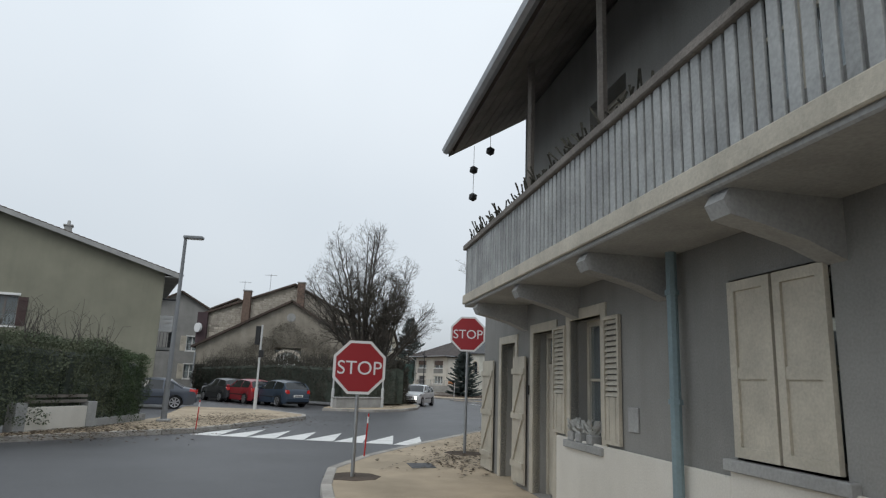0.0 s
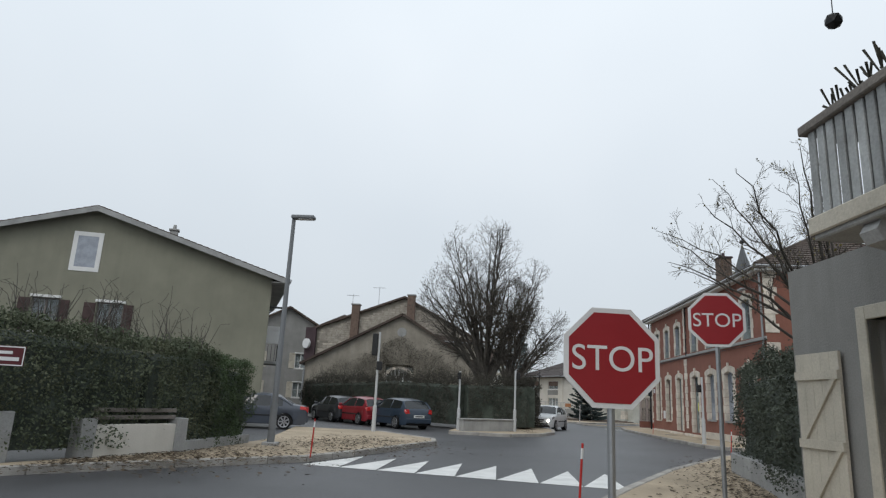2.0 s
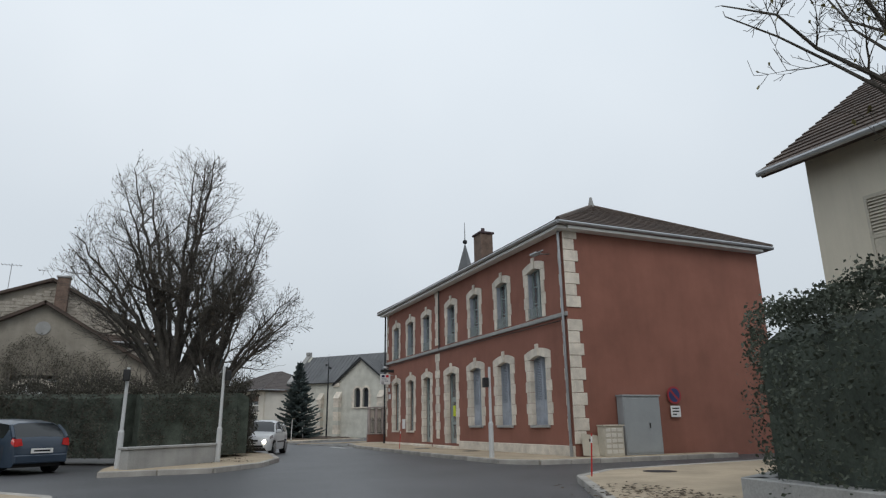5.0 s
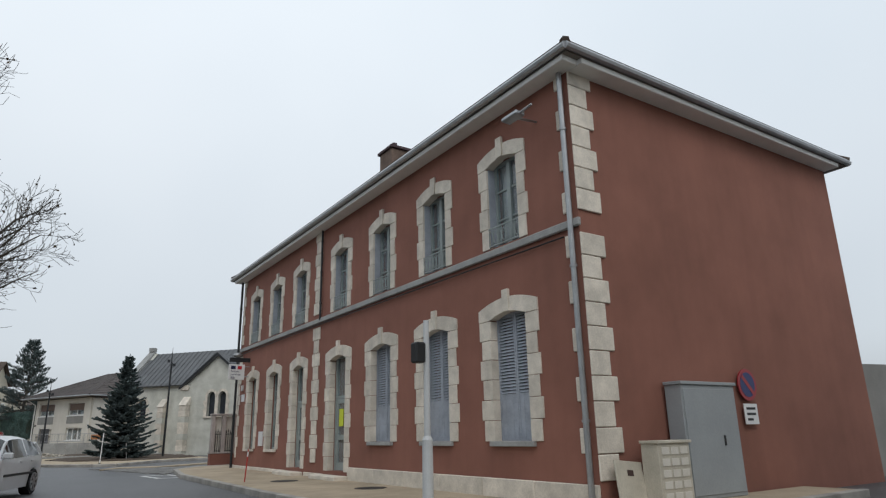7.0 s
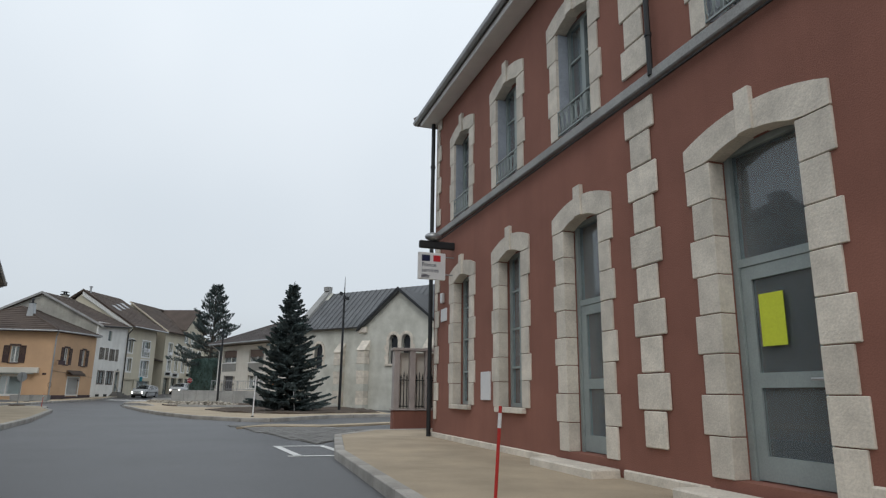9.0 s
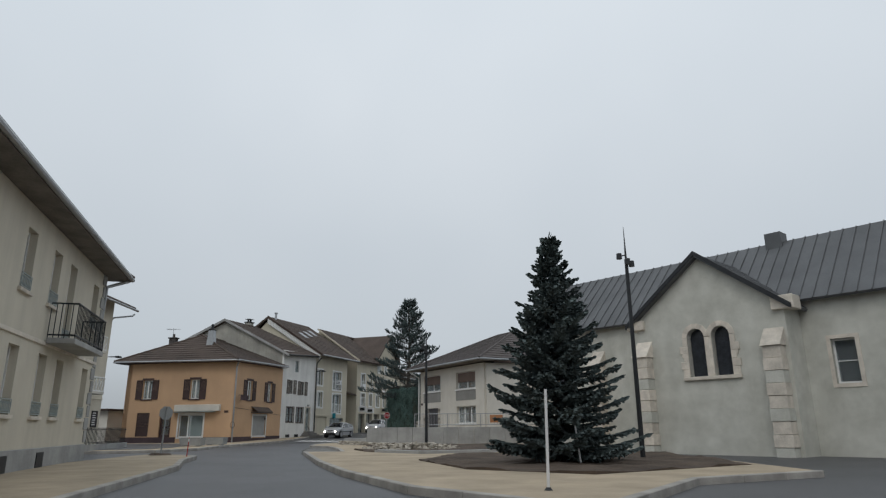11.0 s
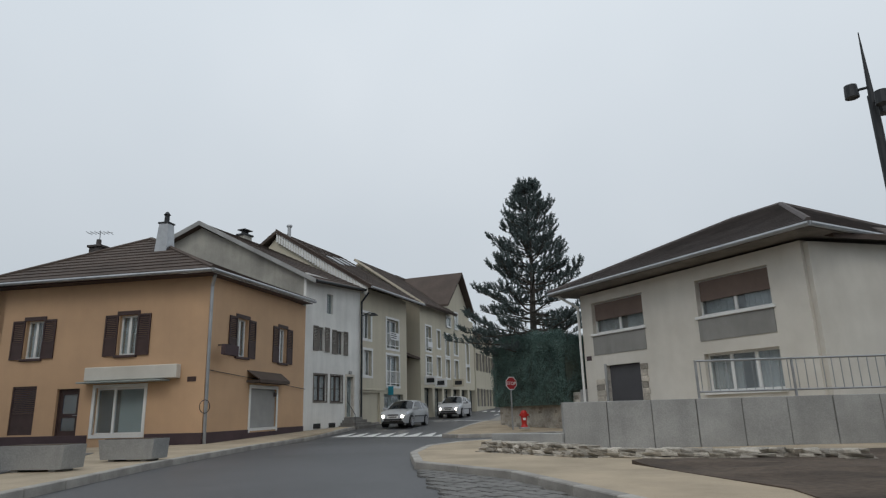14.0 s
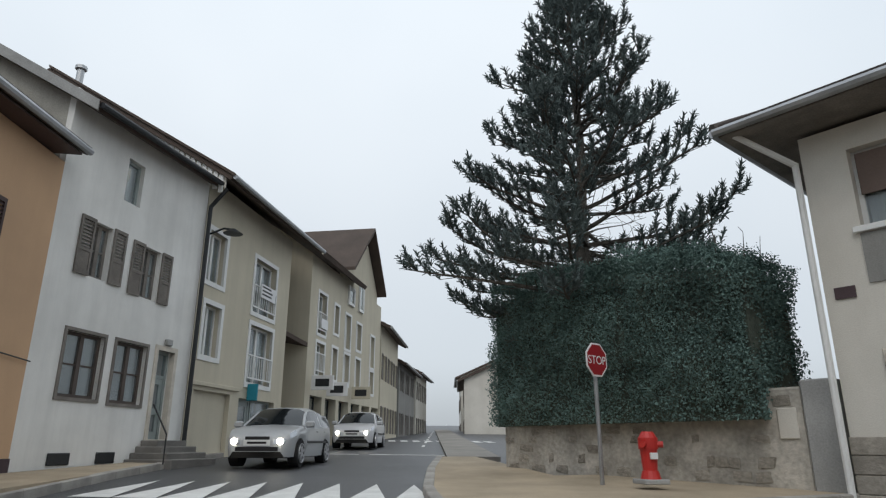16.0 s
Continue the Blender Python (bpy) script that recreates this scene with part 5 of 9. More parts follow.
    # roofs with standing seams
    def seamed(quad, name="roof"):
        ob = roof_plane(h, quad, 0.1, M_SLATE, name)
        a, b, c, d = (Vector(p) for p in quad)
        nrm = (b - a).cross(d - a).normalized()
        k = max(2, int((b - a).length / 0.42))
        bm = bmesh.new()
        for i in range(k + 1):
            p, q = a.lerp(b, i / k) + nrm * 0.02, d.lerp(c, i / k) + nrm * 0.02
            tube(bm, p, q, 0.022, n=4)
        part("standing_seams", bm, M_SLATE, ob)
    rz, ry = 7.75, 3.7
    seamed(((nl - 0.3, 0.85, 4.95), (nr, 0.85, 4.95), (nr, ry, rz), (nl - 0.3, ry, rz)))
    seamed(((nr, 6.55, 4.95), (nl - 0.3, 6.55, 4.95), (nl - 0.3, ry, rz), (nr, ry, rz)))
    part("gable", prism_bm([(nl, 1.2, 5.1), (nl, 6.2, 5.1), (nl, ry, 7.8)], (0.45, 0, 0)), M_CHURCH, h)
    bm = bmesh.new()
    for a, b in (((nl - 0.35, 0.9, 4.9), (nl - 0.35, ry, 7.75)), ((nl - 0.35, ry, 7.75), (nl - 0.35, 6.5, 4.9))):
        prism(bm, [a, b, (b[0], b[1], b[2] + 0.28), (a[0], a[1], a[2] + 0.28)], (0.55, 0, 0))
    box(bm, (nl - 0.3, ry - 0.2, 7.98), (nl + 0.15, ry + 0.2, 8.28))
    bmesh.ops.recalc_face_normals(bm, faces=bm.faces)
    part("gable_coping", bm, M_CONCRETE, h)
    sl = 2.05 / (W / 2)
    seamed(((-0.3, 3.6, 4.75 - 0.3 * sl + 0.12), (-0.3, -0.25, 4.75 - 0.3 * sl + 0.12), (W / 2, -0.25, 6.92), (W / 2, 3.6, 6.92)))
    seamed(((W + 0.3, -0.25, 4.75 - 0.3 * sl + 0.12), (W + 0.3, 3.6, 4.75 - 0.3 * sl + 0.12), (W / 2, 3.6, 6.92), (W / 2, -0.25, 6.92)))
    for x0, x1 in ((-0.32, W / 2), (W + 0.32, W / 2)):
        part("verge_board", prism_bm([(x0, -0.29, 4.75 - 0.3 * sl), (x1, -0.29, 6.85), (x1, -0.29, 7.02), (x0, -0.29, 4.75 - 0.3 * sl + 0.17)], (0, 0.06, 0)), M_DARKMETAL, h)
    part("chimney", ubox(3.8, 3.4, 6.8, 4.4, 4.0, 8.1, None, 0.01), M_SLATE, h)
    # tower
    t0, t1 = 9.9, 13.5
    part("tower", ubox(t0, 1.6, -0.2, t1, 5.2, 10.0), M_CHURCH, h)
    part("tower_cornice", ubox(t0 - 0.25, 1.35, 10.0, t1 + 0.25, 5.45, 10.4, None, 0.06), M_STONETRIM, h)
    for k in range(22):
        w = 0.5 if k % 2 else 0.35
        part("quoin_stone", ubox(t0 - 0.02, 1.57, 0.2 + k * 0.44, t0 + w, 1.6, 0.62 + k * 0.44, None, 0.01), M_STONETRIM, h)
    for uc in (11.15, 12.25):
        arch_window(h, pose(0, 1.59, 0), uc, 0.7, 7.0, 9.2, -0.03)
    for k in range(13):
        part("dentil", ubox(t0 + 0.05 + k * 0.28, 1.42, 9.75, t0 + 0.19 + k * 0.28, 1.6, 9.98), M_STONETRIM, h)
    bm = bmesh.new()
    tube(bm, (11.7, 1.5, 11.3), (11.7, 1.75, 11.45), 0.55, n=20)
    part("clock", bm, M_SIGNWHITE, h, "round pale clock face")
    bm = bmesh.new()
    c = Vector(((t0 + t1) / 2, 3.4, 0))
    q = [bm.verts.new((c.x + a * 1.9, c.y + b * 1.9, 10.4)) for a, b in ((-1, -1), (1, -1), (1, 1), (-1, 1))]
    m = [bm.verts.new((c.x + a * 0.95, c.y + b * 0.95, 12.6)) for a, b in ((-1, -1), (1, -1), (1, 1), (-1, 1))]
    ap = bm.verts.new((c.x, c.y, 17.3))
    for i in range(4):
        bm.faces.new((q[i], q[(i + 1) % 4], m[(i + 1) % 4], m[i]))
        bm.faces.new((m[i], m[(i + 1) % 4], ap))
    part("spire", bm, M_SLATE, h)
    bm = bmesh.new()
    tube(bm, (c.x, c.y, 17.2), (c.x, c.y, 19.3), 0.05, 0.02, 6)
    bmesh.ops.create_icosphere(bm, subdivisions=2, radius=0.22, matrix=pose(c.x, c.y, 17.4))
    part("spire_finial", bm, M_DARKMETAL, h)


church()


def offwhite_house():
    h = thing("offwhite_house", "off-white two-storey house with broad windows and brown roof", "house", along((6.27, 94.46), (10.06, 87.0)))
    L, D = 8.37, 9.0
    up = [(0.55, 3.33, 2.95, 4.4), (5.06, 3.3, 7.4, 4.35)]
    lo = [(1.08, 0.05, 2.6, 2.22), (5.08, 1.2, 7.4, 2.24)]
    shell(h, L, D, -0.2, 4.75, M_OFFWHITE, up + lo)
    for o in up:
        window(h, None, o, M_WHITEFRAME, 2, 0, 0.16, sill=M_WHITEFRAME)
        part("roller_blind", ubox(o[0] + 0.05, 0.11, o[3] - 0.62, o[2] - 0.05, 0.14, o[3] - 0.05, None, 0.004), mat("brown_roller_blind", (0.16, 0.115, 0.095), 0.7, 0.15), h, "half-lowered brown roller blind")
        part("window_panel", ubox(o[0] - 0.02, -0.02, 2.6, o[2] + 0.02, 0.0, o[1] - 0.09), M_GREYRENDER, h, "grey panel under the window")
    part("garage_door", ubox(1.08, 0.12, 0.05, 2.6, 0.17, 2.22, None, 0.01), mat("dark_grey_door", (0.075, 0.075, 0.082), 0.5, 0.08), h, "plain dark grey sheet garage door")
    part("door_jamb", ubox(0.98, -0.03, 0.0, 1.08, 0.12, 2.28), M_CONCRETE, h)
    for row in range(4):
        for a, b in ((-0.02, 0.5), (2.95, 4.4), (4.4, 5.9), (5.9, 7.3), (7.3, L)):
            n = max(1, round((b - a) / 0.5))
            for k in range(n):
                part("base_stone", ubox(a + (b - a) * k / n + 0.005, -0.025, -0.1 + row * 0.22, a + (b - a) * (k + 1) / n - 0.005, 0.0, 0.11 + row * 0.22, None, 0.008), M_RUBBLE, h)
    window(h, None, lo[1], M_WHITEFRAME, 3, 0, 0.16, sill=M_WHITEFRAME)
    for k in range(10):
        part("quoin_stone", ubox(0.52, -0.03, -0.1 + k * 0.19, 0.9 + 0.06 * (k % 2), 0.0, 0.08 + k * 0.19, None, 0.01), M_RUBBLE, h)
    for k in range(12):
        part("quoin_stone", ubox(2.63, -0.03, -0.1 + k * 0.19, 2.9 + 0.04 * (k % 2), 0.0, 0.08 + k * 0.19, None, 0.01), M_RUBBLE, h)
    hip_roof(h, L, D, 4.95, 0.8, 2.3, 3.2, mat("taupe_roof_tiles", (0.1, 0.085, 0.08), 0.8, 0.25, 0.8, 30, 0.4))
    bm = bmesh.new()
    pipe(bm, [(-0.6, -0.6, 4.85), (-0.05, -0.1, 4.35), (-0.05, -0.1, 0.0)], 0.045)
    part("downpipe", bm, M_WHITEFRAME, h)
    part("house_number", ubox(0.12, -0.02, 2.45, 0.36, 0.0, 2.6), M_PLINTH, h)
    # side wing
    g = thing("offwhite_wing", "pale rendered house wing beside the church", "house", along((10.2, 86.9), (15.5, 88.2)))
    wall(g, 0, 5.5, -0.2, 4.7, 0.3, [(3.6, 3.2, 4.3, 4.3)], M_OFFWHITE)
    window(g, None, (3.6, 3.2, 4.3, 4.3), M_WHITEFRAME, 1, 0, sill=M_WHITEFRAME)
    part("roof", prism_bm([(0.4, -0.4, 4.7), (5.6, -0.4, 4.7), (5.6, 1.4, 5.5), (0.4, 1.4, 5.5)], (0, 0, 0.14)), M_ROOF, g)


offwhite_house()


def orange_house():
    h = thing("orange_house", "ochre-orange rendered corner house with brown shutters", "house", along((-13.8, 93.9), (-6.19, 92.21)))
    L, D = 7.8, 8.0
    f_up = [(1.0, 2.95, 1.68, 4.22), (4.58, 2.92, 5.24, 4.22)]
    f_lo = [(0.78, 0.5, 1.72, 2.05), (2.5, 0.4, 3.36, 1.92), (3.95, 0.45, 5.72, 1.9)]
    wall(h, -0.3, L, -0.3, 5.35, 0.35, f_up + f_lo, M_ORANGE)
    wall(h, 0.35, D, -0.3, 5.35, 0.35, [], M_ORANGE, pose(-0.3, D, 0, 0, 0, -90))
    # same near-black floor, painted as shade inside the house
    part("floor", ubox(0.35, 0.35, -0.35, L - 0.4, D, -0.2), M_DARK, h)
    for o in f_up:
        w = window(h, None, o, M_WHITEFRAME, 2, 0, 0.12, shutters=M_SHUTTER, shut_w=0.48, sill=M_SHUTTER)
        part("window_head", ubox(o[0] - 0.1, -0.03, o[3], o[2] + 0.1, 0.0, o[3] + 0.14, None, 0.01), M_SHUTTER, w)
    part("closed_shutter", shutter_mesh(0.78, 1.72, 0.5, 2.05, None, 0.02), M_SHUTTER, h, "closed brown shutter")
    door(h, None, f_lo[1], M_SHUTTER, True, 0.12)
    o = f_lo[2]
    w = window(h, None, o, M_WHITEFRAME, 1, 0, 0.1, surround=0.1, curtain=False, label="shop window with grey curtain")
    part("shop_door_frame", ubox(o[0] + 0.62, 0.08, o[1], o[0] + 0.7, 0.15, o[3]), M_WHITEFRAME, w)
    part("blind", ubox(o[0] + 0.8, 0.2, o[1], o[2] - 0.05, 0.22, o[3]), M_GREYFRAME, w)
    bm = bmesh.new()
    box(bm, (3.65, -0.25, 2.12), (6.95, 0.0, 2.55), None, 0.02)
    a = part("awning_box", bm, M_OFFWHITE, h, "cream shop fascia box")
    part("awning_lip", ubox(3.55, -0.45, 2.04, 6.6, -0.02, 2.09, None, 0.01), M_GREYFRAME, a)
    # side toward the climbing street
    # that side stands at its own angle
    g = new("street_side")
    g.parent = h
    turned = h.matrix_world.inverted() @ along((-6.19, 92.21), (-4.55, 99.5))
    G = span((-6.19, 92.21), (-4.55, 99.5))
    w3, w4, gar = (1.78, 2.9, 2.55, 4.22), (5.0, 2.9, 5.66, 4.25), (2.95, 0.4, 4.95, 1.86)
    wall(g, 0.0, G, -0.3, 5.48, 0.3, [w3, w4, gar], M_ORANGE)
    for o in (w3, w4):
        w = window(g, None, o, M_WHITEFRAME, 2, 0, 0.12, shutters=M_SHUTTER, shut_w=0.5, sill=M_SHUTTER)
        part("window_head", ubox(o[0] - 0.1, -0.03, o[3], o[2] + 0.1, 0.0, o[3] + 0.14, None, 0.01), M_SHUTTER, w)
    m_roller = mat("grey_roller_shutter", (0.36, 0.36, 0.35), 0.6, 0.1, 2.0)
    d = part("roller_shutter", ubox(gar[0], 0.082, gar[1] + 0.1, gar[2], 0.1, gar[3]), m_roller, g, "grey roller shutter")
    for k in range(18):
        part("slat", ubox(gar[0] + 0.005, 0.05, gar[1] + 0.12 + k * 0.072, gar[2] - 0.005, 0.08, gar[1] + 0.185 + k * 0.072), m_roller, d)
    bm = bmesh.new()
    for a in ((gar[0] - 0.12, gar[1] - 0.05, gar[0], gar[3] + 0.12), (gar[2], gar[1] - 0.05, gar[2] + 0.12, gar[3] + 0.12), (gar[0], gar[3], gar[2], gar[3] + 0.12), (gar[0], gar[1], gar[2], gar[1] + 0.1)):
        box(bm, (a[0], -0.02, a[1]), (a[2], 0.1, a[3]))
    part("shutter_frame", bm, M_WHITEFRAME, d)
    bm = bmesh.new()
    prism(bm, [(gar[0] - 0.35, 0, 2.05), (gar[0] - 0.2, -0.45, 2.05), (gar[2] + 0.2, -0.45, 2.05), (gar[2] + 0.35, 0, 2.05)], (0, 0, 0.08))
    prism(bm, [(gar[0] - 0.2, -0.45, 2.13), (gar[2] + 0.2, -0.45, 2.13), (gar[2] + 0.35, 0, 2.45), (gar[0] - 0.35, 0, 2.45)], (0, 0, 0.03))
    bmesh.ops.recalc_face_normals(bm, faces=bm.faces)
    part("tiled_hood", bm, M_ROOF, g, "small tiled hood over the garage")
    part("sign_box", ubox(0.25, -0.5, 2.82, 1.1, -0.35, 3.15, None, 0.01), M_PLINTH, g)
    part("sign_bracket", ubox(0.65, -0.45, 3.15, 0.69, 0.0, 3.19), M_DARKMETAL, g)
    part("plinth", ubox(gar[0] - 0.12, -0.03, -0.3, gar[2] + 0.12, 0.0, 0.345, None, 0.006), M_PLINTH, g)
    for q, ln in ((h, L), (g, G)):
        part("plinth", ubox(-0.3 if q is h else 0.0, -0.03, -0.3, 3.8 if q is h else gar[0] - 0.12, 0.0, 0.45, None, 0.006), M_PLINTH, q, "dark painted plinth")
        part("plinth", ubox(5.85 if q is h else gar[2] + 0.12, -0.03, -0.3, ln, 0.0, 0.45, None, 0.006), M_PLINTH, q)
    bm = bmesh.new()
    pipe(bm, [(-0.25, -0.3, 5.3), (-0.02, -0.08, 5.0), (0.05, -0.08, 0.0)], 0.05)
    part("downpipe", bm, M_STEEL, g)
    bm = bmesh.new()
    pipe(bm, [(-0.1 + 0.28 * math.cos(k * math.pi / 8), -0.12, 1.22 + 0.2 * math.sin(k * math.pi / 8)) for k in range(17)], 0.012, 5)
    part("cable_loop", bm, M_BLACK, g)
    bm = bmesh.new()
    pipe(bm, [(0.0, -0.05, 2.35), (3.0, -0.05, 2.2), (G, -0.05, 1.95)], 0.012, 5)
    part("cable", bm, M_BLACK, g)
    part("number_sign", ubox(-0.6 + L, -0.02, 2.0, L - 0.3, 0.0, 2.15), M_SHUTTER, h)
    part("wall_board", ubox(1.0 + G / 2, -0.02, 1.6, 1.2 + G / 2, 0.0, 1.75), M_SHUTTER, g)
    for ob in list(g.children):
        ob.parent = h
        ob.matrix_local = turned
    bpy.data.objects.remove(g)
    # roof over both sides: drawn in the frame of the front
    inv = h.matrix_world.inverted()
    def loc(x, y, z):
        return inv @ Vector((x, y, z))
    A, B_, C = loc(-15.0, 93.6, 5.5), loc(-5.92, 91.55, 5.46), loc(-4.1, 99.3, 5.68)
    E_, F = loc(-9.85, 95.9, 7.65), loc(-13.4, 99.6, 5.5)
    K = loc(-9.3, 99.6, 7.65)
    tri_roof(h, (A, B_, E_), 0.12, M_ROOF)
    roof_plane(h, (B_, C, K, E_), 0.12, M_ROOF, rows=0.33)
    tri_roof(h, (F, A, E_), 0.12, M_ROOF)
    tri_roof(h, (K, F, E_), 0.12, M_ROOF)
    part("soffit", prism_bm([loc(-14.9, 93.7, 5.36), loc(-6.0, 91.65, 5.32), loc(-4.2, 99.2, 5.52), loc(-13.2, 99.5, 5.36)], (0, 0, 0.03)), M_SHUTTER, h)
    bm = bmesh.new()
    for p, q in ((A, B_), (B_, C)):
        tube(bm, p - Vector((0, 0, 0.05)), q - Vector((0, 0, 0.05)), 0.065)
    part("gutter", bm, M_STEEL, h)
    bm = bmesh.new()
    for p, q in ((A, E_), (B_, E_), (E_, K)):
        tube(bm, p, q, 0.09, n=6)
    part("ridge_tiles", bm, M_ROOF, h)
    p = loc(-8.7, 94.4, 0)
    bm = bmesh.new()
    vs = [[bm.verts.new((p.x + sx * w, p.y + sy * w, z)) for sx, sy in ((-1, -1), (1, -1), (1, 1), (-1, 1))] for z, w in ((6.3, 0.27), (7.78, 0.18))]
    for i in range(4):
        bm.faces.new((vs[0][i], vs[0][(i + 1) % 4], vs[1][(i + 1) % 4], vs[1][i]))
    bm.faces.new(vs[1])
    c = part("chimney", bm, M_STEEL, h, "grey sheet-metal clad tapering chimney")
    bm = bmesh.new()
    box(bm, (p.x - 0.21, p.y - 0.21, 7.78), (p.x + 0.21, p.y + 0.21, 7.83))
    tube(bm, (p.x, p.y, 7.83), (p.x, p.y, 8.12), 0.09)
    tube(bm, (p.x, p.y, 8.14), (p.x, p.y, 8.26), 0.13, 0.04)
    part("chimney_pot", bm, M_DARKMETAL, c)
    p = loc(-12.1, 96.3, 0)
    c = chimney(h, p.x, p.y, 6.0, 7.45, 0.5, 0.4, mat("sooty_brick", (0.085, 0.075, 0.07), 0.85, 0.3, 3.0, 40, 0.4))


orange_house()
aerial(-12.4, 96.9, 6.6, 1.75)


def white_house():
    h = thing("white_house", "narrow white rendered town house with grey shutters", "house", along((-4.55, 99.5), (-2.65, 103.6)))
    L, D = span((-4.55, 99.5), (-2.65, 103.6)), 9.0
    att, w1, w2 = (1.6, 5.38, 2.1, 6.3), (0.98, 3.64, 1.45, 4.7), (2.45, 3.58, 3.0, 4.66)
    g1, g2, dr = (0.72, 1.45, 1.68, 2.6), (2.02, 1.42, 2.95, 2.6), (3.32, 0.72, 3.9, 2.6)
    shell(h, L, D, -0.2, 7.0, M_WHITEWALL, [att, w1, w2, g1, g2, dr])
    window(h, None, att, M_GREYFRAME, 1, 0, 0.1, curtain=False)
    for o in (w1, w2):
        window(h, None, o, M_TIMBER, 2, 1, 0.1, shutters=M_TIMBER, shut_w=0.36, curtain=False)
    for o in (g1, g2):
        window(h, None, o, mat("dark_wood_frame", (0.09, 0.07, 0.06), 0.7, 0.2), 2, 1, 0.08, surround=0.06, surmat=M_TIMBER, curtain=False)
    door(h, None, dr, M_GREYFRAME, True, 0.15, top=0.45)
    m_step = mat("worn_step_stone", (0.2, 0.19, 0.175), 0.9, 0.25, 2.0, 50, 0.3)
    for k in range(4):
        part("step", ubox(2.7 + 0.15 * k, -1.05 + 0.22 * k, 0.1 - 0.01 * k, 4.3 - 0.04 * k, 0.004, 0.26 + 0.12 * (k + 1), None, 0.015), m_step, h)
    bm = bmesh.new()
    ring(bm, dr[0] - 0.1, dr[1] - 0.06, dr[2] + 0.1, dr[3] + 0.1, 0.1, -0.03, 0.1)
    part("door_surround", bm, M_STONETRIM, h)
    bm = bmesh.new()
    pipe(bm, [(2.5, -1.0, 0.85), (3.2, -0.15, 1.45)], 0.016, 6)
    pipe(bm, [(2.5, -1.0, 0.3), (2.5, -1.0, 0.85)], 0.014, 6)
    part("handrail", bm, M_DARKMETAL, h)
    for u in (0.75, 1.9):
        part("cellar_grille", ubox(u, -0.03, 0.32, u + 0.5, 0.0, 0.52, None, 0.01), M_DARKMETAL, h)
    part("lamp", ubox(3.5, -0.08, 2.72, 3.72, 0.0, 2.86, None, 0.02), M_CONCRETE, h)
    # roof: a lower slope behind its own pale gable, which shows above the orange house
    inv = h.matrix_world.inverted()

    def loc(x, y, z):
        return inv @ Vector((x, y, z))

    part("gable", prism_bm([loc(-4.6, 99.55, 4.6), loc(-14.2, 100.45, 4.6), loc(-14.2, 100.45, 6.9), loc(-9.5, 100.0, 9.3), loc(-4.6, 99.55, 6.85)], inv.to_3x3() @ Vector((0.03, 0.3, 0))), M_GABLE, h, "weathered grey-beige gable wall")
    e0, e1, p0, p1 = (-4.1, 99.3, 6.62), (-2.35, 103.45, 6.92), (-9.5, 99.7, 9.5), (-8.0, 103.6, 9.5)
    f0, f1 = (-14.7, 100.2, 6.75), (-13.0, 104.0, 6.75)
    roof_plane(h, (loc(*e0), loc(*e1), loc(*p1), loc(*p0)), 0.14, M_ROOF, rows=0.33)
    roof_plane(h, (loc(*f1), loc(*f0), loc(*p0), loc(*p1)), 0.14, M_ROOF, rows=0.33)
    for a, b in ((e0, p0), (p0, f0)):
        part("verge_board", prism_bm([loc(a[0], a[1] - 0.04, a[2] - 0.16), loc(b[0], b[1] - 0.04, b[2] - 0.16), loc(b[0], b[1] - 0.04, b[2] + 0.05), loc(a[0], a[1] - 0.04, a[2] + 0.05)], inv.to_3x3() @ Vector((0, 0.04, 0))), M_CONCRETE, h)
    bm = bmesh.new()
    tube(bm, loc(e0[0] + 0.05, e0[1], e0[2] - 0.04), loc(e1[0] + 0.05, e1[1], e1[2] - 0.04), 0.06)
    pipe(bm, [(L + 0.0, -0.5, 6.75), (L + 0.0, -0.1, 6.3), (L + 0.0, -0.1, 0.2)], 0.05)
    part("gutter", bm, M_DARKMETAL, h)
    # stout rendered chimney with a pot on the slope
    q = loc(-8.4, 103.0, 0)
    c = part("chimney", ubox(q.x - 0.28, q.y - 0.22, 8.3, q.x + 0.28, q.y + 0.22, 9.7, None, 0.01), M_GABLE, h)
    bm = bmesh.new()
    box(bm, (q.x - 0.34, q.y - 0.28, 9.7), (q.x + 0.34, q.y + 0.28, 9.78))
    for dx in (-0.15, 0.15):
        tube(bm, (q.x + dx, q.y, 9.78), (q.x + dx, q.y, 9.97), 0.09, 0.07, 10)
    box(bm, (q.x - 0.3, q.y - 0.24, 9.98), (q.x + 0.3, q.y + 0.24, 10.02))
    part("chimney_cap", bm, M_DARKMETAL, c)


white_house()


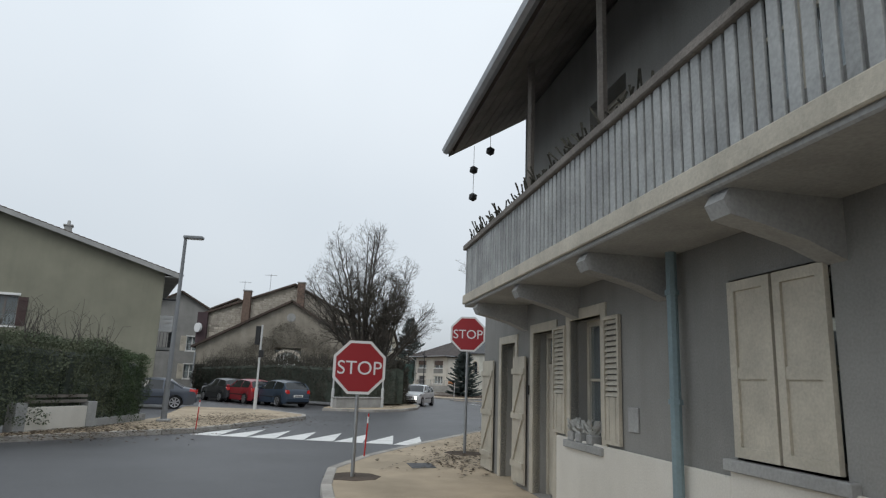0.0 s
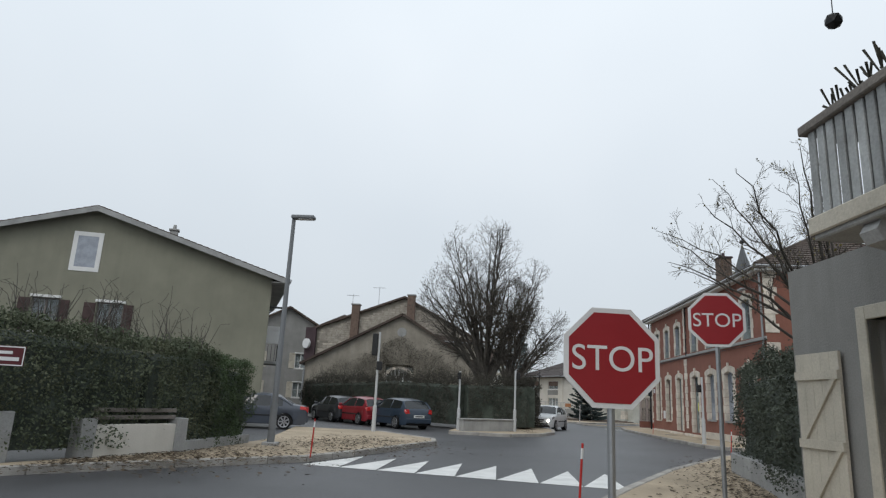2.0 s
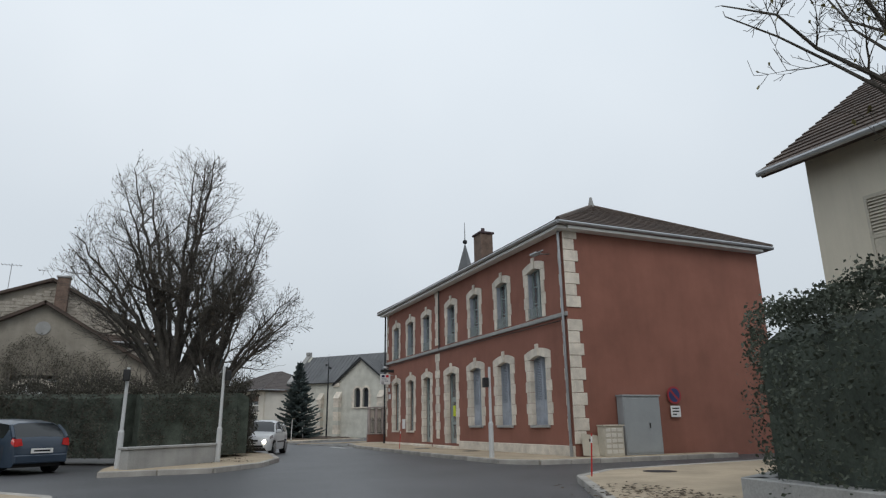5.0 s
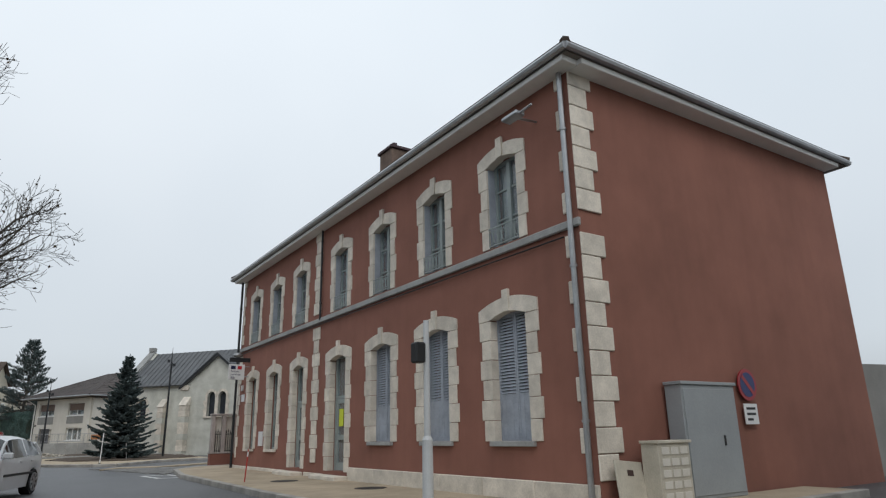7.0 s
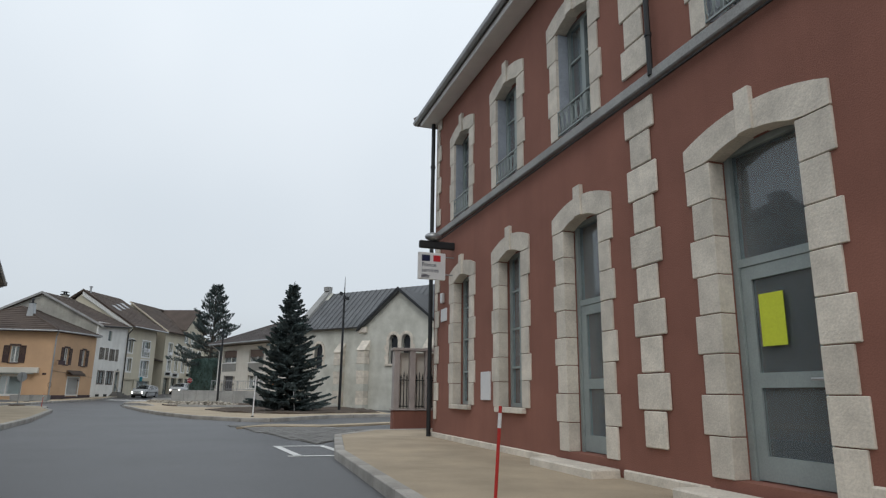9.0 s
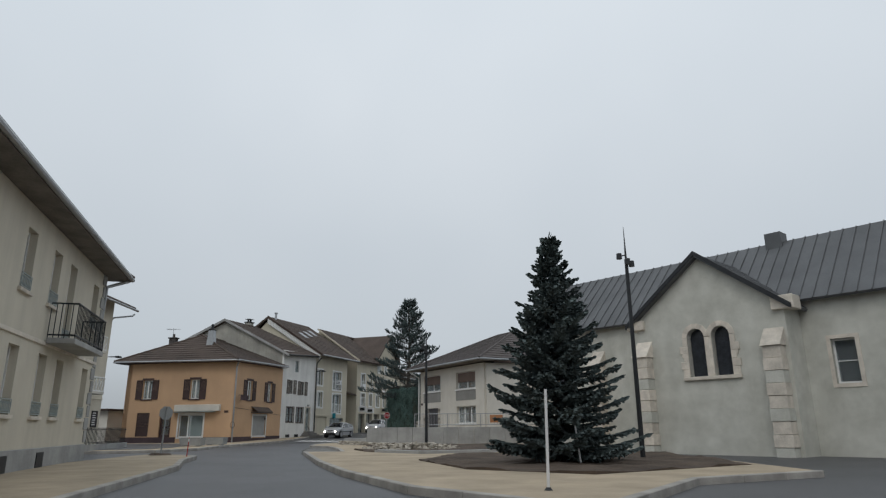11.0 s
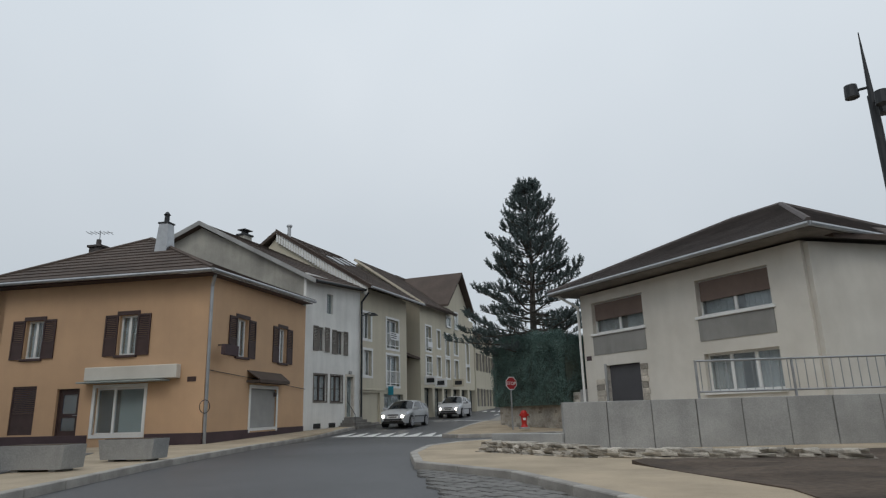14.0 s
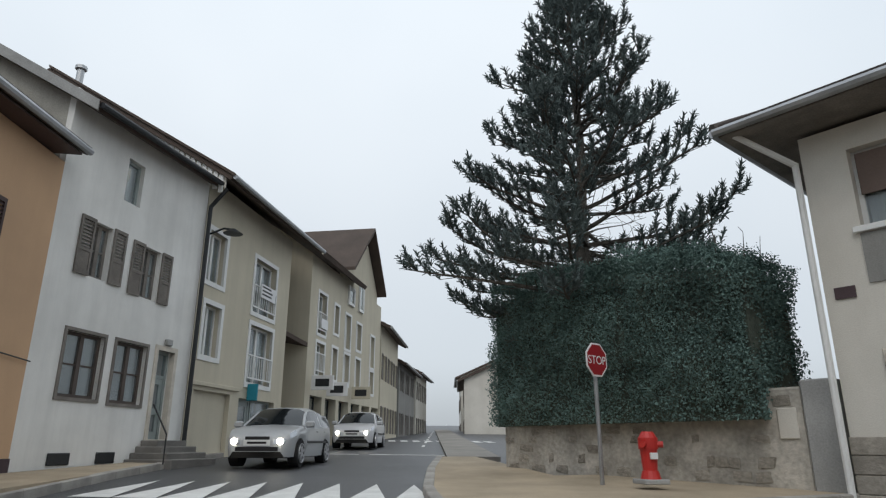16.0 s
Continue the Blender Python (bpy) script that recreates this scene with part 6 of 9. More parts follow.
def yellow_house():
    h = thing("yellow_house", "pale yellow rendered town house with french balconies", "house", along((-2.65, 103.7), (-0.55, 108.7)))
    L, D = span((-2.65, 103.7), (-0.55, 108.7)), 8.5
    sw, bw = [(0.25, 4.55, 1.12, 5.85), (0.38, 2.72, 1.2, 3.98)], [(2.9, 4.28, 4.35, 5.85), (2.9, 2.28, 4.4, 3.9)]
    gar, dr = (0.3, 0.0, 2.1, 1.9), (2.6, 0.1, 4.9, 1.85)
    shell(h, L, D, -0.2, 7.15, M_YELLOW, sw + bw + [gar, dr])
    for o in sw:
        window(h, None, o, M_WHITEFRAME, 2, 0, 0.16, surround=0.12)
    for o in bw:
        window(h, None, o, M_WHITEFRAME, 2, 0, 0.16, surround=0.12, rail=True)
    part("garage_door", ubox(gar[0], 0.12, gar[1], gar[2], 0.17, gar[3]), M_YELLOW, h)
    door(h, None, (dr[0], dr[1], 3.6, dr[3]), M_GREYFRAME, True)
    window(h, None, (3.65, 0.2, 4.9, dr[3]), M_GREYFRAME, 1, 0)
    part("ledge", ubox(-0.05, -0.06, 2.0, 2.5, 0.0, 2.1, None, 0.01), M_YELLOW, h)
    part("to_let_board", ubox(3.2, -0.1, 4.75, 4.2, -0.08, 5.15), M_SIGNWHITE, h, "white board with dark bars on the balcony")
    bm = bmesh.new()
    bars_of_text(bm, 3.27, 5.05, 0.85, 3, 0.05, 0.11, -0.1, seed=3)
    part("board_bars", bm, M_BLACK, h)
    part("blue_sign", ubox(3.0, -0.32, 1.8, 3.06, -0.02, 2.25, None, 0.01), mat("turquoise_sign", (0.02, 0.24, 0.32), 0.5, 0.08), h, "turquoise projecting shop sign")
    zr, yr = 10.7, 5.1
    sl = (zr - 7.05) / (yr + 0.75)
    roof_plane(h, ((-0.25, -0.75, 7.05), (L + 0.9, -0.75, 7.05), (L + 0.9, yr, zr), (-0.25, yr, zr)), 0.14, M_ROOF, rows=0.33)
    roof_plane(h, ((L + 0.9, 2 * yr, 7.4), (-0.25, 2 * yr, 7.4), (-0.25, yr, zr), (L + 0.9, yr, zr)), 0.14, M_ROOF, rows=0.33)
    bm = bmesh.new()
    tube(bm, (-0.25, -0.8, 7.0), (L + 0.9, -0.8, 7.0), 0.065)
    part("gutter", bm, M_STEEL, h)
    for x in (0.0, L - 0.3):
        part("gable", prism_bm([(x, 0, 7.1), (x, D, 7.1), (x, yr, zr - 0.2)], (0.3, 0, 0)), M_YELLOW, h)
    for k in range(34):
        y = -0.45 + k * 0.165
        z = 7.05 + sl * (y + 0.75)
        part("gable_slat", ubox(-0.2, y, z - 0.6, -0.165, y + 0.12, z - 0.06, None, 0.006), M_WHITEFRAME, h)
    part("gable_backing", prism_bm([(-0.16, -0.5, 6.75), (-0.16, yr, zr - 0.65), (-0.16, yr, zr - 0.13), (-0.16, -0.5, 7.1)], (0.05, 0, 0)), M_OFFWHITE, h)
    part("verge_tiles", prism_bm([(-0.3, -0.78, 7.02), (-0.3, yr, zr), (-0.3, yr, zr + 0.07), (-0.3, -0.78, 7.1)], (0.12, 0, 0)), M_ROOF, h)
    bm = bmesh.new()
    tube(bm, (0.4, 4.7, 10.2), (0.4, 4.7, 11.0), 0.1)
    tube(bm, (0.4, 4.7, 11.0), (0.4, 4.7, 11.1), 0.16)
    part("flue", bm, M_STEEL, h)
    for k in range(3):
        u, y = 1.2 + k * 1.5, 2.0 + k * 0.5
        z = 7.05 + sl * (y + 0.75) + 0.03
        part("roof_window", prism_bm([(u, y, z), (u + 0.6, y, z), (u + 0.6, y + 0.8, z + 0.8 * sl), (u, y + 0.8, z + 0.8 * sl)], (0, 0, 0.05)), M_STEEL, h)
    # street lantern on the corner
    bm = bmesh.new()
    pipe(bm, [(0.0, -0.05, 5.6), (0.0, -0.5, 5.75), (0.0, -0.75, 5.7)], 0.025, 6)
    tube(bm, (0, -0.75, 5.72), (0, -0.75, 5.6), 0.06, 0.24, 12)
    part("street_lantern", bm, M_DARKMETAL, h)


yellow_house()


def shop_house():
    h = thing("shop_house", "pale yellow three-storey house with shops on the ground floor", "house", along((0.2, 110.5), (4.0, 119.5)))
    L, D = span((0.2, 110.5), (4.0, 119.5)), 9.0
    hi = [(0.85, 4.55, 1.7, 6.05), (2.68, 4.85, 3.2, 5.95), (4.1, 4.45, 4.8, 5.85), (5.7, 4.62, 6.4, 5.75), (8.0, 4.1, 8.65, 5.55)]
    lo = [(0.85, 3.05, 1.7, 4.2), (2.6, 3.05, 3.2, 4.25), (4.1, 3.0, 4.8, 4.2), (5.7, 3.0, 6.4, 4.2), (8.0, 2.9, 8.65, 3.9)]
    sh = [(0.5 + k * 1.6, 0.3, 1.75 + k * 1.6, 2.3) for k in range(6)]
    shell(h, L, D, -0.2, 7.3, M_YELLOW, hi + lo + sh)
    for i, o in enumerate(hi + lo):
        window(h, None, o, M_WHITEFRAME, 2, 0, 0.16, surround=0.11, rail=i in (0, 5))
    for o in sh:
        window(h, None, o, M_DARKMETAL, 1, 0, 0.3, curtain=False)
    roof_plane(h, ((-0.6, -0.6, 7.2), (5.0, -0.6, 7.2), (5.0, 4.2, 10.5), (-0.6, 4.2, 10.5)), 0.14, M_ROOF, rows=0.33)
    part("ridge_roof", prism_bm([(5.0, 4.0, 10.3), (9.0, 4.0, 10.3), (9.0, 4.6, 10.3), (5.0, 4.6, 10.3)], (0, 0, 0.15)), M_ROOF, h)
    gab = [(3.9, 0, 7.3), (8.9, 0, 7.3), (8.9, 0, 7.7), (6.6, 0, 10.15), (3.9, 0, 7.8)]
    part("gable", prism_bm(gab, (0, 0.3, 0)), M_YELLOW, h)
    for o in ((4.3, 6.4, 5.0, 7.05), (5.85, 6.4, 6.4, 7.5)):
        window(h, pose(0, -0.06, 0), o, M_WHITEFRAME, 1, 0, 0.0, surround=0.08, curtain=False)
    for (a, za), (b, zb) in (((3.7, 7.65), (6.6, 10.32)), ((6.6, 10.32), (9.0, 7.65))):
        part("roof", prism_bm([(a, -0.45, za), (b, -0.45, zb), (b, -0.45, zb + 0.15), (a, -0.45, za + 0.15)], (0, 6.0, 0)), M_ROOF, h)
    part("side_gable", prism_bm([(0, 0, 7.3), (0, D, 7.3), (0, 4.2, 10.4)], (0.3, 0, 0)), M_YELLOW, h)
    part("verge_board", prism_bm([(-0.62, -0.6, 7.05), (-0.62, 4.2, 10.35), (-0.62, 4.2, 10.52), (-0.62, -0.6, 7.22)], (0.04, 0, 0)), M_YELLOW, h)
    # lean-to over the passage before the house
    part("passage_roof", prism_bm([(-1.9, 0.6, 4.3), (0.0, 0.0, 3.9), (0.0, 3.5, 4.6), (-1.9, 3.5, 5.0)], (0, 0, 0.15)), M_ROOF, h)
    for i, (u, zz, c, w) in enumerate(((0.3, 2.45, M_SIGNWHITE, 0.75), (1.9, 2.35, M_SIGNWHITE, 0.55), (5.0, 2.45, M_YELLOW, 0.5))):
        s = part("shop_sign", ubox(u, -0.9, zz, u + 0.08, -0.1, zz + 0.5, None, 0.01), c, h, "projecting shop sign with a dark mark")
        part("sign_mark", ubox(u - 0.006, -0.75, zz + 0.12, u, -0.25, zz + 0.38), M_DARKMETAL, s)
    part("to_let_board", ubox(1.0, -0.1, 4.75, 1.7, -0.08, 5.1), M_SIGNWHITE, h, "white board with dark bars on the balcony")


shop_house()


def far_house(p, q, D, z1, m, label, rise=2.0, base=0.3, wins=3):
    h = thing("far_house", label, "house", along(p, q))
    L = span(p, q)
    os_ = []
    for k in range(wins):
        c = L * (k + 0.5) / wins
        for z in (base + 0.9, base + 3.5):
            if z + 1.2 < z1:
                os_.append((c - 0.4, z, c + 0.4, z + 1.25))
    shell(h, L, D, -0.5, z1, m, os_)
    for o in os_:
        window(h, None, o, M_WHITEFRAME, 2, 0, shutters=M_TIMBER, curtain=False)
    gable_roof(h, L, D, z1, 0.5, rise, along_x=True, wallm=m, gover=0.3)
    return h


far_house((4.1, 119.8), (6.0, 126.0), 8.0, 6.6, M_YELLOW, "pale house beyond the shops")
far_house((6.2, 126.6), (8.6, 134.0), 8.0, 5.6, M_GREYRENDER, "grey terraced house far up the street")
far_house((8.8, 134.4), (11.0, 141.0), 8.0, 5.9, M_OFFWHITE, "pale terraced house far up the street")
far_house((15.6, 146.0), (12.9, 136.0), 9.0, 5.6, M_OFFWHITE, "white house with balcony far up the street", wins=4)
far_house((18.4, 158.0), (15.9, 148.0), 9.0, 7.0, M_OFFWHITE, "pale house far up the street", wins=4)


far_house((-33.5, 103.0), (-26.4, 105.2), 8.0, 5.9, M_GREYRENDER, "grey house with deep eaves behind the hairdresser")


def beige_house():
    h = thing("beige_house", "beige rendered house with stone quoins and tall shutters", "house", along((-0.45, 54.74), (-3.71, 68.21)))
    L, D = 13.86, 6.5
    us = [0.8, 2.2, 3.7, 6.7, 8.6, 10.0, 12.5]
    up = [(u, 3.1 if u == 10.0 else 3.8, u + 0.62, 5.1) for u in us]
    lo = [(u, 1.25, u + 0.62, 2.65) for u in us]
    shell(h, L, D, -0.2, 5.6, M_CREAM, up + lo)
    for o in up + lo:
        w = window(h, None, o, M_WHITEFRAME, 2, 1, 0.16, sill=M_STONETRIM)
        iron_rail(w, o[0], o[2], o[1] + 0.03, o[1] + 0.3, -0.03)
    part("plinth", ubox(0, -0.04, -0.2, L, 0.0, 0.55, None, 0.01), M_CONCRETE, h, "grey stone plinth")
    for k in range(4):
        part("cellar_grille", ubox(2.2 + k * 2.4, -0.06, 0.1, 2.7 + k * 2.4, -0.04, 0.45), M_DARKMETAL, h)
    part("string_course", ubox(0, -0.04, 2.84, L, 0.0, 2.93, None, 0.01), M_STONETRIM, h)
    for k in range(14):
        w = 0.42 if k % 2 else 0.28
        part("quoin_stone", ubox(L - w, -0.03, 0.6 + k * 0.36, L, 0.0, 0.93 + k * 0.36, None, 0.012), M_CONCRETE, h)
        part("quoin_stone", ubox(L, 0.0, 0.6 + k * 0.36, L + 0.03, 0.7 - w, 0.93 + k * 0.36, None, 0.012), M_CONCRETE, h)
    part("balcony", ubox(8.8, -0.65, 2.9, 11.7, -0.04, 3.03, None, 0.01), M_CONCRETE, h)
    bm = bmesh.new()
    for k in range(24):
        c = 8.83 + k * 0.12
        tube(bm, (c, -0.62, 3.03), (c, -0.62, 3.85), 0.011, n=5)
    for k in range(6):
        c = -0.62 + k * 0.115
        tube(bm, (11.67, c, 3.03), (11.67, c, 3.85), 0.011, n=5)
        tube(bm, (8.83, c, 3.03), (8.83, c, 3.85), 0.011, n=5)
    for z in (3.1, 3.85):
        pipe(bm, [(8.83, -0.04, z), (8.83, -0.62, z), (11.67, -0.62, z), (11.67, -0.04, z)], 0.018, 6)
    part("balcony_rail", bm, M_DARKMETAL, h)
    hip_roof(h, L, D, 5.74, 0.64, 2.2, 3.2)
    bm = bmesh.new()
    pipe(bm, [(L + 0.55, -0.55, 5.62), (L + 0.3, -0.25, 5.45), (L + 0.06, -0.02, 5.3), (L + 0.06, 0.1, 0.2)], 0.05)
    part("downpipe", bm, M_STEEL, h)


beige_house()


def salon_house():
    h = thing("salon_house", "beige three-storey house with white balconies and a hairdresser below", "house", along((-11.3, 76.0), (-11.3, 84.85)))
    L, D = 8.85, 9.0
    o_up, o_w, o_s = (5.5, 5.0, 6.2, 6.75), (3.98, 3.52, 4.85, 4.4), (5.2, 3.3, 6.2, 4.45)
    shop, wd, st = (5.2, 0.35, 7.15, 2.15), (3.75, 0.35, 4.3, 2.02), (1.85, 2.75, 2.85, 4.3)
    su = (1.85, 5.05, 2.75, 6.25)
    shell(h, L, D, -0.2, 8.04, M_CREAM, [o_up, o_w, o_s, shop, wd, st, su])
    door(h, None, o_up, M_WHITEFRAME, True, 0.15)
    window(h, None, o_w, M_WHITEFRAME, 2, 0)
    part("closed_shutter", ubox(o_s[0], 0.05, o_s[1], o_s[2], 0.09, o_s[3]), M_CREAMWOOD, h)
    window(h, None, st, M_WHITEFRAME, 2, 1)
    w = window(h, None, su, M_WHITEFRAME, 2, 0, 0.1, surround=0.09, curtain=False)
    iron_rail(w, su[0], su[2], su[1] + 0.03, su[1] + 0.4, -0.04)
    door(h, None, wd, M_WHITEFRAME, True, 0.12, top=0.3)
    blue = mat("dark_blue_shopfront", (0.025, 0.07, 0.11), 0.5, 0.12)
    w = window(h, None, shop, blue, 2, 0, 0.12, surround=0.06, surmat=blue, curtain=False, label="blue-framed shop window")
    bm = bmesh.new()
    bars_of_text(bm, 5.4, 1.8, 0.6, 5, 0.06, 0.16, 0.11, seed=9)
    part("window_notes", bm, M_SIGNWHITE, w)
    s = part("fascia", ubox(4.85, -0.06, 2.2, 7.55, 0.0, 2.52, None, 0.008), M_BLACK, h, "black shop fascia with white lettering")
    words("lettering", "SALON", 0.3, pose(4.95, -0.062, 2.25) @ FACE, M_SIGNWHITE, s)
    bm = bmesh.new()
    box(bm, (6.35, -0.066, 2.24), (7.4, -0.06, 2.34))
    part("name_bar", bm, M_SIGNWHITE, s)
    s = part("price_board", ubox(7.9, -0.04, 1.1, 8.55, 0.0, 1.95, None, 0.008), M_BLACK, h, "black board with pale bars of text")
    bm = bmesh.new()
    bars_of_text(bm, 7.97, 1.8, 0.5, 6, 0.05, 0.12, -0.04, seed=4)
    part("text_bars", bm, M_SIGNWHITE, s)
    for z, a, b in ((4.88, 5.2, 7.1), (2.75, 4.95, 7.4)):
        c = part("balcony", ubox(a, -0.75, z, b, 0.0, z + 0.14, None, 0.02), M_OFFWHITE, h, "white balcony with a branching pattern")
        bm = bmesh.new()
        r = random.Random(int(z * 10))
        for zz in (z + 0.16, z + 0.85):
            pipe(bm, [(a + 0.03, 0, zz), (a + 0.03, -0.72, zz), (b - 0.03, -0.72, zz), (b - 0.03, 0, zz)], 0.03, 6)
        n = int((b - a) / 0.3)
        for k in range(n + 1):
            x = a + 0.03 + (b - a - 0.06) * k / n
            tube(bm, (x, -0.72, z + 0.14), (x + r.uniform(-0.12, 0.12) if 0 < k < n else x, -0.72, z + 0.85), 0.025, n=5)
            if k < n:
                tube(bm, (x, -0.72, z + r.uniform(0.2, 0.4)), (x + (b - a) / n, -0.72, z + r.uniform(0.5, 0.8)), 0.022, n=5)
        for x in (a + 0.03, b - 0.03):
            for k in range(1, 4):
                tube(bm, (x, -0.18 * k, z + 0.14), (x, -0.18 * k + 0.08, z + 0.85), 0.022, n=5)
        part("balcony_rail", bm, M_WHITEFRAME, c)
    part("string_course", ubox(3.4, -0.05, 2.54, L, 0.0, 2.62, None, 0.01), M_CREAM, h)
    # exposed stone strip near the joint with the next house
    rubble_stones(h, None, 0.1, 3.5, 0.0, lambda u: 7.5, 0.21, 8, M_RUBBLE, [(1.75, 2.65, 2.95, 4.4), (1.75, 4.95, 2.85, 6.35)])
    part("roof", prism_bm([(-0.5, -0.95, 7.65), (L + 0.65, -0.95, 7.65), (L + 0.65, 4.5, 10.05), (-0.5, 4.5, 10.05)], (0, 0, 0.16)), M_ROOF, h)
    part("roof", prism_bm([(-0.5, D + 0.9, 7.65), (L + 0.8, D + 0.9, 7.65), (L + 0.8, 4.5, 10.05), (-0.5, 4.5, 10.05)], (0, 0, 0.16)), M_ROOF, h)
    for x in (0, L - 0.3):
        part("gable", prism_bm([(x, 0, 8.04), (x, D, 8.04), (x, 4.5, 9.96)], (0.3, 0, 0)), M_CREAM, h)
    bm = bmesh.new()
    tube(bm, (-0.5, -1.0, 7.65), (L + 0.85, -1.0, 7.64), 0.07)
    pipe(bm, [(L + 0.6, -0.95, 7.42), (L + 0.55, -0.85, 7.3), (L + 0.06, -0.04, 7.12), (L + 0.06, 0.1, 7.0), (L + 0.06, 0.1, 0.2)], 0.045)
    part("gutter", bm, M_STEEL, h)
    bm = bmesh.new()
    pipe(bm, [(L, -0.05, 4.9), (L + 0.5, -0.3, 4.95)], 0.03, 6)
    box(bm, (L + 0.4, -0.45, 4.9), (L + 0.75, -0.2, 5.0), None, 0.02)
    part("wall_lamp", bm, M_DARKMETAL, h)


salon_house()


# ---- plants ----
def mesh_from(name, verts, faces, material, smooth=False):
    me = bpy.data.meshes.new(name)
    me.from_pydata(verts, [], faces)
    me.materials.append(material)
    if smooth:
        me.polygons.foreach_set("use_smooth", [True] * len(me.polygons))
    return me


class Twigs:
    """Collects tapered branch pieces for one mesh."""

    def __init__(self):
        self.v, self.f = [], []

    def seg(self, p, q, r0, r1, n):
        d = (q - p).normalized()
        u = d.orthogonal().normalized()
        w = d.cross(u)
        b = len(self.v)
        for c, r in ((p, r0), (q, r1)):
            for i in range(n):
                a = 2 * math.pi * i / n
                self.v.append(c + u * (math.cos(a) * r) + w * (math.sin(a) * r))
        for i in range(n):
            self.f.append((b + i, b + (i + 1) % n, b + n + (i + 1) % n, b + n + i))

    def limb(self, p, d, length, r, level, rnd, up=0.12, tips=None, inside=None, most=5, bend=0.14):
        """A limb that bends on its way and sends out smaller ones, as long as it stays inside the crown."""
        steps = max(2, int(length / (0.5 if level < 2 else 0.3)))
        n = 7 if level == 0 else 5 if level < 2 else 3
        q = p.copy()
        for k in range(steps):
            t = (k + 1) / steps
            bd = bend * (0.5 if level < 2 else 1.0)
            d = (d + Vector((rnd.gauss(0, bd), rnd.gauss(0, bd), rnd.gauss(0, bd) + up * 0.5 * (1 - abs(d.z))))).normalized()
            e = q + d * (length / steps)
            if inside is not None and not inside(e):
                break
            r0, r1 = max(0.0045, r * (1 - 0.72 * k / steps)), max(0.0045, r * (1 - 0.72 * t))
            self.seg(q, e, r0, r1, n)
            q = e
            if level < most and t > 0.12:
                for _ in range(2 if level < 3 else 1):
                    if rnd.random() < (0.72 if level < 4 else 0.62):
                        ax = d.orthogonal().normalized()
                        ax.rotate(Matrix.Rotation(rnd.uniform(0, 2 * math.pi), 3, d))
                        nd = (d * rnd.uniform(0.6, 0.95) + ax * rnd.uniform(0.55, 1.0)).normalized()
                        self.limb(q.copy(), nd, length * rnd.uniform(0.3, 0.5) * (1.15 - 0.5 * t), r1 * rnd.uniform(0.4, 0.58), level + 1, rnd, up, tips, inside, most, bend)
        if tips is not None and level >= 3:
            tips.append((q, d))


def leaf_mesh(name, spots, size, material, rnd, droop=0.0):
    """Small bent leaves at the given spots."""
    v, f = [], []
    for p, nrm in spots:
        u = Vector((rnd.gauss(0, 1), rnd.gauss(0, 1), rnd.gauss(0, 1) - droop)).normalized()
        w = u.cross(Vector((rnd.gauss(0, 1), rnd.gauss(0, 1), rnd.gauss(0, 1)))).normalized()
        s = size * rnd.uniform(0.6, 1.3)
        b = len(v)
        v += [p - u * s * 0.5, p + w * s * 0.32 + nrm * s * 0.1, p + u * s * 0.55, p - w * s * 0.32 + nrm * s * 0.1]
        f += [(b, b + 1, b + 2, b + 3)]
    return mesh_from(name, v, f, material)


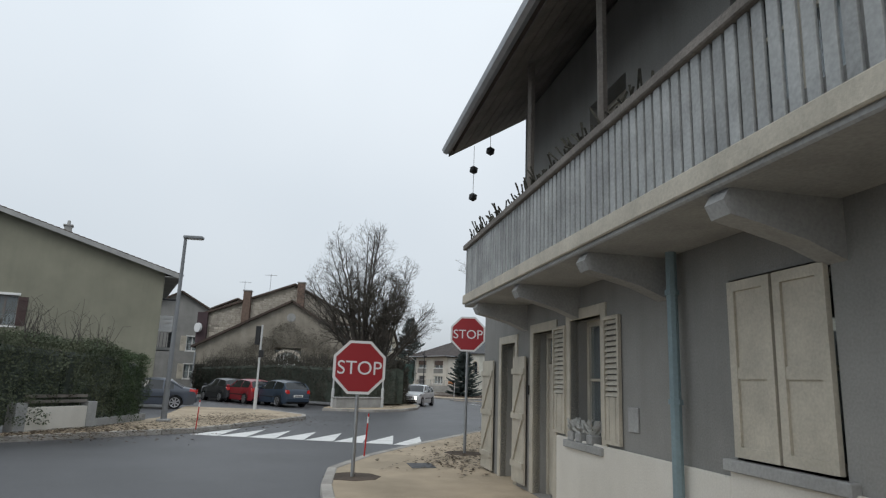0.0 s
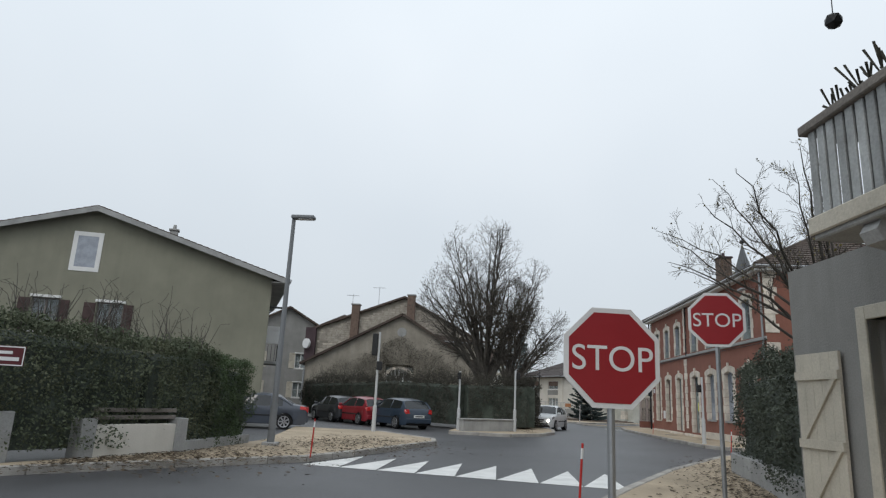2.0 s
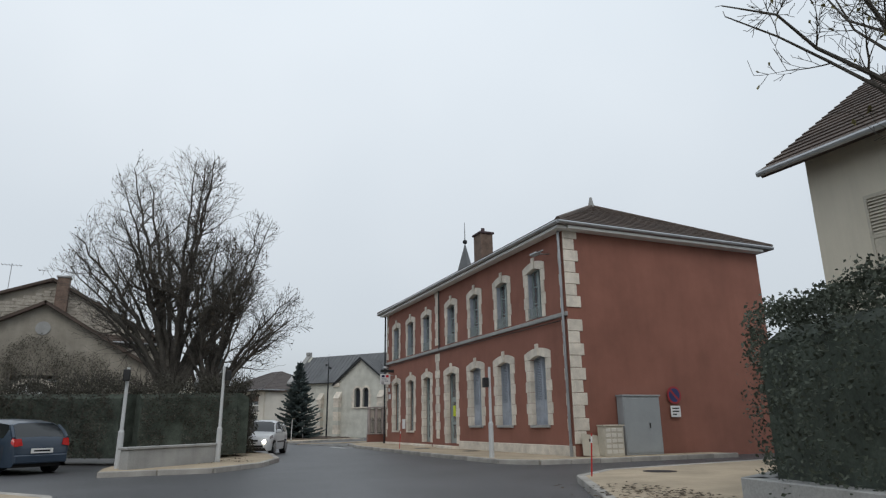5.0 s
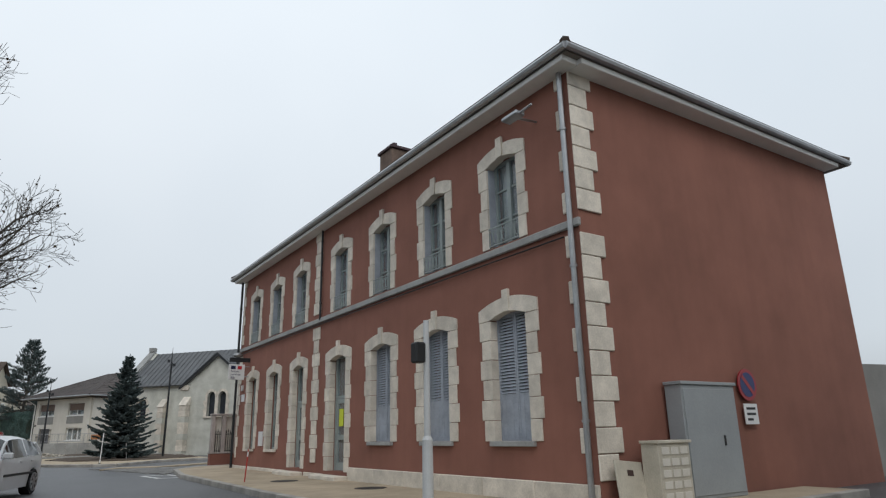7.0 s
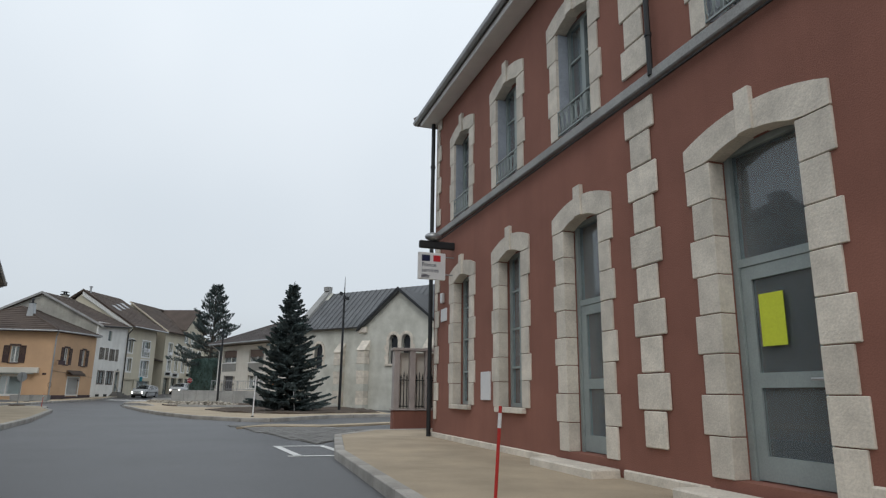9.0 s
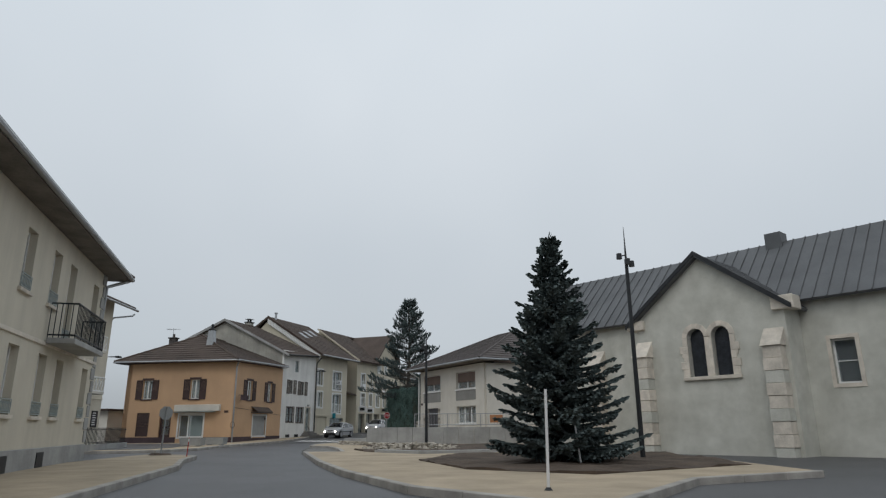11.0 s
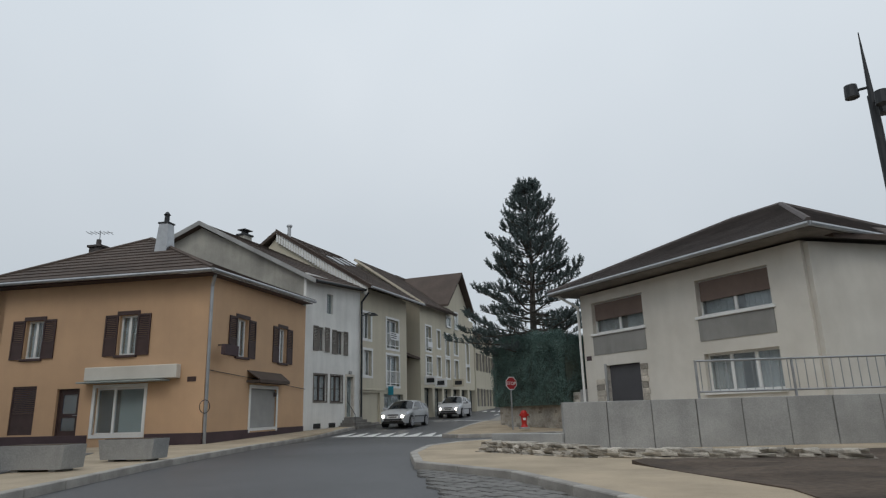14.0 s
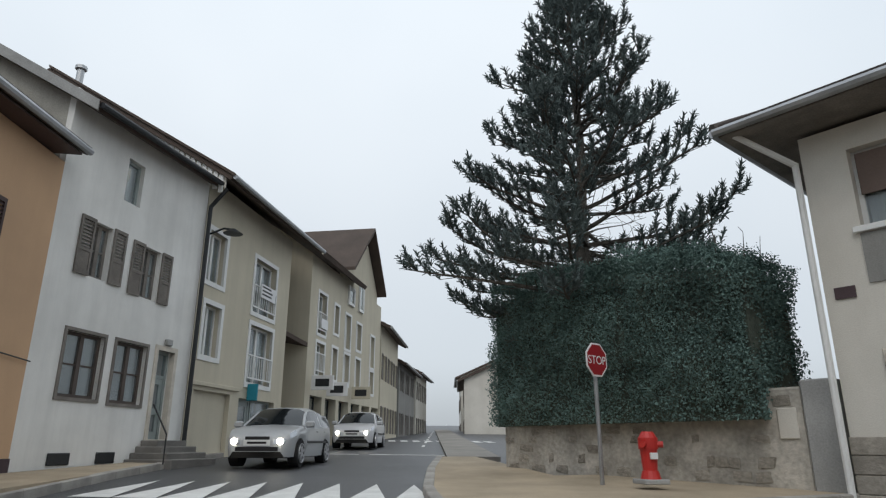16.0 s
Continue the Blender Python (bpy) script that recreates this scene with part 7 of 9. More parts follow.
def grow_tree(name, label, foot, fork, crown, limbs, seed, girth, leaves=0, leafmat=None, leafsize=0.085, tip=0.006):
    """A winter tree: a trunk that divides into arching limbs, each with branches and twigs that fill the crown's ellipsoids."""
    rnd = random.Random(seed)
    base = Vector(foot)
    size = max(c[1][2] for c in crown)
    tw, tips = Twigs(), []

    def inside(p, slack=1.0):
        q = p + base
        return any(sum(((q[k] - c[k]) / r[k]) ** 2 for k in range(3)) < slack for c, r, _ in crown)

    def twig(p, d, length, rad, depth):
        """A branch of about five pieces that rises a little, with side branches; it ends at the crown's edge."""
        n = 5 if depth > 1 else 3
        step = length / n
        for k in range(n):
            d = (d + Vector((rnd.gauss(0, 0.13), rnd.gauss(0, 0.13), rnd.gauss(0.07, 0.1)))).normalized()
            q = p + d * step
            ra, rb = rad * (1 - 0.75 * k / n), rad * (1 - 0.75 * (k + 1) / n)
            tw.seg(p, q, max(ra, tip * 0.55), max(rb, tip * 0.45), 5 if ra > 0.02 else 3)
            p = q
            if not inside(p, 1.0 + rnd.uniform(-0.12, 0.16)):
                tips.append((p, d))
                return
            if depth > 0:
                for _ in range(rnd.choice((1, 1, 2) if depth > 1 else (1, 1, 1, 2))):
                    side = d.cross(Vector((rnd.gauss(0, 1), rnd.gauss(0, 1), rnd.gauss(0, 1)))).normalized()
                    twig(p, (d * rnd.uniform(0.6, 1.1) + side * 0.8 + Vector((0, 0, 0.12))).normalized(), length * rnd.uniform(0.42, 0.66), rb * 0.62, depth - 1)
        tips.append((p, d))

    p, rad = Vector((0, 0, -0.1)), girth
    n = max(4, round(fork / 0.3))
    for k in range(n):
        q = Vector((rnd.gauss(0, 0.02), rnd.gauss(0, 0.02), fork * (k + 1) / n))
        r2 = girth * (0.72 + 0.1 * (k + 1 == n)) if k else girth * 0.8
        tw.seg(p, q, rad, r2, 9)
        p, rad = q, r2
    head = p
    for k in range(limbs):
        c, r, _ = crown[0] if rnd.random() < crown[0][2] else crown[-1]
        az = 2.39996 * k + rnd.gauss(0, 0.2)
        up = -0.4 + 1.35 * ((k * 0.7549 + 0.31) % 1.0)
        ring_r = math.sqrt(max(0.05, 1 - min(0.97, abs(up)) ** 2))
        goal = Vector((c[0] + r[0] * ring_r * math.cos(az), c[1] + r[1] * ring_r * math.sin(az), c[2] + r[2] * up)) - base
        start = head - Vector((0, 0, rnd.uniform(0.0, 0.28) * fork))
        goal.z = max(goal.z, start.z + 0.25)
        mid = start + (goal - start) * 0.42 + Vector((0, 0, 0.12 * (goal - start).length))
        ln = (goal - start).length
        m = max(7, round(ln / 0.4))
        a, ra = start, girth * rnd.uniform(0.3, 0.46)
        r0 = ra
        for j in range(1, m + 1):
            f = j / m
            b = start * (1 - f) ** 2 + mid * (2 * f * (1 - f)) + goal * f * f + Vector((rnd.gauss(0, 0.035), rnd.gauss(0, 0.035), rnd.gauss(0, 0.03)))
            rb = max(tip, r0 * (1 - 0.88 * f))
            tw.seg(a, b, ra, rb, 7 if ra > 0.05 else 5)
            d = (b - a).normalized()
            if f > 0.36:
                for _ in range(rnd.choice((1, 1, 2))):
                    side = d.cross(Vector((rnd.gauss(0, 1), rnd.gauss(0, 1), rnd.gauss(0, 1)))).normalized()
                    twig(b, (d * rnd.uniform(0.5, 1.0) + side * 0.85).normalized(), size * rnd.uniform(0.22, 0.38) * (0.95 - 0.25 * f), rb * 0.6, 2)
            a, ra = b, rb
        tips.append((a, d))
    t = thing(name, label, "tree", pose(*foot))
    ob = new("trunk", mesh_from("trunk", tw.v, tw.f, M_BARK))
    ob.parent = t
    ob = new("dry_leaves", leaf_mesh("dry_leaves", rnd.sample(tips, min(leaves, len(tips))), leafsize, leafmat or M_DRYLEAF, rnd, 0.8))
    ob.parent = t
    tagged(ob, kind="stuff")
    return t


M_DRYLEAF = mat("dry_leaf", (0.085, 0.06, 0.035), 0.8, 0.4, 5.0, 50, 0.1)
grow_tree("tree", "large bare broadleaf tree with a rounded crown of fine twigs", (0.3, 37.0, 0.0), 2.4,
          [((-0.1, 37.0, 6.6), (3.05, 2.9, 4.25), 0.72), ((-0.5, 37.0, 5.2), (3.35, 2.8, 2.5), 0.28)], 30, 7, 0.27, 1500, None, 0.07, 0.0085)
grow_tree("tree", "bare broadleaf tree leaning over the pavement", (1.5, 37.0, 0.0), 2.0,
          [((2.2, 37.0, 5.6), (2.2, 2.3, 3.3), 0.6), ((2.8, 37.0, 4.3), (2.3, 1.8, 1.7), 0.4)], 19, 12, 0.2, 900, None, 0.07, 0.0085)
grow_tree("tree", "slender bare tree with a few yellow leaves behind the hedge", (6.4, 15.7, 0.0), 2.6,
          [((5.4, 15.6, 4.55), (1.9, 1.7, 1.6), 1.0)], 20, 21, 0.11, 420, mat("yellow_leaf", (0.2, 0.17, 0.06), 0.7, 0.4, 5.0), 0.05, 0.005)


def hedge(name, label, foot, width, z0, tops, material, n, size, seed, lump=0.25, tuft=0.0, twigs=0):
    """A hedge along the foot line: a dark inner body, coloured as shade, under a coat of leaves; tops gives its height
    at each foot point.
    """
    rnd = random.Random(seed)
    t = thing(name, label, "hedge", pose(foot[0][0], foot[0][1], 0))
    o = Vector((foot[0][0], foot[0][1], 0))
    core_v, core_f, spots = [], [], []
    segs = []
    for (a, b), (za, zb) in zip(zip(foot, foot[1:]), zip(tops, tops[1:])):
        ln = span(a, b)
        d = Vector(((b[0] - a[0]) / ln, (b[1] - a[1]) / ln, 0))
        segs.append((Vector((a[0], a[1], 0)), d, Vector((-d.y, d.x, 0)), ln, za, zb))
    total = sum(s[3] for s in segs)
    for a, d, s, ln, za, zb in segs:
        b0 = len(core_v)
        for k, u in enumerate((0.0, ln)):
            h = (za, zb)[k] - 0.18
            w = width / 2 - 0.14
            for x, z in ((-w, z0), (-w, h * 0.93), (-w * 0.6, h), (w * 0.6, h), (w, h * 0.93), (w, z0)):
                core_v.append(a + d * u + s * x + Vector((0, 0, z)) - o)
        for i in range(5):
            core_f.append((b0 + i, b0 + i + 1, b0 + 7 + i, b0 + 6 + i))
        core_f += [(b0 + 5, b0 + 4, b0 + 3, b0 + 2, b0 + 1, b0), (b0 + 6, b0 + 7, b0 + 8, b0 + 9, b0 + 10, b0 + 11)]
        for _ in range(int(n * ln / total)):
            u = rnd.random() * ln
            zt = za + (zb - za) * u / ln
            r = rnd.random()
            hh = zt - z0
            if r < 0.4 or r > 0.72:
                side = -1 if r < 0.4 else 1
                z = z0 + hh * rnd.random() ** 0.9
                x = side * width / 2
                nrm = s * side
            else:
                x = rnd.uniform(-1, 1) * width / 2
                z = zt
                nrm = Vector((0, 0, 1))
            p = a + d * u + s * x + Vector((0, 0, z))
            k = noise.noise(p * 1.1) * lump + noise.noise(p * 3.1) * lump * 0.5
            p = p + nrm * k + nrm * rnd.gauss(0, 0.05)
            if tuft and nrm.z > 0.5:
                p.z += rnd.random() ** 3 * tuft
            spots.append((p - o, nrm))
        for end in (0.0, ln):
            if (end == 0.0 and a is not segs[0][0]) or (end == ln and a is not segs[-1][0]):
                continue
            for _ in range(int(n * 0.1)):
                p = a + d * end + s * rnd.uniform(-0.5, 0.5) * width + Vector((0, 0, z0 + ((za if end == 0 else zb) - z0) * rnd.random()))
                dd = d * (1 if end else -1)
                p = p + dd * (noise.noise(p * 1.3) * lump + rnd.gauss(0, 0.05))
                spots.append((p - o, dd))
    # added filler body; its colour stands for the shade between the leaves
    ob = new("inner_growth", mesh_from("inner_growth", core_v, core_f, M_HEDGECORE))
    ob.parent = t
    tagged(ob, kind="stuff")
    ob = new("leaves", leaf_mesh("leaves", spots, size, material, rnd))
    ob.parent = t
    tagged(ob, kind="stuff")
    if twigs:
        tw = Twigs()
        for _ in range(twigs):
            a, d, s, ln, za, zb = rnd.choice(segs)
            u = rnd.random() * ln
            p = a + d * u + s * rnd.uniform(-0.4, 0.4) * width + Vector((0, 0, za + (zb - za) * u / ln - 0.1)) - o
            tw.limb(p, Vector((rnd.gauss(0, 0.25), rnd.gauss(0, 0.25), 1)).normalized(), rnd.uniform(0.4, 1.0), 0.012, 3, rnd, 0.1, None, None, 4)
        ob = new("brushwood", mesh_from("brushwood", tw.v, tw.f, M_BARK))
        ob.parent = t
        tagged(ob, kind="stuff")
    return t


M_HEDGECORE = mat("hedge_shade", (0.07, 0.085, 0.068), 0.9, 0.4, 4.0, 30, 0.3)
M_BEECH = mat("brownish_hedge_leaf", (0.105, 0.115, 0.07), 0.75, 0.5, 1.2, 50, 0.1, tint=(0.062, 0.085, 0.05))
M_IVYHEDGE = mat("ivy_hedge_leaf", (0.085, 0.1, 0.075), 0.8, 0.45, 2.0, 50, 0.1)
M_THUJA = mat("thuja_leaf", (0.075, 0.11, 0.05), 0.7, 0.4, 1.5, 50, 0.1)
hedge("hedge", "clipped brown-green hedge behind a low wall", [(-9.6, 10.4), (-7.3, 13.3), (-6.2, 15.6), (-5.9, 17.6)], 1.3, 0.25, [2.25, 2.2, 2.05, 2.05], M_BEECH, 52000, 0.05, 31, 0.22, 0.12, 130)
hedge("thuja_hedge", "trimmed green thuja bush at the hedge end", [(-5.85, 17.5), (-5.75, 19.1)], 1.35, 0.1, [1.95, 1.85], M_THUJA, 16000, 0.042, 32, 0.2)
hedge("hedge", "dense clipped green hedge on a low wall", [(4.8, 12.0), (5.6, 15.2), (6.2, 18.0), (10.4, 20.0)], 1.25, 0.3, [2.1, 2.15, 2.1, 2.0], M_IVYHEDGE, 62000, 0.045, 33, 0.22, 0.1)
hedge("cypress_hedge", "tall dark green cypress hedge over a stone wall", [(4.3, 100.4), (5.5, 97.4), (6.35, 95.6)], 1.6, 1.0, [3.75, 3.65, 3.3], M_CYPRESS, 110000, 0.042, 34, 0.22, 0.2, 30)
hedge("hedge", "dark overgrown hedge beneath the trees", [(-9.6, 41.5), (-4.2, 38.3), (-0.6, 35.4), (2.2, 36.2), (2.1, 40.0)], 1.5, 0.2, [2.0, 2.3, 2.2, 2.3, 2.0], M_IVY, 60000, 0.06, 35, 0.4, 0.35, 420)


M_VINE = mat("withered_vine", (0.115, 0.105, 0.08), 0.85, 0.4, 4.0, 50, 0.1)


def ivy(name, label, M, blobs, n, seed, size=0.12):
    """Climbing ivy on a wall: leaves in drifting patches (u, z, radius) close to the face of M."""
    rnd = random.Random(seed)
    spots = []
    for u, z, r, k in blobs:
        for _ in range(int(n * k)):
            a, q = rnd.uniform(0, 2 * math.pi), r * math.sqrt(rnd.random()) * (0.75 + 0.25 * rnd.random())
            p = M @ Vector((u + q * math.cos(a), -0.08 - 0.15 * rnd.random(), z + q * math.sin(a) * 0.8))
            if p.z > 0.1:
                spots.append((p, M.to_3x3() @ Vector((0, -1, 0))))
    o = M.translation.copy()
    ob = new(name, leaf_mesh(name, [(p - o, d) for p, d in spots], size, M_VINE, rnd))
    ob.location = o
    tagged(ob, label, "ivy", "", "stuff")


SH = along((-13.2, 52.0), (1.2, 52.0))
ivy("ivy", "dark ivy climbing over the stone house", SH, [(7.0, 4.6, 1.6, 0.16), (5.2, 3.6, 1.4, 0.14), (3.2, 2.6, 1.8, 0.16), (9.2, 3.8, 1.6, 0.14), (11.0, 2.6, 1.9, 0.16), (1.2, 1.6, 1.4, 0.1), (7.4, 1.4, 2.2, 0.14)], 12000, 41, 0.075)


def spruce(name, label, x, y, height, rad, seed, z0=0.1):
    """A young spruce: a straight trunk and whorls of drooping boughs, each a flat spray of short needled twigs."""
    rnd = random.Random(seed)
    t = thing(name, label, "tree", pose(x, y, z0))
    tw = Twigs()
    tw.seg(Vector((0, 0, 0)), Vector((0, 0, height * 0.6)), 0.08, 0.045, 7)
    tw.seg(Vector((0, 0, height * 0.6)), Vector((0, 0, height)), 0.045, 0.008, 6)
    v, f = [], []

    def needles(p, q, w):
        d = (q - p).normalized()
        for _ in range(2):
            s = d.orthogonal().normalized()
            s.rotate(Matrix.Rotation(rnd.uniform(0, 3.14), 3, d))
            b = len(v)
            v.extend([p - s * w, p.lerp(q, 0.6) - s * w * 1.15, q, p.lerp(q, 0.6) + s * w * 1.15, p + s * w])
            f.append((b, b + 1, b + 2, b + 3, b + 4))

    z = 0.3
    while z < height - 0.12:
        fr = z / height
        r = rad * (1 - fr) ** 0.9 * rnd.uniform(0.85, 1.08) + 0.05
        nb = 9 if fr < 0.7 else 6
        a0 = rnd.uniform(0, 6.3)
        for k in range(nb):
            a = a0 + 2 * math.pi * k / nb + rnd.gauss(0, 0.15)
            ln = r * rnd.uniform(0.6, 1.22)
            d = Vector((math.cos(a), math.sin(a), -0.28 + 0.95 * fr + rnd.gauss(0, 0.07))).normalized()
            side = Vector((-math.sin(a), math.cos(a), 0))
            p = Vector((0, 0, z + rnd.uniform(-0.05, 0.05)))
            steps = max(3, int(ln / 0.11))
            for i in range(steps):
                e = p + d * (ln / steps)
                u = (i + 1) / steps
                tw.seg(p, e, 0.016 * (1 - i / steps) + 0.003, 0.016 * (1 - u) + 0.003, 3)
                needles(p, e + d * 0.03, 0.035)
                if u > 0.15:
                    for s in (-1, 1):
                        sl = (0.16 + 0.42 * ln / rad * (1 - 0.8 * u)) * rnd.uniform(0.6, 1.15)
                        sd = (d * 0.75 + side * s * 0.8 + Vector((0, 0, rnd.uniform(-0.25, 0.05)))).normalized()
                        q = e + sd * sl
                        needles(e, q, 0.034)
                        if sl > 0.16:
                            m = e.lerp(q, 0.5)
                            needles(m, m + (sd + d * 0.9).normalized() * sl * 0.55, 0.03)
                            needles(m, m + (sd - d * 0.5 + Vector((0, 0, -0.3))).normalized() * sl * 0.5, 0.03)
                            needles(m, m + (d * 0.3 + Vector((0, 0, rnd.uniform(-0.7, 0.6))) + sd * 0.5).normalized() * sl * 0.4, 0.028)
                p = e
                d = (d + Vector((0, 0, 0.035))).normalized()
            needles(p, p + d * 0.12, 0.016)
        z += rnd.uniform(0.13, 0.21) * (1.15 - 0.4 * fr)
    for k in range(5):
        needles(Vector((0, 0, height - 0.3 + k * 0.07)), Vector((rnd.gauss(0, 0.05), rnd.gauss(0, 0.05), height - 0.12 + k * 0.07)), 0.014)
    ob = new("trunk", mesh_from("trunk", tw.v, tw.f, M_BARK))
    ob.parent = t
    ob = new("crown", mesh_from("crown", v, f, M_CONIFER))
    ob.parent = t
    return t


spruce("spruce", "dark green young spruce in a bare bed", 9.65, 64.4, 5.75, 1.85, 51)


def pine(name, label, x, y, height, seed, z0=0.2):
    """A tall pine: bare inner boughs, needles in dense upturned fingers on their outer parts."""
    rnd = random.Random(seed)
    t = thing(name, label, "tree", pose(x, y, z0))
    tw = Twigs()
    v, f = [], []
    pts = [Vector((0.04 * math.sin(k), 0.05 * math.cos(k * 1.3), height * k / 12)) for k in range(13)]
    for k in range(12):
        tw.seg(pts[k], pts[k + 1], 0.19 * (1 - k / 12.5) + 0.02, 0.19 * (1 - (k + 1) / 12.5) + 0.02, 8)

    def finger(p, d, ln):
        n = int(38 * ln / 0.3)
        for i in range(n):
            o = p + d * ln * (i / n)
            q = (d * 0.9 + Vector((rnd.gauss(0, 0.6), rnd.gauss(0, 0.6), rnd.gauss(0.1, 0.5)))).normalized()
            w = q.orthogonal().normalized() * 0.014
            w.rotate(Matrix.Rotation(rnd.uniform(0, 3.14), 3, q))
            b = len(v)
            e = o + q * rnd.uniform(0.09, 0.14)
            v.extend([o - w, e - w * 0.5, e + w * 0.5, o + w])
            f.append((b, b + 1, b + 2, b + 3))

    def bough(p, d, ln, r, bare, fr):
        steps = max(3, int(ln / 0.26))
        for i in range(steps):
            u = (i + 1) / steps
            d = (d + Vector((rnd.gauss(0, 0.08), rnd.gauss(0, 0.08), 0.045 + rnd.gauss(0, 0.06)))).normalized()
            e = p + d * (ln / steps)
            tw.seg(p, e, r * (1 - 0.8 * i / steps) + 0.006, r * (1 - 0.8 * (i + 1) / steps) + 0.005, 4)
            side = d.cross(Vector((0, 0, 1)))
            side = side.normalized() if side.length > 0.01 else Vector((1, 0, 0))
            for s in (-1, 1):
                sd = (d * 0.7 + side * s * rnd.uniform(0.45, 0.9) + Vector((0, 0, rnd.uniform(-0.1, 0.35)))).normalized()
                sl = rnd.uniform(0.25, 0.6) * (1.15 - 0.5 * u) * (0.6 + 0.4 * (1 - fr))
                g = e + sd * sl
                tw.seg(e, g, 0.012, 0.006, 3)
                if u > bare:
                    finger(g, (sd * 0.6 + Vector((0, 0, 0.75))).normalized(), rnd.uniform(0.2, 0.34))
                    if rnd.random() < 0.45:
                        finger(e + sd * sl * 0.5, (sd * 0.7 + Vector((rnd.gauss(0, 0.2), rnd.gauss(0, 0.2), 0.6))).normalized(), rnd.uniform(0.18, 0.28))
                elif rnd.random() < 0.5:
                    tw.seg(g, g + (sd + Vector((rnd.gauss(0, 0.4), rnd.gauss(0, 0.4), rnd.gauss(0, 0.3)))) * 0.25, 0.006, 0.003, 3)
            if u > bare:
                finger(e, (d * 0.6 + Vector((0, 0, 0.8))).normalized(), 0.24)
            p = e
        finger(p, (d * 0.7 + Vector((0, 0, 0.7))).normalized(), 0.36)

    z = 3.1
    while z < height - 0.15:
        fr = (z - 3.1) / (height - 3.1)
        r = 3.0 * (1 - fr) ** 0.8 * (0.7 + 0.3 * math.sin(min(1, fr * 5 + 0.2) * math.pi / 2)) + 0.18
        nb = 6 if fr < 0.6 else 5
        a0 = rnd.uniform(0, 6.3)
        for k in range(nb):
            a = a0 + 2 * math.pi * k / nb + rnd.gauss(0, 0.2)
            d = Vector((math.cos(a), math.sin(a), -0.18 + 0.8 * fr + rnd.gauss(0, 0.1))).normalized()
            bough(Vector((0, 0, z + rnd.uniform(-0.12, 0.12))), d, r * rnd.uniform(0.7, 1.12), 0.05 * (1.15 - fr), 0.55 - 0.45 * min(1, fr * 1.3), fr)
        z += rnd.uniform(0.35, 0.47) * (1.1 - 0.35 * fr)
    # dead lower boughs, bent down
    for k in range(9):
        a = rnd.uniform(0, 6.3)
        tw.limb(Vector((0, 0, 2.2 + k * 0.3)), Vector((math.cos(a), math.sin(a), -0.1)).normalized(), rnd.uniform(1.0, 2.1), 0.028, 2, rnd, 0.02, None)
    # long low boughs toward the street
    for a, zz, ln in ((-0.2, 3.4, 3.7), (-0.45, 3.8, 3.2), (0.25, 4.0, 3.1)):
        bough(Vector((0, 0, zz)), Vector((-0.93, a, -0.16)).normalized(), ln, 0.055, 0.5, 0.0)
    finger(Vector((0, 0, height - 0.1)), Vector((0, 0, 1)), 0.4)
    ob = new("trunk", mesh_from("trunk", tw.v, tw.f, M_BARK))
    ob.parent = t
    ob = new("crown", mesh_from("crown", v, f, M_CONIFER))
    ob.parent = t
    return t


pine("pine", "tall dark pine with tiered boughs behind the hedge", 5.35, 99.3, 10.5, 61)


# ---- cars ----
M_TYRE = mat("tyre_rubber", (0.015, 0.015, 0.016), 0.85, 0.2, 8, 60, 0.3)
M_RIM = mat("alloy_rim", (0.5, 0.5, 0.52), 0.35, 0.1, 4, 60, 0.0, metal=0.9)
M_CARGLASS = mat("tinted_car_glass", (0.012, 0.015, 0.017), 0.06, 0.05, 2, 10, 0.0, spec=0.7)
M_LAMPGLASS = glass_mat("headlamp_glass", (0.85, 0.88, 0.9))
M_TAIL = mat("tail_lamp_red", (0.45, 0.012, 0.01), 0.2, 0.05, 2, 10, 0.0, spec=0.6)
M_PLATE = mat("number_plate_white", (0.7, 0.7, 0.68), 0.5, 0.03, 2, 10, 0.0)
M_LIT = glow_mat("lit_headlamp", (1.0, 0.93, 0.76), 14.0)


def interp(xs, ys, x):
    for (a, b), (c, d) in zip(zip(xs, xs[1:]), zip(ys, ys[1:])):
        if a <= x <= b:
            return c + (d - c) * (x - a) / (b - a)
    return ys[0] if x < xs[0] else ys[-1]


HATCH = ([0, 0.012, 0.04, 0.09, 0.16, 0.23, 0.27, 0.33, 0.385, 0.43, 0.5, 0.6, 0.72, 0.82, 0.885, 0.935, 0.97, 0.99, 1.0],
         [0.40, 0.47, 0.54, 0.59, 0.63, 0.655, 0.67, 0.79, 0.895, 0.96, 0.99, 1.0, 0.985, 0.955, 0.925, 0.79, 0.665, 0.61, 0.42], 0.27, 0.43, 0.885, 0.97)
SALOON = ([0, 0.012, 0.04, 0.1, 0.18, 0.26, 0.3, 0.36, 0.42, 0.47, 0.53, 0.6, 0.68, 0.74, 0.8, 0.855, 0.93, 0.98, 0.992, 1.0],
          [0.40, 0.47, 0.55, 0.59, 0.62, 0.65, 0.665, 0.79, 0.9, 0.97, 0.995, 1.0, 0.985, 0.95, 0.83, 0.715, 0.69, 0.665, 0.62, 0.42], 0.3, 0.47, 0.74, 0.855)


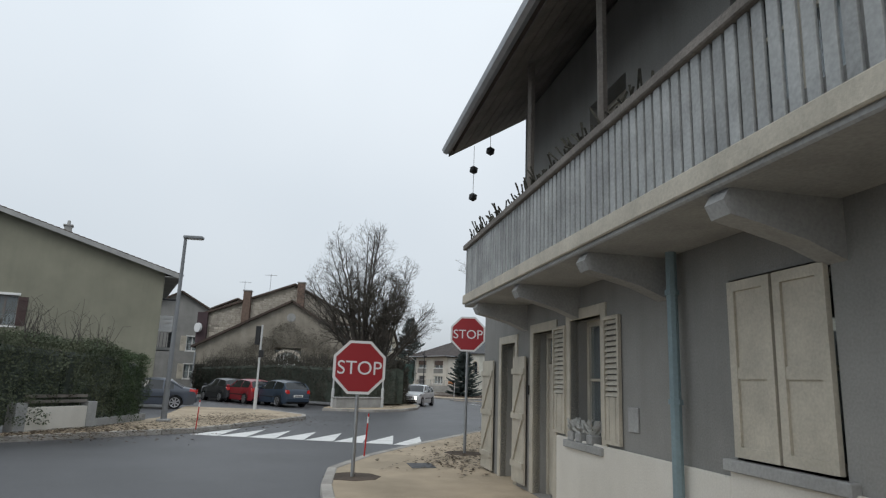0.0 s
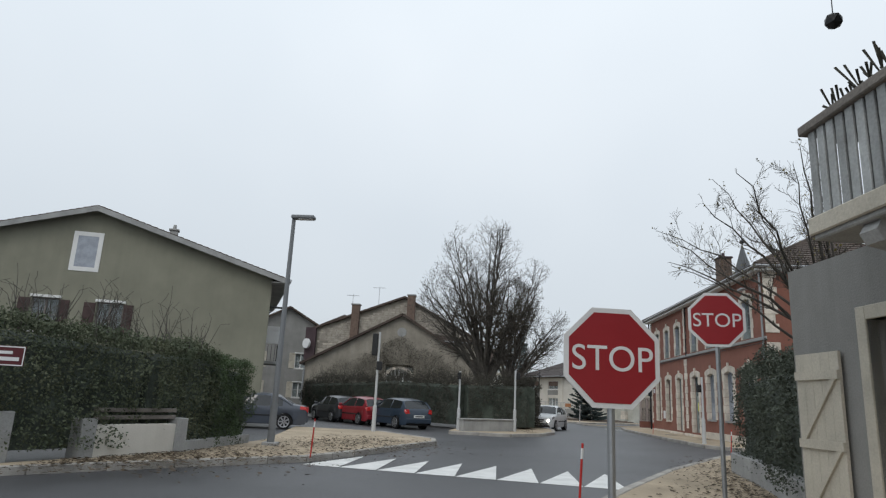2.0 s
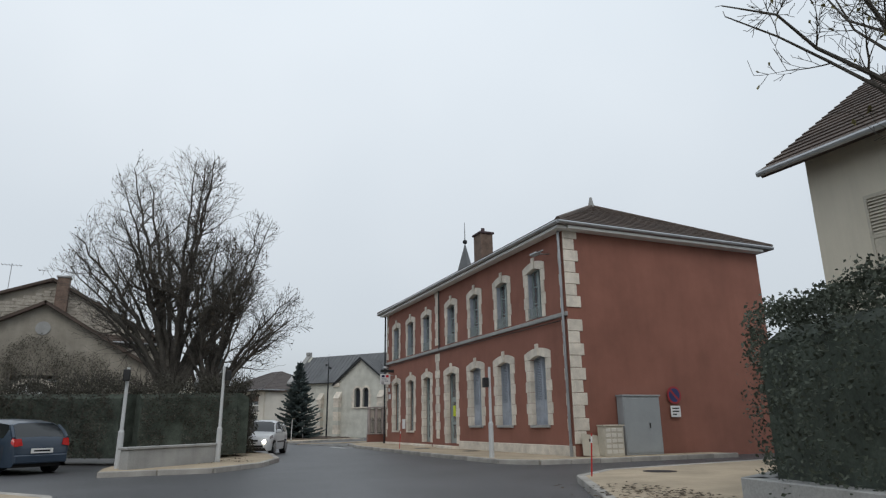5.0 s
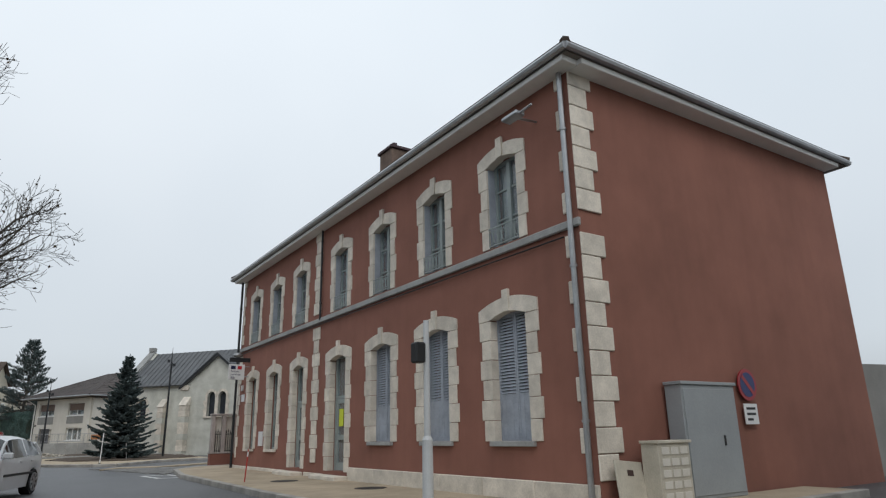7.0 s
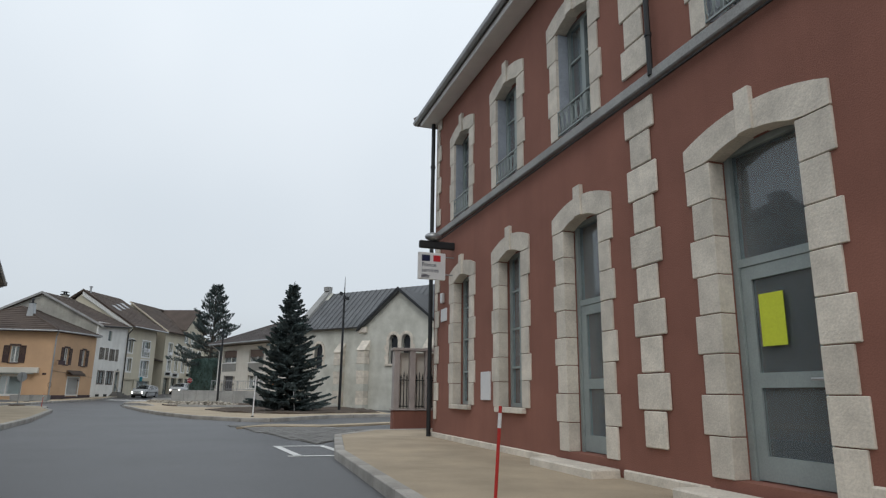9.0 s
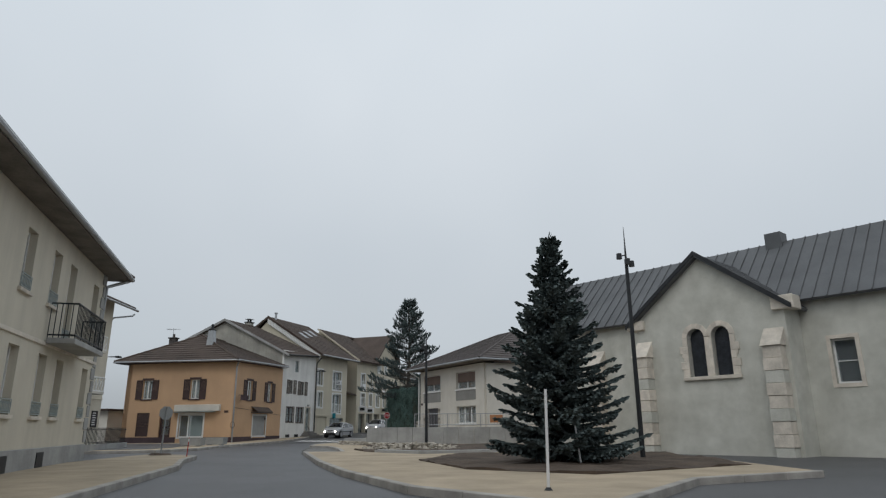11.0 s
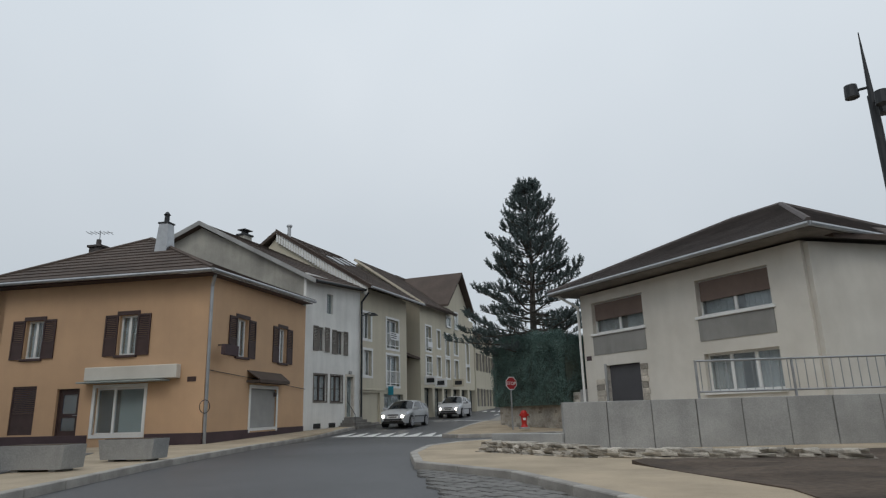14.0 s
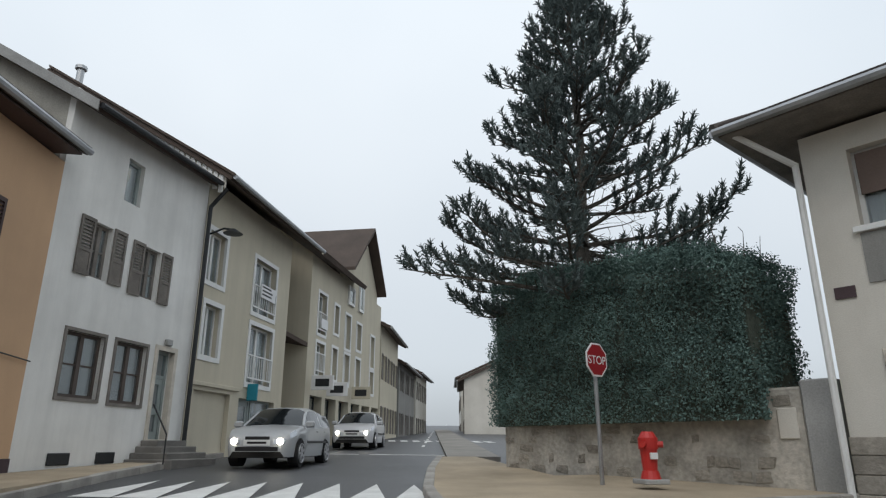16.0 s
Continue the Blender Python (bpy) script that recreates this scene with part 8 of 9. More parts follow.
def car(name, label, x, y, heading, colour, L=4.1, W=1.72, H=1.45, kind=HATCH, z0=0.0, lit=False, axles=(0.19, 0.80), wr=0.31):
    """A car whose nose points along heading (degrees from +x): a lofted body, the panes let into it as parts of their own."""
    t = thing(name, label, "car", pose(x, y, z0, 0, 0, heading))
    paint = mat("car_paint", colour, 0.34, 0.06, 1.0, 30, 0.0, coat=0.45, spec=0.35)
    sx, sz, cowl, roof0, roof1, glass1 = kind
    ra = (wr + 0.05) / L
    st = set(sx) | {0.655, 0.67}
    for a in axles:
        st |= {a + ra * k for k in (-1, -0.985, -0.86, -0.6, -0.3, 0, 0.3, 0.6, 0.86, 0.985, 1)}
    st = sorted(st)
    low = 0.19
    rows = []
    for s in st:
        zt = interp(sx, sz, s) * H
        zb = low + (0.1 if s < 0.01 or s > 0.99 else 0.0)
        for a in axles:
            if abs(s - a) < ra * 0.99:
                zb = max(zb, wr + math.sqrt(max(0, (wr + 0.05) ** 2 - ((s - a) * L) ** 2)) - 0.02)
        w = W / 2 * interp([0, 0.012, 0.05, 0.13, 0.3, 0.75, 0.93, 0.985, 1.0], [0.7, 0.8, 0.92, 0.985, 1.0, 1.0, 0.95, 0.88, 0.82], s)
        belt = min(interp([0, 0.3, 1], [0.6, 0.625, 0.665], s) * H, zt - 0.02)
        cab = min(1, max(0, (zt - belt) / (0.3 * H)))
        wt = w * (0.93 - 0.19 * cab)
        za = max(zb + 0.02, zb + (belt - zb) * 0.4)
        zc = max(za + 0.02, belt - 0.1)
        rows.append([(w * 0.96, zb), (w, za), (w * 0.995, zc), (w * 0.962, max(belt, zc + 0.01)), (wt, max(zt - 0.015 - 0.055 * cab, belt + 0.005)), (wt * 0.72, zt - 0.004), (0, zt + 0.012)])
    groups = collections.defaultdict(bmesh.new)
    pool = {}

    def vert(key, i, j, side):
        k = (key, i, j, side if j < 6 else 0)
        if k not in pool:
            yy, zz = rows[i][j]
            pool[k] = groups[key].verts.new((L / 2 - st[i] * L, yy * side, zz))
        return pool[k]

    for i in range(len(st) - 1):
        m = (st[i] + st[i + 1]) / 2
        for side in (-1, 1):
            for j in range(6):
                key = "body"
                if j >= 4 and cowl < m < roof0 - 0.005:
                    key = "windscreen"
                elif j >= 4 and roof1 + 0.005 < m < glass1:
                    key = "rear_window"
                elif j == 3 and cowl + 0.03 < m < roof1 + (glass1 - roof1) * 0.25 and not 0.655 < m < 0.67:
                    key = "side_window" + str(side) + str(m < 0.66)
                elif 0.03 < m < 0.12 and j == 2:
                    key = "headlight" + str(side)
                elif m > 0.955 and j in (2, 3) and m < 0.995:
                    key = "tail_light" + str(side)
                q = [vert(key, i, j, side), vert(key, i + 1, j, side), vert(key, i + 1, j + 1, side), vert(key, i, j + 1, side)]
                groups[key].faces.new(q if side > 0 else q[::-1])
    for i in (0, len(st) - 1):
        q = [vert("body", i, j, 1) for j in range(7)] + [vert("body", i, j, -1) for j in range(5, -1, -1)]
        groups["body"].faces.new(q if i else q[::-1])
    for key, bm in groups.items():
        bmesh.ops.recalc_face_normals(bm, faces=bm.faces)
        n = key.rstrip("-01TrueFals") if key[0] not in "b" else key
        n = "side_window" if key.startswith("side") else "headlight" if key.startswith("head") else "tail_light" if key.startswith("tail") else key
        m = {"body": paint, "headlight": M_LAMPCASE, "tail_light": M_TAIL}.get(n, M_CARGLASS)
        part(n, bm, m, t, "painted bodywork" if n == "body" else "", smooth=n != "side_window")
    part("underside", ubox(-L * 0.45, -W * 0.4, 0.17, L * 0.45, W * 0.4, 0.36), M_BLACK, t)
    # pillars along the edges of the roof
    for side in (-1, 1):
        for a, b, r in ((cowl, roof0, 0.032), (roof1, glass1, 0.05)):
            ii = [i for i, s in enumerate(st) if a - 0.001 <= s <= b + 0.001]
            bm = bmesh.new()
            pipe(bm, [(L / 2 - st[i] * L, rows[i][4][0] * side, rows[i][4][1] - 0.01) for i in ii], r, 6)
            part("pillar", bm, paint, t)
        k = min(range(len(st)), key=lambda q: abs(st[q] - cowl - 0.035))
        bm = bmesh.new()
        box(bm, (L / 2 - st[k] * L - 0.07, side * (W / 2 - 0.03), 0.63 * H), (L / 2 - st[k] * L + 0.04, side * (W / 2 + 0.15), 0.63 * H + 0.13), None, 0.03)
        part("door_mirror", bm, paint, t)
        part("side_moulding", ubox(-L * 0.27, side * (W / 2 - 0.01), 0.45, L * 0.19, side * (W / 2 + 0.012), 0.5, None, 0.005), M_BLACK, t)
        for s in (0.55, 0.74):
            part("door_handle", ubox(L / 2 - s * L - 0.08, side * (W / 2 - 0.02), 0.56 * H, L / 2 - s * L + 0.08, side * (W / 2 + 0.012), 0.56 * H + 0.03), paint, t)
        bm = bmesh.new()
        prism(bm, [(L / 2 + 0.002, side * W * 0.24, 0.36 * H), (L / 2 - 0.04, side * W * 0.38, 0.36 * H), (L / 2 - 0.06, side * W * 0.4, 0.44 * H), (L / 2 - 0.02, side * W * 0.25, 0.42 * H)], (0.035, 0, 0))
        bmesh.ops.recalc_face_normals(bm, faces=bm.faces)
        lamp_case = part("headlight", bm, M_LAMPCASE, t)
        bm = bmesh.new()
        tube(bm, (L / 2 - 0.05, side * W * 0.325, 0.4 * H), (L / 2 + 0.028, side * W * 0.325, 0.4 * H), 0.062, 0.058, 16)
        part("bulb", bm, M_LIT if lit else M_RIM, lamp_case)
        bm = bmesh.new()
        prism(bm, [(-L / 2 + 0.005, side * W * 0.31, 0.52 * H), (-L / 2 + 0.015, side * W * 0.425, 0.5 * H), (-L / 2 + 0.05, side * W * 0.42, 0.64 * H), (-L / 2 + 0.035, side * W * 0.33, 0.64 * H)], (-0.03, 0, 0))
        bmesh.ops.recalc_face_normals(bm, faces=bm.faces)
        part("tail_light", bm, M_TAIL, t)
        for s in axles:
            cx, yy = L / 2 - s * L, side * (W / 2 - 0.105)
            bm = bmesh.new()
            tube(bm, (cx, yy - 0.1, wr), (cx, yy + 0.1, wr), wr, wr, 24)
            wheel = part("wheel", bm, M_TYRE, t)
            yo = yy + side * 0.09
            bm = bmesh.new()
            tube(bm, (cx, yo - 0.01 * side, wr), (cx, yo + 0.018 * side, wr), wr * 0.7, wr * 0.66, 20)
            part("rim_disc", bm, M_BLACK, wheel)
            bm = bmesh.new()
            for k in range(7):
                a = 2 * math.pi * k / 7
                prism(bm, [(cx + wr * f_ * math.cos(a + g_), yo + 0.019 * side, wr + wr * f_ * math.sin(a + g_)) for f_, g_ in ((0.1, 1.2), (0.68, 0.13), (0.68, -0.13), (0.1, -1.2))], (0, 0.012 * side, 0))
            pipe(bm, [Vector((cx + wr * 0.69 * math.cos(2 * math.pi * k / 20), yo + 0.022 * side, wr + wr * 0.69 * math.sin(2 * math.pi * k / 20))) for k in range(21)], 0.014, 4)
            part("rim", bm, M_RIM, wheel)
    part("front_grille", ubox(L / 2 - 0.03, -W * 0.17, 0.5, L / 2 + 0.006, W * 0.17, 0.57, None, 0.005), M_BLACK, t)
    part("air_intake", ubox(L / 2 - 0.03, -W * 0.3, 0.3, L / 2 + 0.008, W * 0.3, 0.38, None, 0.005), M_BLACK, t)
    part("rear_bumper", ubox(-L / 2 - 0.035, -W * 0.41, 0.26, -L / 2 + 0.03, W * 0.41, 0.46, None, 0.025), paint, t)
    for d, xx, za in ((1, L / 2 + 0.009, 0.4), (-1, -L / 2 - 0.012, 0.49)):
        pl = part("number_plate", ubox(xx, -0.26, za, xx + 0.01 * d, 0.26, za + 0.11), M_PLATE, t)
        part("plate_bar", ubox(xx + 0.01 * d, -0.19, za + 0.035, xx + 0.013 * d, 0.19, za + 0.075), M_BLACK, pl)
    return t


M_LAMPCASE = mat("headlamp_lens", (0.55, 0.57, 0.6), 0.12, 0.1, 4, 20, 0.0, metal=0.6)
car("car", "dark blue hatchback parked with its tail to the road", -3.5, 33.4, 128, (0.026, 0.042, 0.066), L=3.6, W=1.52, H=1.29, wr=0.27)
car("car", "red hatchback parked beside a blue one", -5.45, 35.2, 128, (0.24, 0.018, 0.026), L=3.4, W=1.48, H=1.27, wr=0.26)
car("car", "dark grey hatchback parked in a row", -7.1, 36.9, 128, (0.035, 0.037, 0.042), L=3.4, W=1.48, H=1.26, wr=0.26)
car("car", "grey saloon car parked beside the hedge", -7.97, 27.6, 194, (0.06, 0.07, 0.09), L=3.8, W=1.52, H=1.23, kind=SALOON, axles=(0.17, 0.79), wr=0.27)
car("car", "white hatchback with lit headlights on the road", 3.8, 40.1, 250, (0.7, 0.71, 0.72), L=3.5, W=1.5, H=1.27, lit=True, wr=0.27)
car("car", "silver hatchback with lit headlights on the street", -0.4, 102.6, 252, (0.4, 0.41, 0.42), L=3.25, W=1.4, H=1.2, lit=True, wr=0.26, z0=terrain(0, 102.6))
car("car", "silver hatchback with lit headlights further up the street", 2.2, 111.0, 254, (0.5, 0.5, 0.51), L=3.3, W=1.42, H=1.22, lit=True, wr=0.26, z0=terrain(0, 111.0))


# ---- signs, posts, lamps ----
def octagon(r, d, z, dz=0.0):
    a0 = math.pi / 8
    return [(r / math.cos(a0) * math.cos(a0 + k * math.pi / 4), d, z + r / math.cos(a0) * math.sin(a0 + k * math.pi / 4)) for k in range(8)]


def stop_sign(label, x, y, turn, zc, r, z0=0.1, foot=True):
    t = thing("stop_sign", label, "road sign", pose(x, y, 0, 0, 0, turn))
    bm = bmesh.new()
    tube(bm, (0, 0.03, z0), (0, 0.03, zc + r), 0.03, n=10)
    part("post", bm, M_STEEL, t)
    part("plate", prism_bm(octagon(r, 0, zc), (0, -0.012, 0)), M_SIGNWHITE, t)
    part("red_face", prism_bm(octagon(r * 0.9, -0.013, zc), (0, -0.003, 0)), M_SIGNRED, t)
    words("lettering", "STOP", r * 0.72, pose(0, -0.017, zc - r * 0.26) @ FACE, M_SIGNWHITE, t, 0.002, "CENTER")
    if foot:
        bm = bmesh.new()
        prism(bm, [(0.42 * math.cos(k * math.pi / 4), 0.03 + 0.42 * math.sin(k * math.pi / 4), z0 - 0.02) for k in range(8)], (0, 0, 0.035))
        bmesh.ops.recalc_face_normals(bm, faces=bm.faces)
        part("tarmac_collar", bm, M_EARTH, t)
    return t


stop_sign("red octagonal stop sign on a steel post in the pavement", 1.36, 9.33, 10, 1.67, 0.392)
stop_sign("red octagonal stop sign high on a steel post", 3.43, 12.87, -8, 2.5, 0.36, 0.1)
stop_sign("red octagonal stop sign before the hedge wall", 3.83, 96.15, 27, 1.83, 0.235, 0.15, False)


def hydrant(x, y, z0):
    t = thing("fire_hydrant", "red cast fire hydrant on a pale foot", "hydrant", pose(x, y, z0))
    bm = bmesh.new()
    for a, b, r0, r1 in ((0.06, 0.16, 0.13, 0.1), (0.16, 0.42, 0.09, 0.11), (0.42, 0.56, 0.125, 0.125), (0.56, 0.64, 0.12, 0.07)):
        tube(bm, (0, 0, a), (0, 0, b), r0, r1, 14)
    part("body", bm, M_HYDRANT, t)
    for s in (-1, 1):
        bm = bmesh.new()
        tube(bm, (s * 0.08, -0.06, 0.48), (s * 0.15, -0.11, 0.48), 0.04, n=10)
        part("outlet", bm, M_HYDRANT, t)
    part("white_plate", ubox(-0.05, -0.135, 0.3, 0.05, -0.1, 0.38, None, 0.005), M_SIGNWHITE, t)
    part("foot", ubox(-0.17, -0.17, 0, 0.17, 0.17, 0.06, None, 0.01), M_CONCRETE, t)


hydrant(4.15, 95.5, 0.2)


def banded_post(x, y, z0, h, signal_z, label, turn=0.0):
    """A pale tapered post with a wider foot, carrying a small dark signal box."""
    t = thing("signal_post", label, "post", pose(x, y, z0, 0, 0, turn))
    bm = bmesh.new()
    tube(bm, (0, 0, 0.0), (0, 0, 0.95), 0.075, 0.07, 14)
    tube(bm, (0, 0, 0.95), (0, 0, 1.0), 0.07, 0.045, 14)
    tube(bm, (0, 0, 1.0), (0, 0, h), 0.045, 0.04, 12)
    part("pole", bm, mat("pale_post_paint", (0.52, 0.53, 0.53), 0.5, 0.08), t)
    if signal_z:
        part("signal_box", ubox(-0.2, -0.06, signal_z - 0.14, -0.04, 0.1, signal_z + 0.14, None, 0.02), M_BLACK, t)
        part("arm", ubox(-0.05, -0.015, signal_z - 0.02, 0.0, 0.015, signal_z + 0.02), M_STEEL, t)
    return t


p1 = banded_post(-3.47, 27.0, 0.0, 3.55, 0, "pale tapered signal post with a dark box at its top")
part("signal_box", ubox(-0.24, -0.08, 2.72, -0.05, 0.12, 3.5, None, 0.02), M_BLACK, p1)
part("signal_box", ubox(0.02, -0.4, 2.2, 0.2, -0.2, 2.5, None, 0.02), M_BLACK, p1)
banded_post(-0.69, 31.4, 0.0, 2.5, 2.3, "pale tapered signal post at the road tip", 90)
banded_post(1.69, 32.9, 0.05, 2.65, 2.4, "pale tapered signal post with a small dark box", 180)
banded_post(8.9, 30.45, 0.1, 2.55, 2.1, "pale tapered signal post before the red building")


def stake(x, y, z0, h):
    t = thing("marker_stake", "thin red and white plastic snow stake", "stake", pose(x, y, z0, 2, 3, 0))
    bm = bmesh.new()
    tube(bm, (0, 0, 0), (0, 0, h), 0.014, n=8)
    part("rod", bm, M_HYDRANT, t)
    bm = bmesh.new()
    tube(bm, (0, 0, h * 0.78), (0, 0, h * 0.93), 0.0155, n=8)
    part("white_band", bm, M_SIGNWHITE, t)


for s in ((-2.9, 16.62, 0.1, 0.72), (1.45, 11.8, 0.1, 0.78), (7.4, 23.6, 0.1, 0.75), (9.1, 39.0, 0.1, 0.75), (-1.2, 69.75, 0.1, 0.6)):
    stake(*s)


def street_lamp(x, y, z0, h, turn):
    t = thing("street_lamp", "slim grey steel street lamp with a flat head", "street lamp", pose(x, y, z0, 0, 0, turn))
    bm = bmesh.new()
    tube(bm, (0, 0, 0), (0, 0, 0.9), 0.085, 0.08, 14)
    tube(bm, (0, 0, 0.9), (0, 0, h), 0.07, 0.045, 14)
    part("pole", bm, M_LAMPGREY, t)
    part("head", ubox(-0.05, -0.11, h - 0.02, 0.52, 0.11, h + 0.07, None, 0.02), M_LAMPGREY, t)
    part("diffuser", ubox(0.12, -0.08, h - 0.03, 0.48, 0.08, h - 0.02), M_SIGNWHITE, t)
    part("foot", ubox(-0.16, -0.16, -0.02, 0.16, 0.16, 0.08, None, 0.02), M_CONCRETE, t)


M_LAMPGREY = mat("lamp_grey_paint", (0.19, 0.2, 0.21), 0.5, 0.12)
street_lamp(-4.42, 18.85, 0.1, 5.33, 0)


def mast_lamp(x, y, z0, h, label, tip=1.0, arms=2):
    """A dark slender mast with small spotlights and a needle top."""
    t = thing("mast_lamp", label, "street lamp", pose(x, y, z0))
    bm = bmesh.new()
    tube(bm, (0, 0, 0), (0, 0, h - tip), 0.07, 0.05, 12)
    tube(bm, (0, 0, h - tip), (0, 0, h), 0.035, 0.006, 8)
    part("mast", bm, M_DARKMETAL, t)
    for k in range(3):
        a = k * 2.1 + 0.4
        z = h - tip - 0.12 + (k % 2) * 0.24
        bm = bmesh.new()
        c = Vector((math.cos(a) * 0.2, math.sin(a) * 0.2, z))
        tube(bm, (0, 0, z), c, 0.018, n=6)
        tube(bm, c - Vector((0, 0, 0.09)), c + Vector((0, 0, 0.08)), 0.085, 0.075, 12)
        part("spotlight", bm, M_DARKMETAL, t)


mast_lamp(12.35, 66.3, 0.05, 6.7, "dark slender mast with spotlights before the church")
mast_lamp(6.53, 79.12, 0.1, 5.4, "dark slender mast with spotlights beside the rubble heap", 0.9)


def name_plate_sign(x, y, turn):
    t = thing("street_name_sign", "dark red street name plate with white lettering on a post", "sign", pose(x, y, 0, 0, 0, turn))
    part("plate", ubox(-0.24, -0.01, 1.45, 0.24, 0.01, 1.72, None, 0.004), mat("dark_red_enamel", (0.09, 0.012, 0.016), 0.4, 0.06), t)
    bm = bmesh.new()
    for a in ((-0.235, 1.455, 0.235, 1.47), (-0.235, 1.7, 0.235, 1.715), (-0.235, 1.47, -0.222, 1.7), (0.222, 1.47, 0.235, 1.7)):
        box(bm, (a[0], -0.014, a[1]), (a[2], -0.01, a[3]))
    box(bm, (-0.09, -0.014, 1.61), (0.09, -0.01, 1.65))
    box(bm, (-0.18, -0.014, 1.52), (0.18, -0.01, 1.57))
    part("bars", bm, M_SIGNWHITE, t)
    bm = bmesh.new()
    tube(bm, (-0.2, 0.03, 0.1), (-0.2, 0.03, 1.5), 0.025)
    part("post", bm, M_DARKMETAL, t)


name_plate_sign(-6.16, 12.5, 20)


def sign_seen_from_behind(x, y):
    t = thing("road_sign", "grey back of an octagonal road sign on a pale post", "road sign", pose(x, y, 0.1, 0, 2, 38))
    bm = bmesh.new()
    tube(bm, (0, 0, 0), (0, 0, 1.62), 0.027, n=10)
    part("post", bm, M_STEEL, t)
    part("plate", prism_bm(octagon(0.22, 0.03, 1.4), (0, 0.012, 0)), mat("sign_back_grey", (0.3, 0.31, 0.31), 0.6, 0.12), t)
    bm = bmesh.new()
    tube(bm, (0, 0, -0.02), (0, 0, 0.07), 0.42, 0.3, 12)
    part("tarmac_collar", bm, M_EARTH, t)


sign_seen_from_behind(-2.6, 71.25)


def pale_pole(x, y, h, lean):
    t = thing("marker_pole", "thin pale bare marker pole by the spruce", "pole", pose(x, y, 0.1, 0, lean, 0))
    bm = bmesh.new()
    tube(bm, (0, 0, 0), (0, 0, h), 0.022, 0.02, 8)
    part("rod", bm, M_SIGNWHITE, t)
    bm = bmesh.new()
    tube(bm, (0, 0, 0), (0, 0, 0.05), 0.07, 0.03, 10)
    part("foot", bm, M_DARKMETAL, t)


pale_pole(7.98, 57.32, 1.36, 1)
pale_pole(9.95, 63.5, 0.95, -6)


# ---- walls, boxes and ground clutter ----
def low_wall_left():
    t = thing("garden_wall", "low rendered garden wall with concrete coping below the hedge", "wall", pose(-6.5, 13.0, 0))
    pts = [(-9.9, 9.6), (-6.55, 13.35)], [(-6.0, 14.3), (-5.25, 16.25)], [(-5.25, 16.3), (-5.05, 19.2)]
    o = Vector((-6.5, 13.0, 0))
    for (a, b), h in zip(pts, (0.72, 0.62, 0.3)):
        M = Matrix.Translation(-o) @ along(a, b)
        L = span(a, b)
        part("wall_body", ubox(0, 0, 0, L, 0.22, h, M, 0.01), M_OFFWHITE if h > 0.4 else M_CONCRETE, t)
        if h > 0.6:
            part("pillar", ubox(-0.05, -0.03, 0, 0.22, 0.27, h + 0.1, M, 0.01), M_CONCRETE, t)
            part("pillar", ubox(L - 0.22, -0.03, 0, L + 0.05, 0.27, h + 0.1, M, 0.01), M_CONCRETE, t)
            for k in range(2):
                part("fence_rail", ubox(0.2, 0.05, h + 0.08 + k * 0.12, L - 0.2, 0.09, h + 0.15 + k * 0.12, M, 0.004), M_TIMBER, t)


low_wall_left()


def hedge_wall_right():
    t = thing("garden_wall", "low weathered wall beneath an ivy hedge", "wall", pose(5.0, 12.8, 0))
    o = Vector((5.0, 12.8, 0))
    for a, b in (((10.4, 20.75), (5.55, 18.5)), ((5.55, 18.5), (4.95, 15.3)), ((4.95, 15.3), (4.1, 11.9))):
        M = Matrix.Translation(-o) @ along(a, b)
        part("wall_body", ubox(0, 0, 0, span(a, b), 0.25, 0.5, M, 0.01), M_CONCRETE, t)


hedge_wall_right()


def tip_wall():
    t = thing("garden_wall", "low pale wall round the trees", "wall", along((-0.45, 30.6), (1.75, 33.0)))
    L = span((-0.45, 30.6), (1.75, 33.0))
    part("wall_body", ubox(0, 0, 0, L, 0.25, 0.55, None, 0.015), M_CONCRETE, t)
    part("coping", ubox(-0.04, -0.04, 0.55, L + 0.04, 0.29, 0.61, None, 0.01), M_CONCRETE, t)


tip_wall()


def retaining_wall():
    a, b = (3.35, 84.3), (13.3, 83.5)
    t = thing("retaining_wall", "grey cast concrete retaining wall with panel joints", "wall", along(a, b))
    L = span(a, b)
    n = 12
    for k in range(n):
        part("panel", ubox(L * k / n + 0.006, 0.01 * (k % 3), -0.2, L * (k + 1) / n - 0.006, 0.28, 0.98, None, 0.008), M_CONCRETE, t)
    r = thing("metal_railing", "grey tubular railing on the retaining wall", "railing", along(a, b) @ pose(2.6, 0.12, 0.98))
    bm = bmesh.new()
    LL = L - 2.8
    for z in (0.12, 0.7):
        tube(bm, (0, 0, z), (LL, 0, z), 0.02, n=6)
    part("rails", bm, M_STEEL, r)
    for k in range(5):
        bm = bmesh.new()
        tube(bm, (LL * k / 4, 0, 0), (LL * k / 4, 0, 0.72), 0.024, n=6)
        part("post", bm, M_STEEL, r)
    for k in range(44):
        bm = bmesh.new()
        tube(bm, (LL * (k + 0.5) / 44, 0, 0.12), (LL * (k + 0.5) / 44, 0, 0.7), 0.009, n=5)
        part("bar", bm, M_STEEL, r)
    part("site_board", ubox(4.1, -0.03, 0.22, 4.8, -0.02, 0.62), mat("orange_board", (0.45, 0.2, 0.09), 0.7, 0.15), r, "faded orange site board")


retaining_wall()


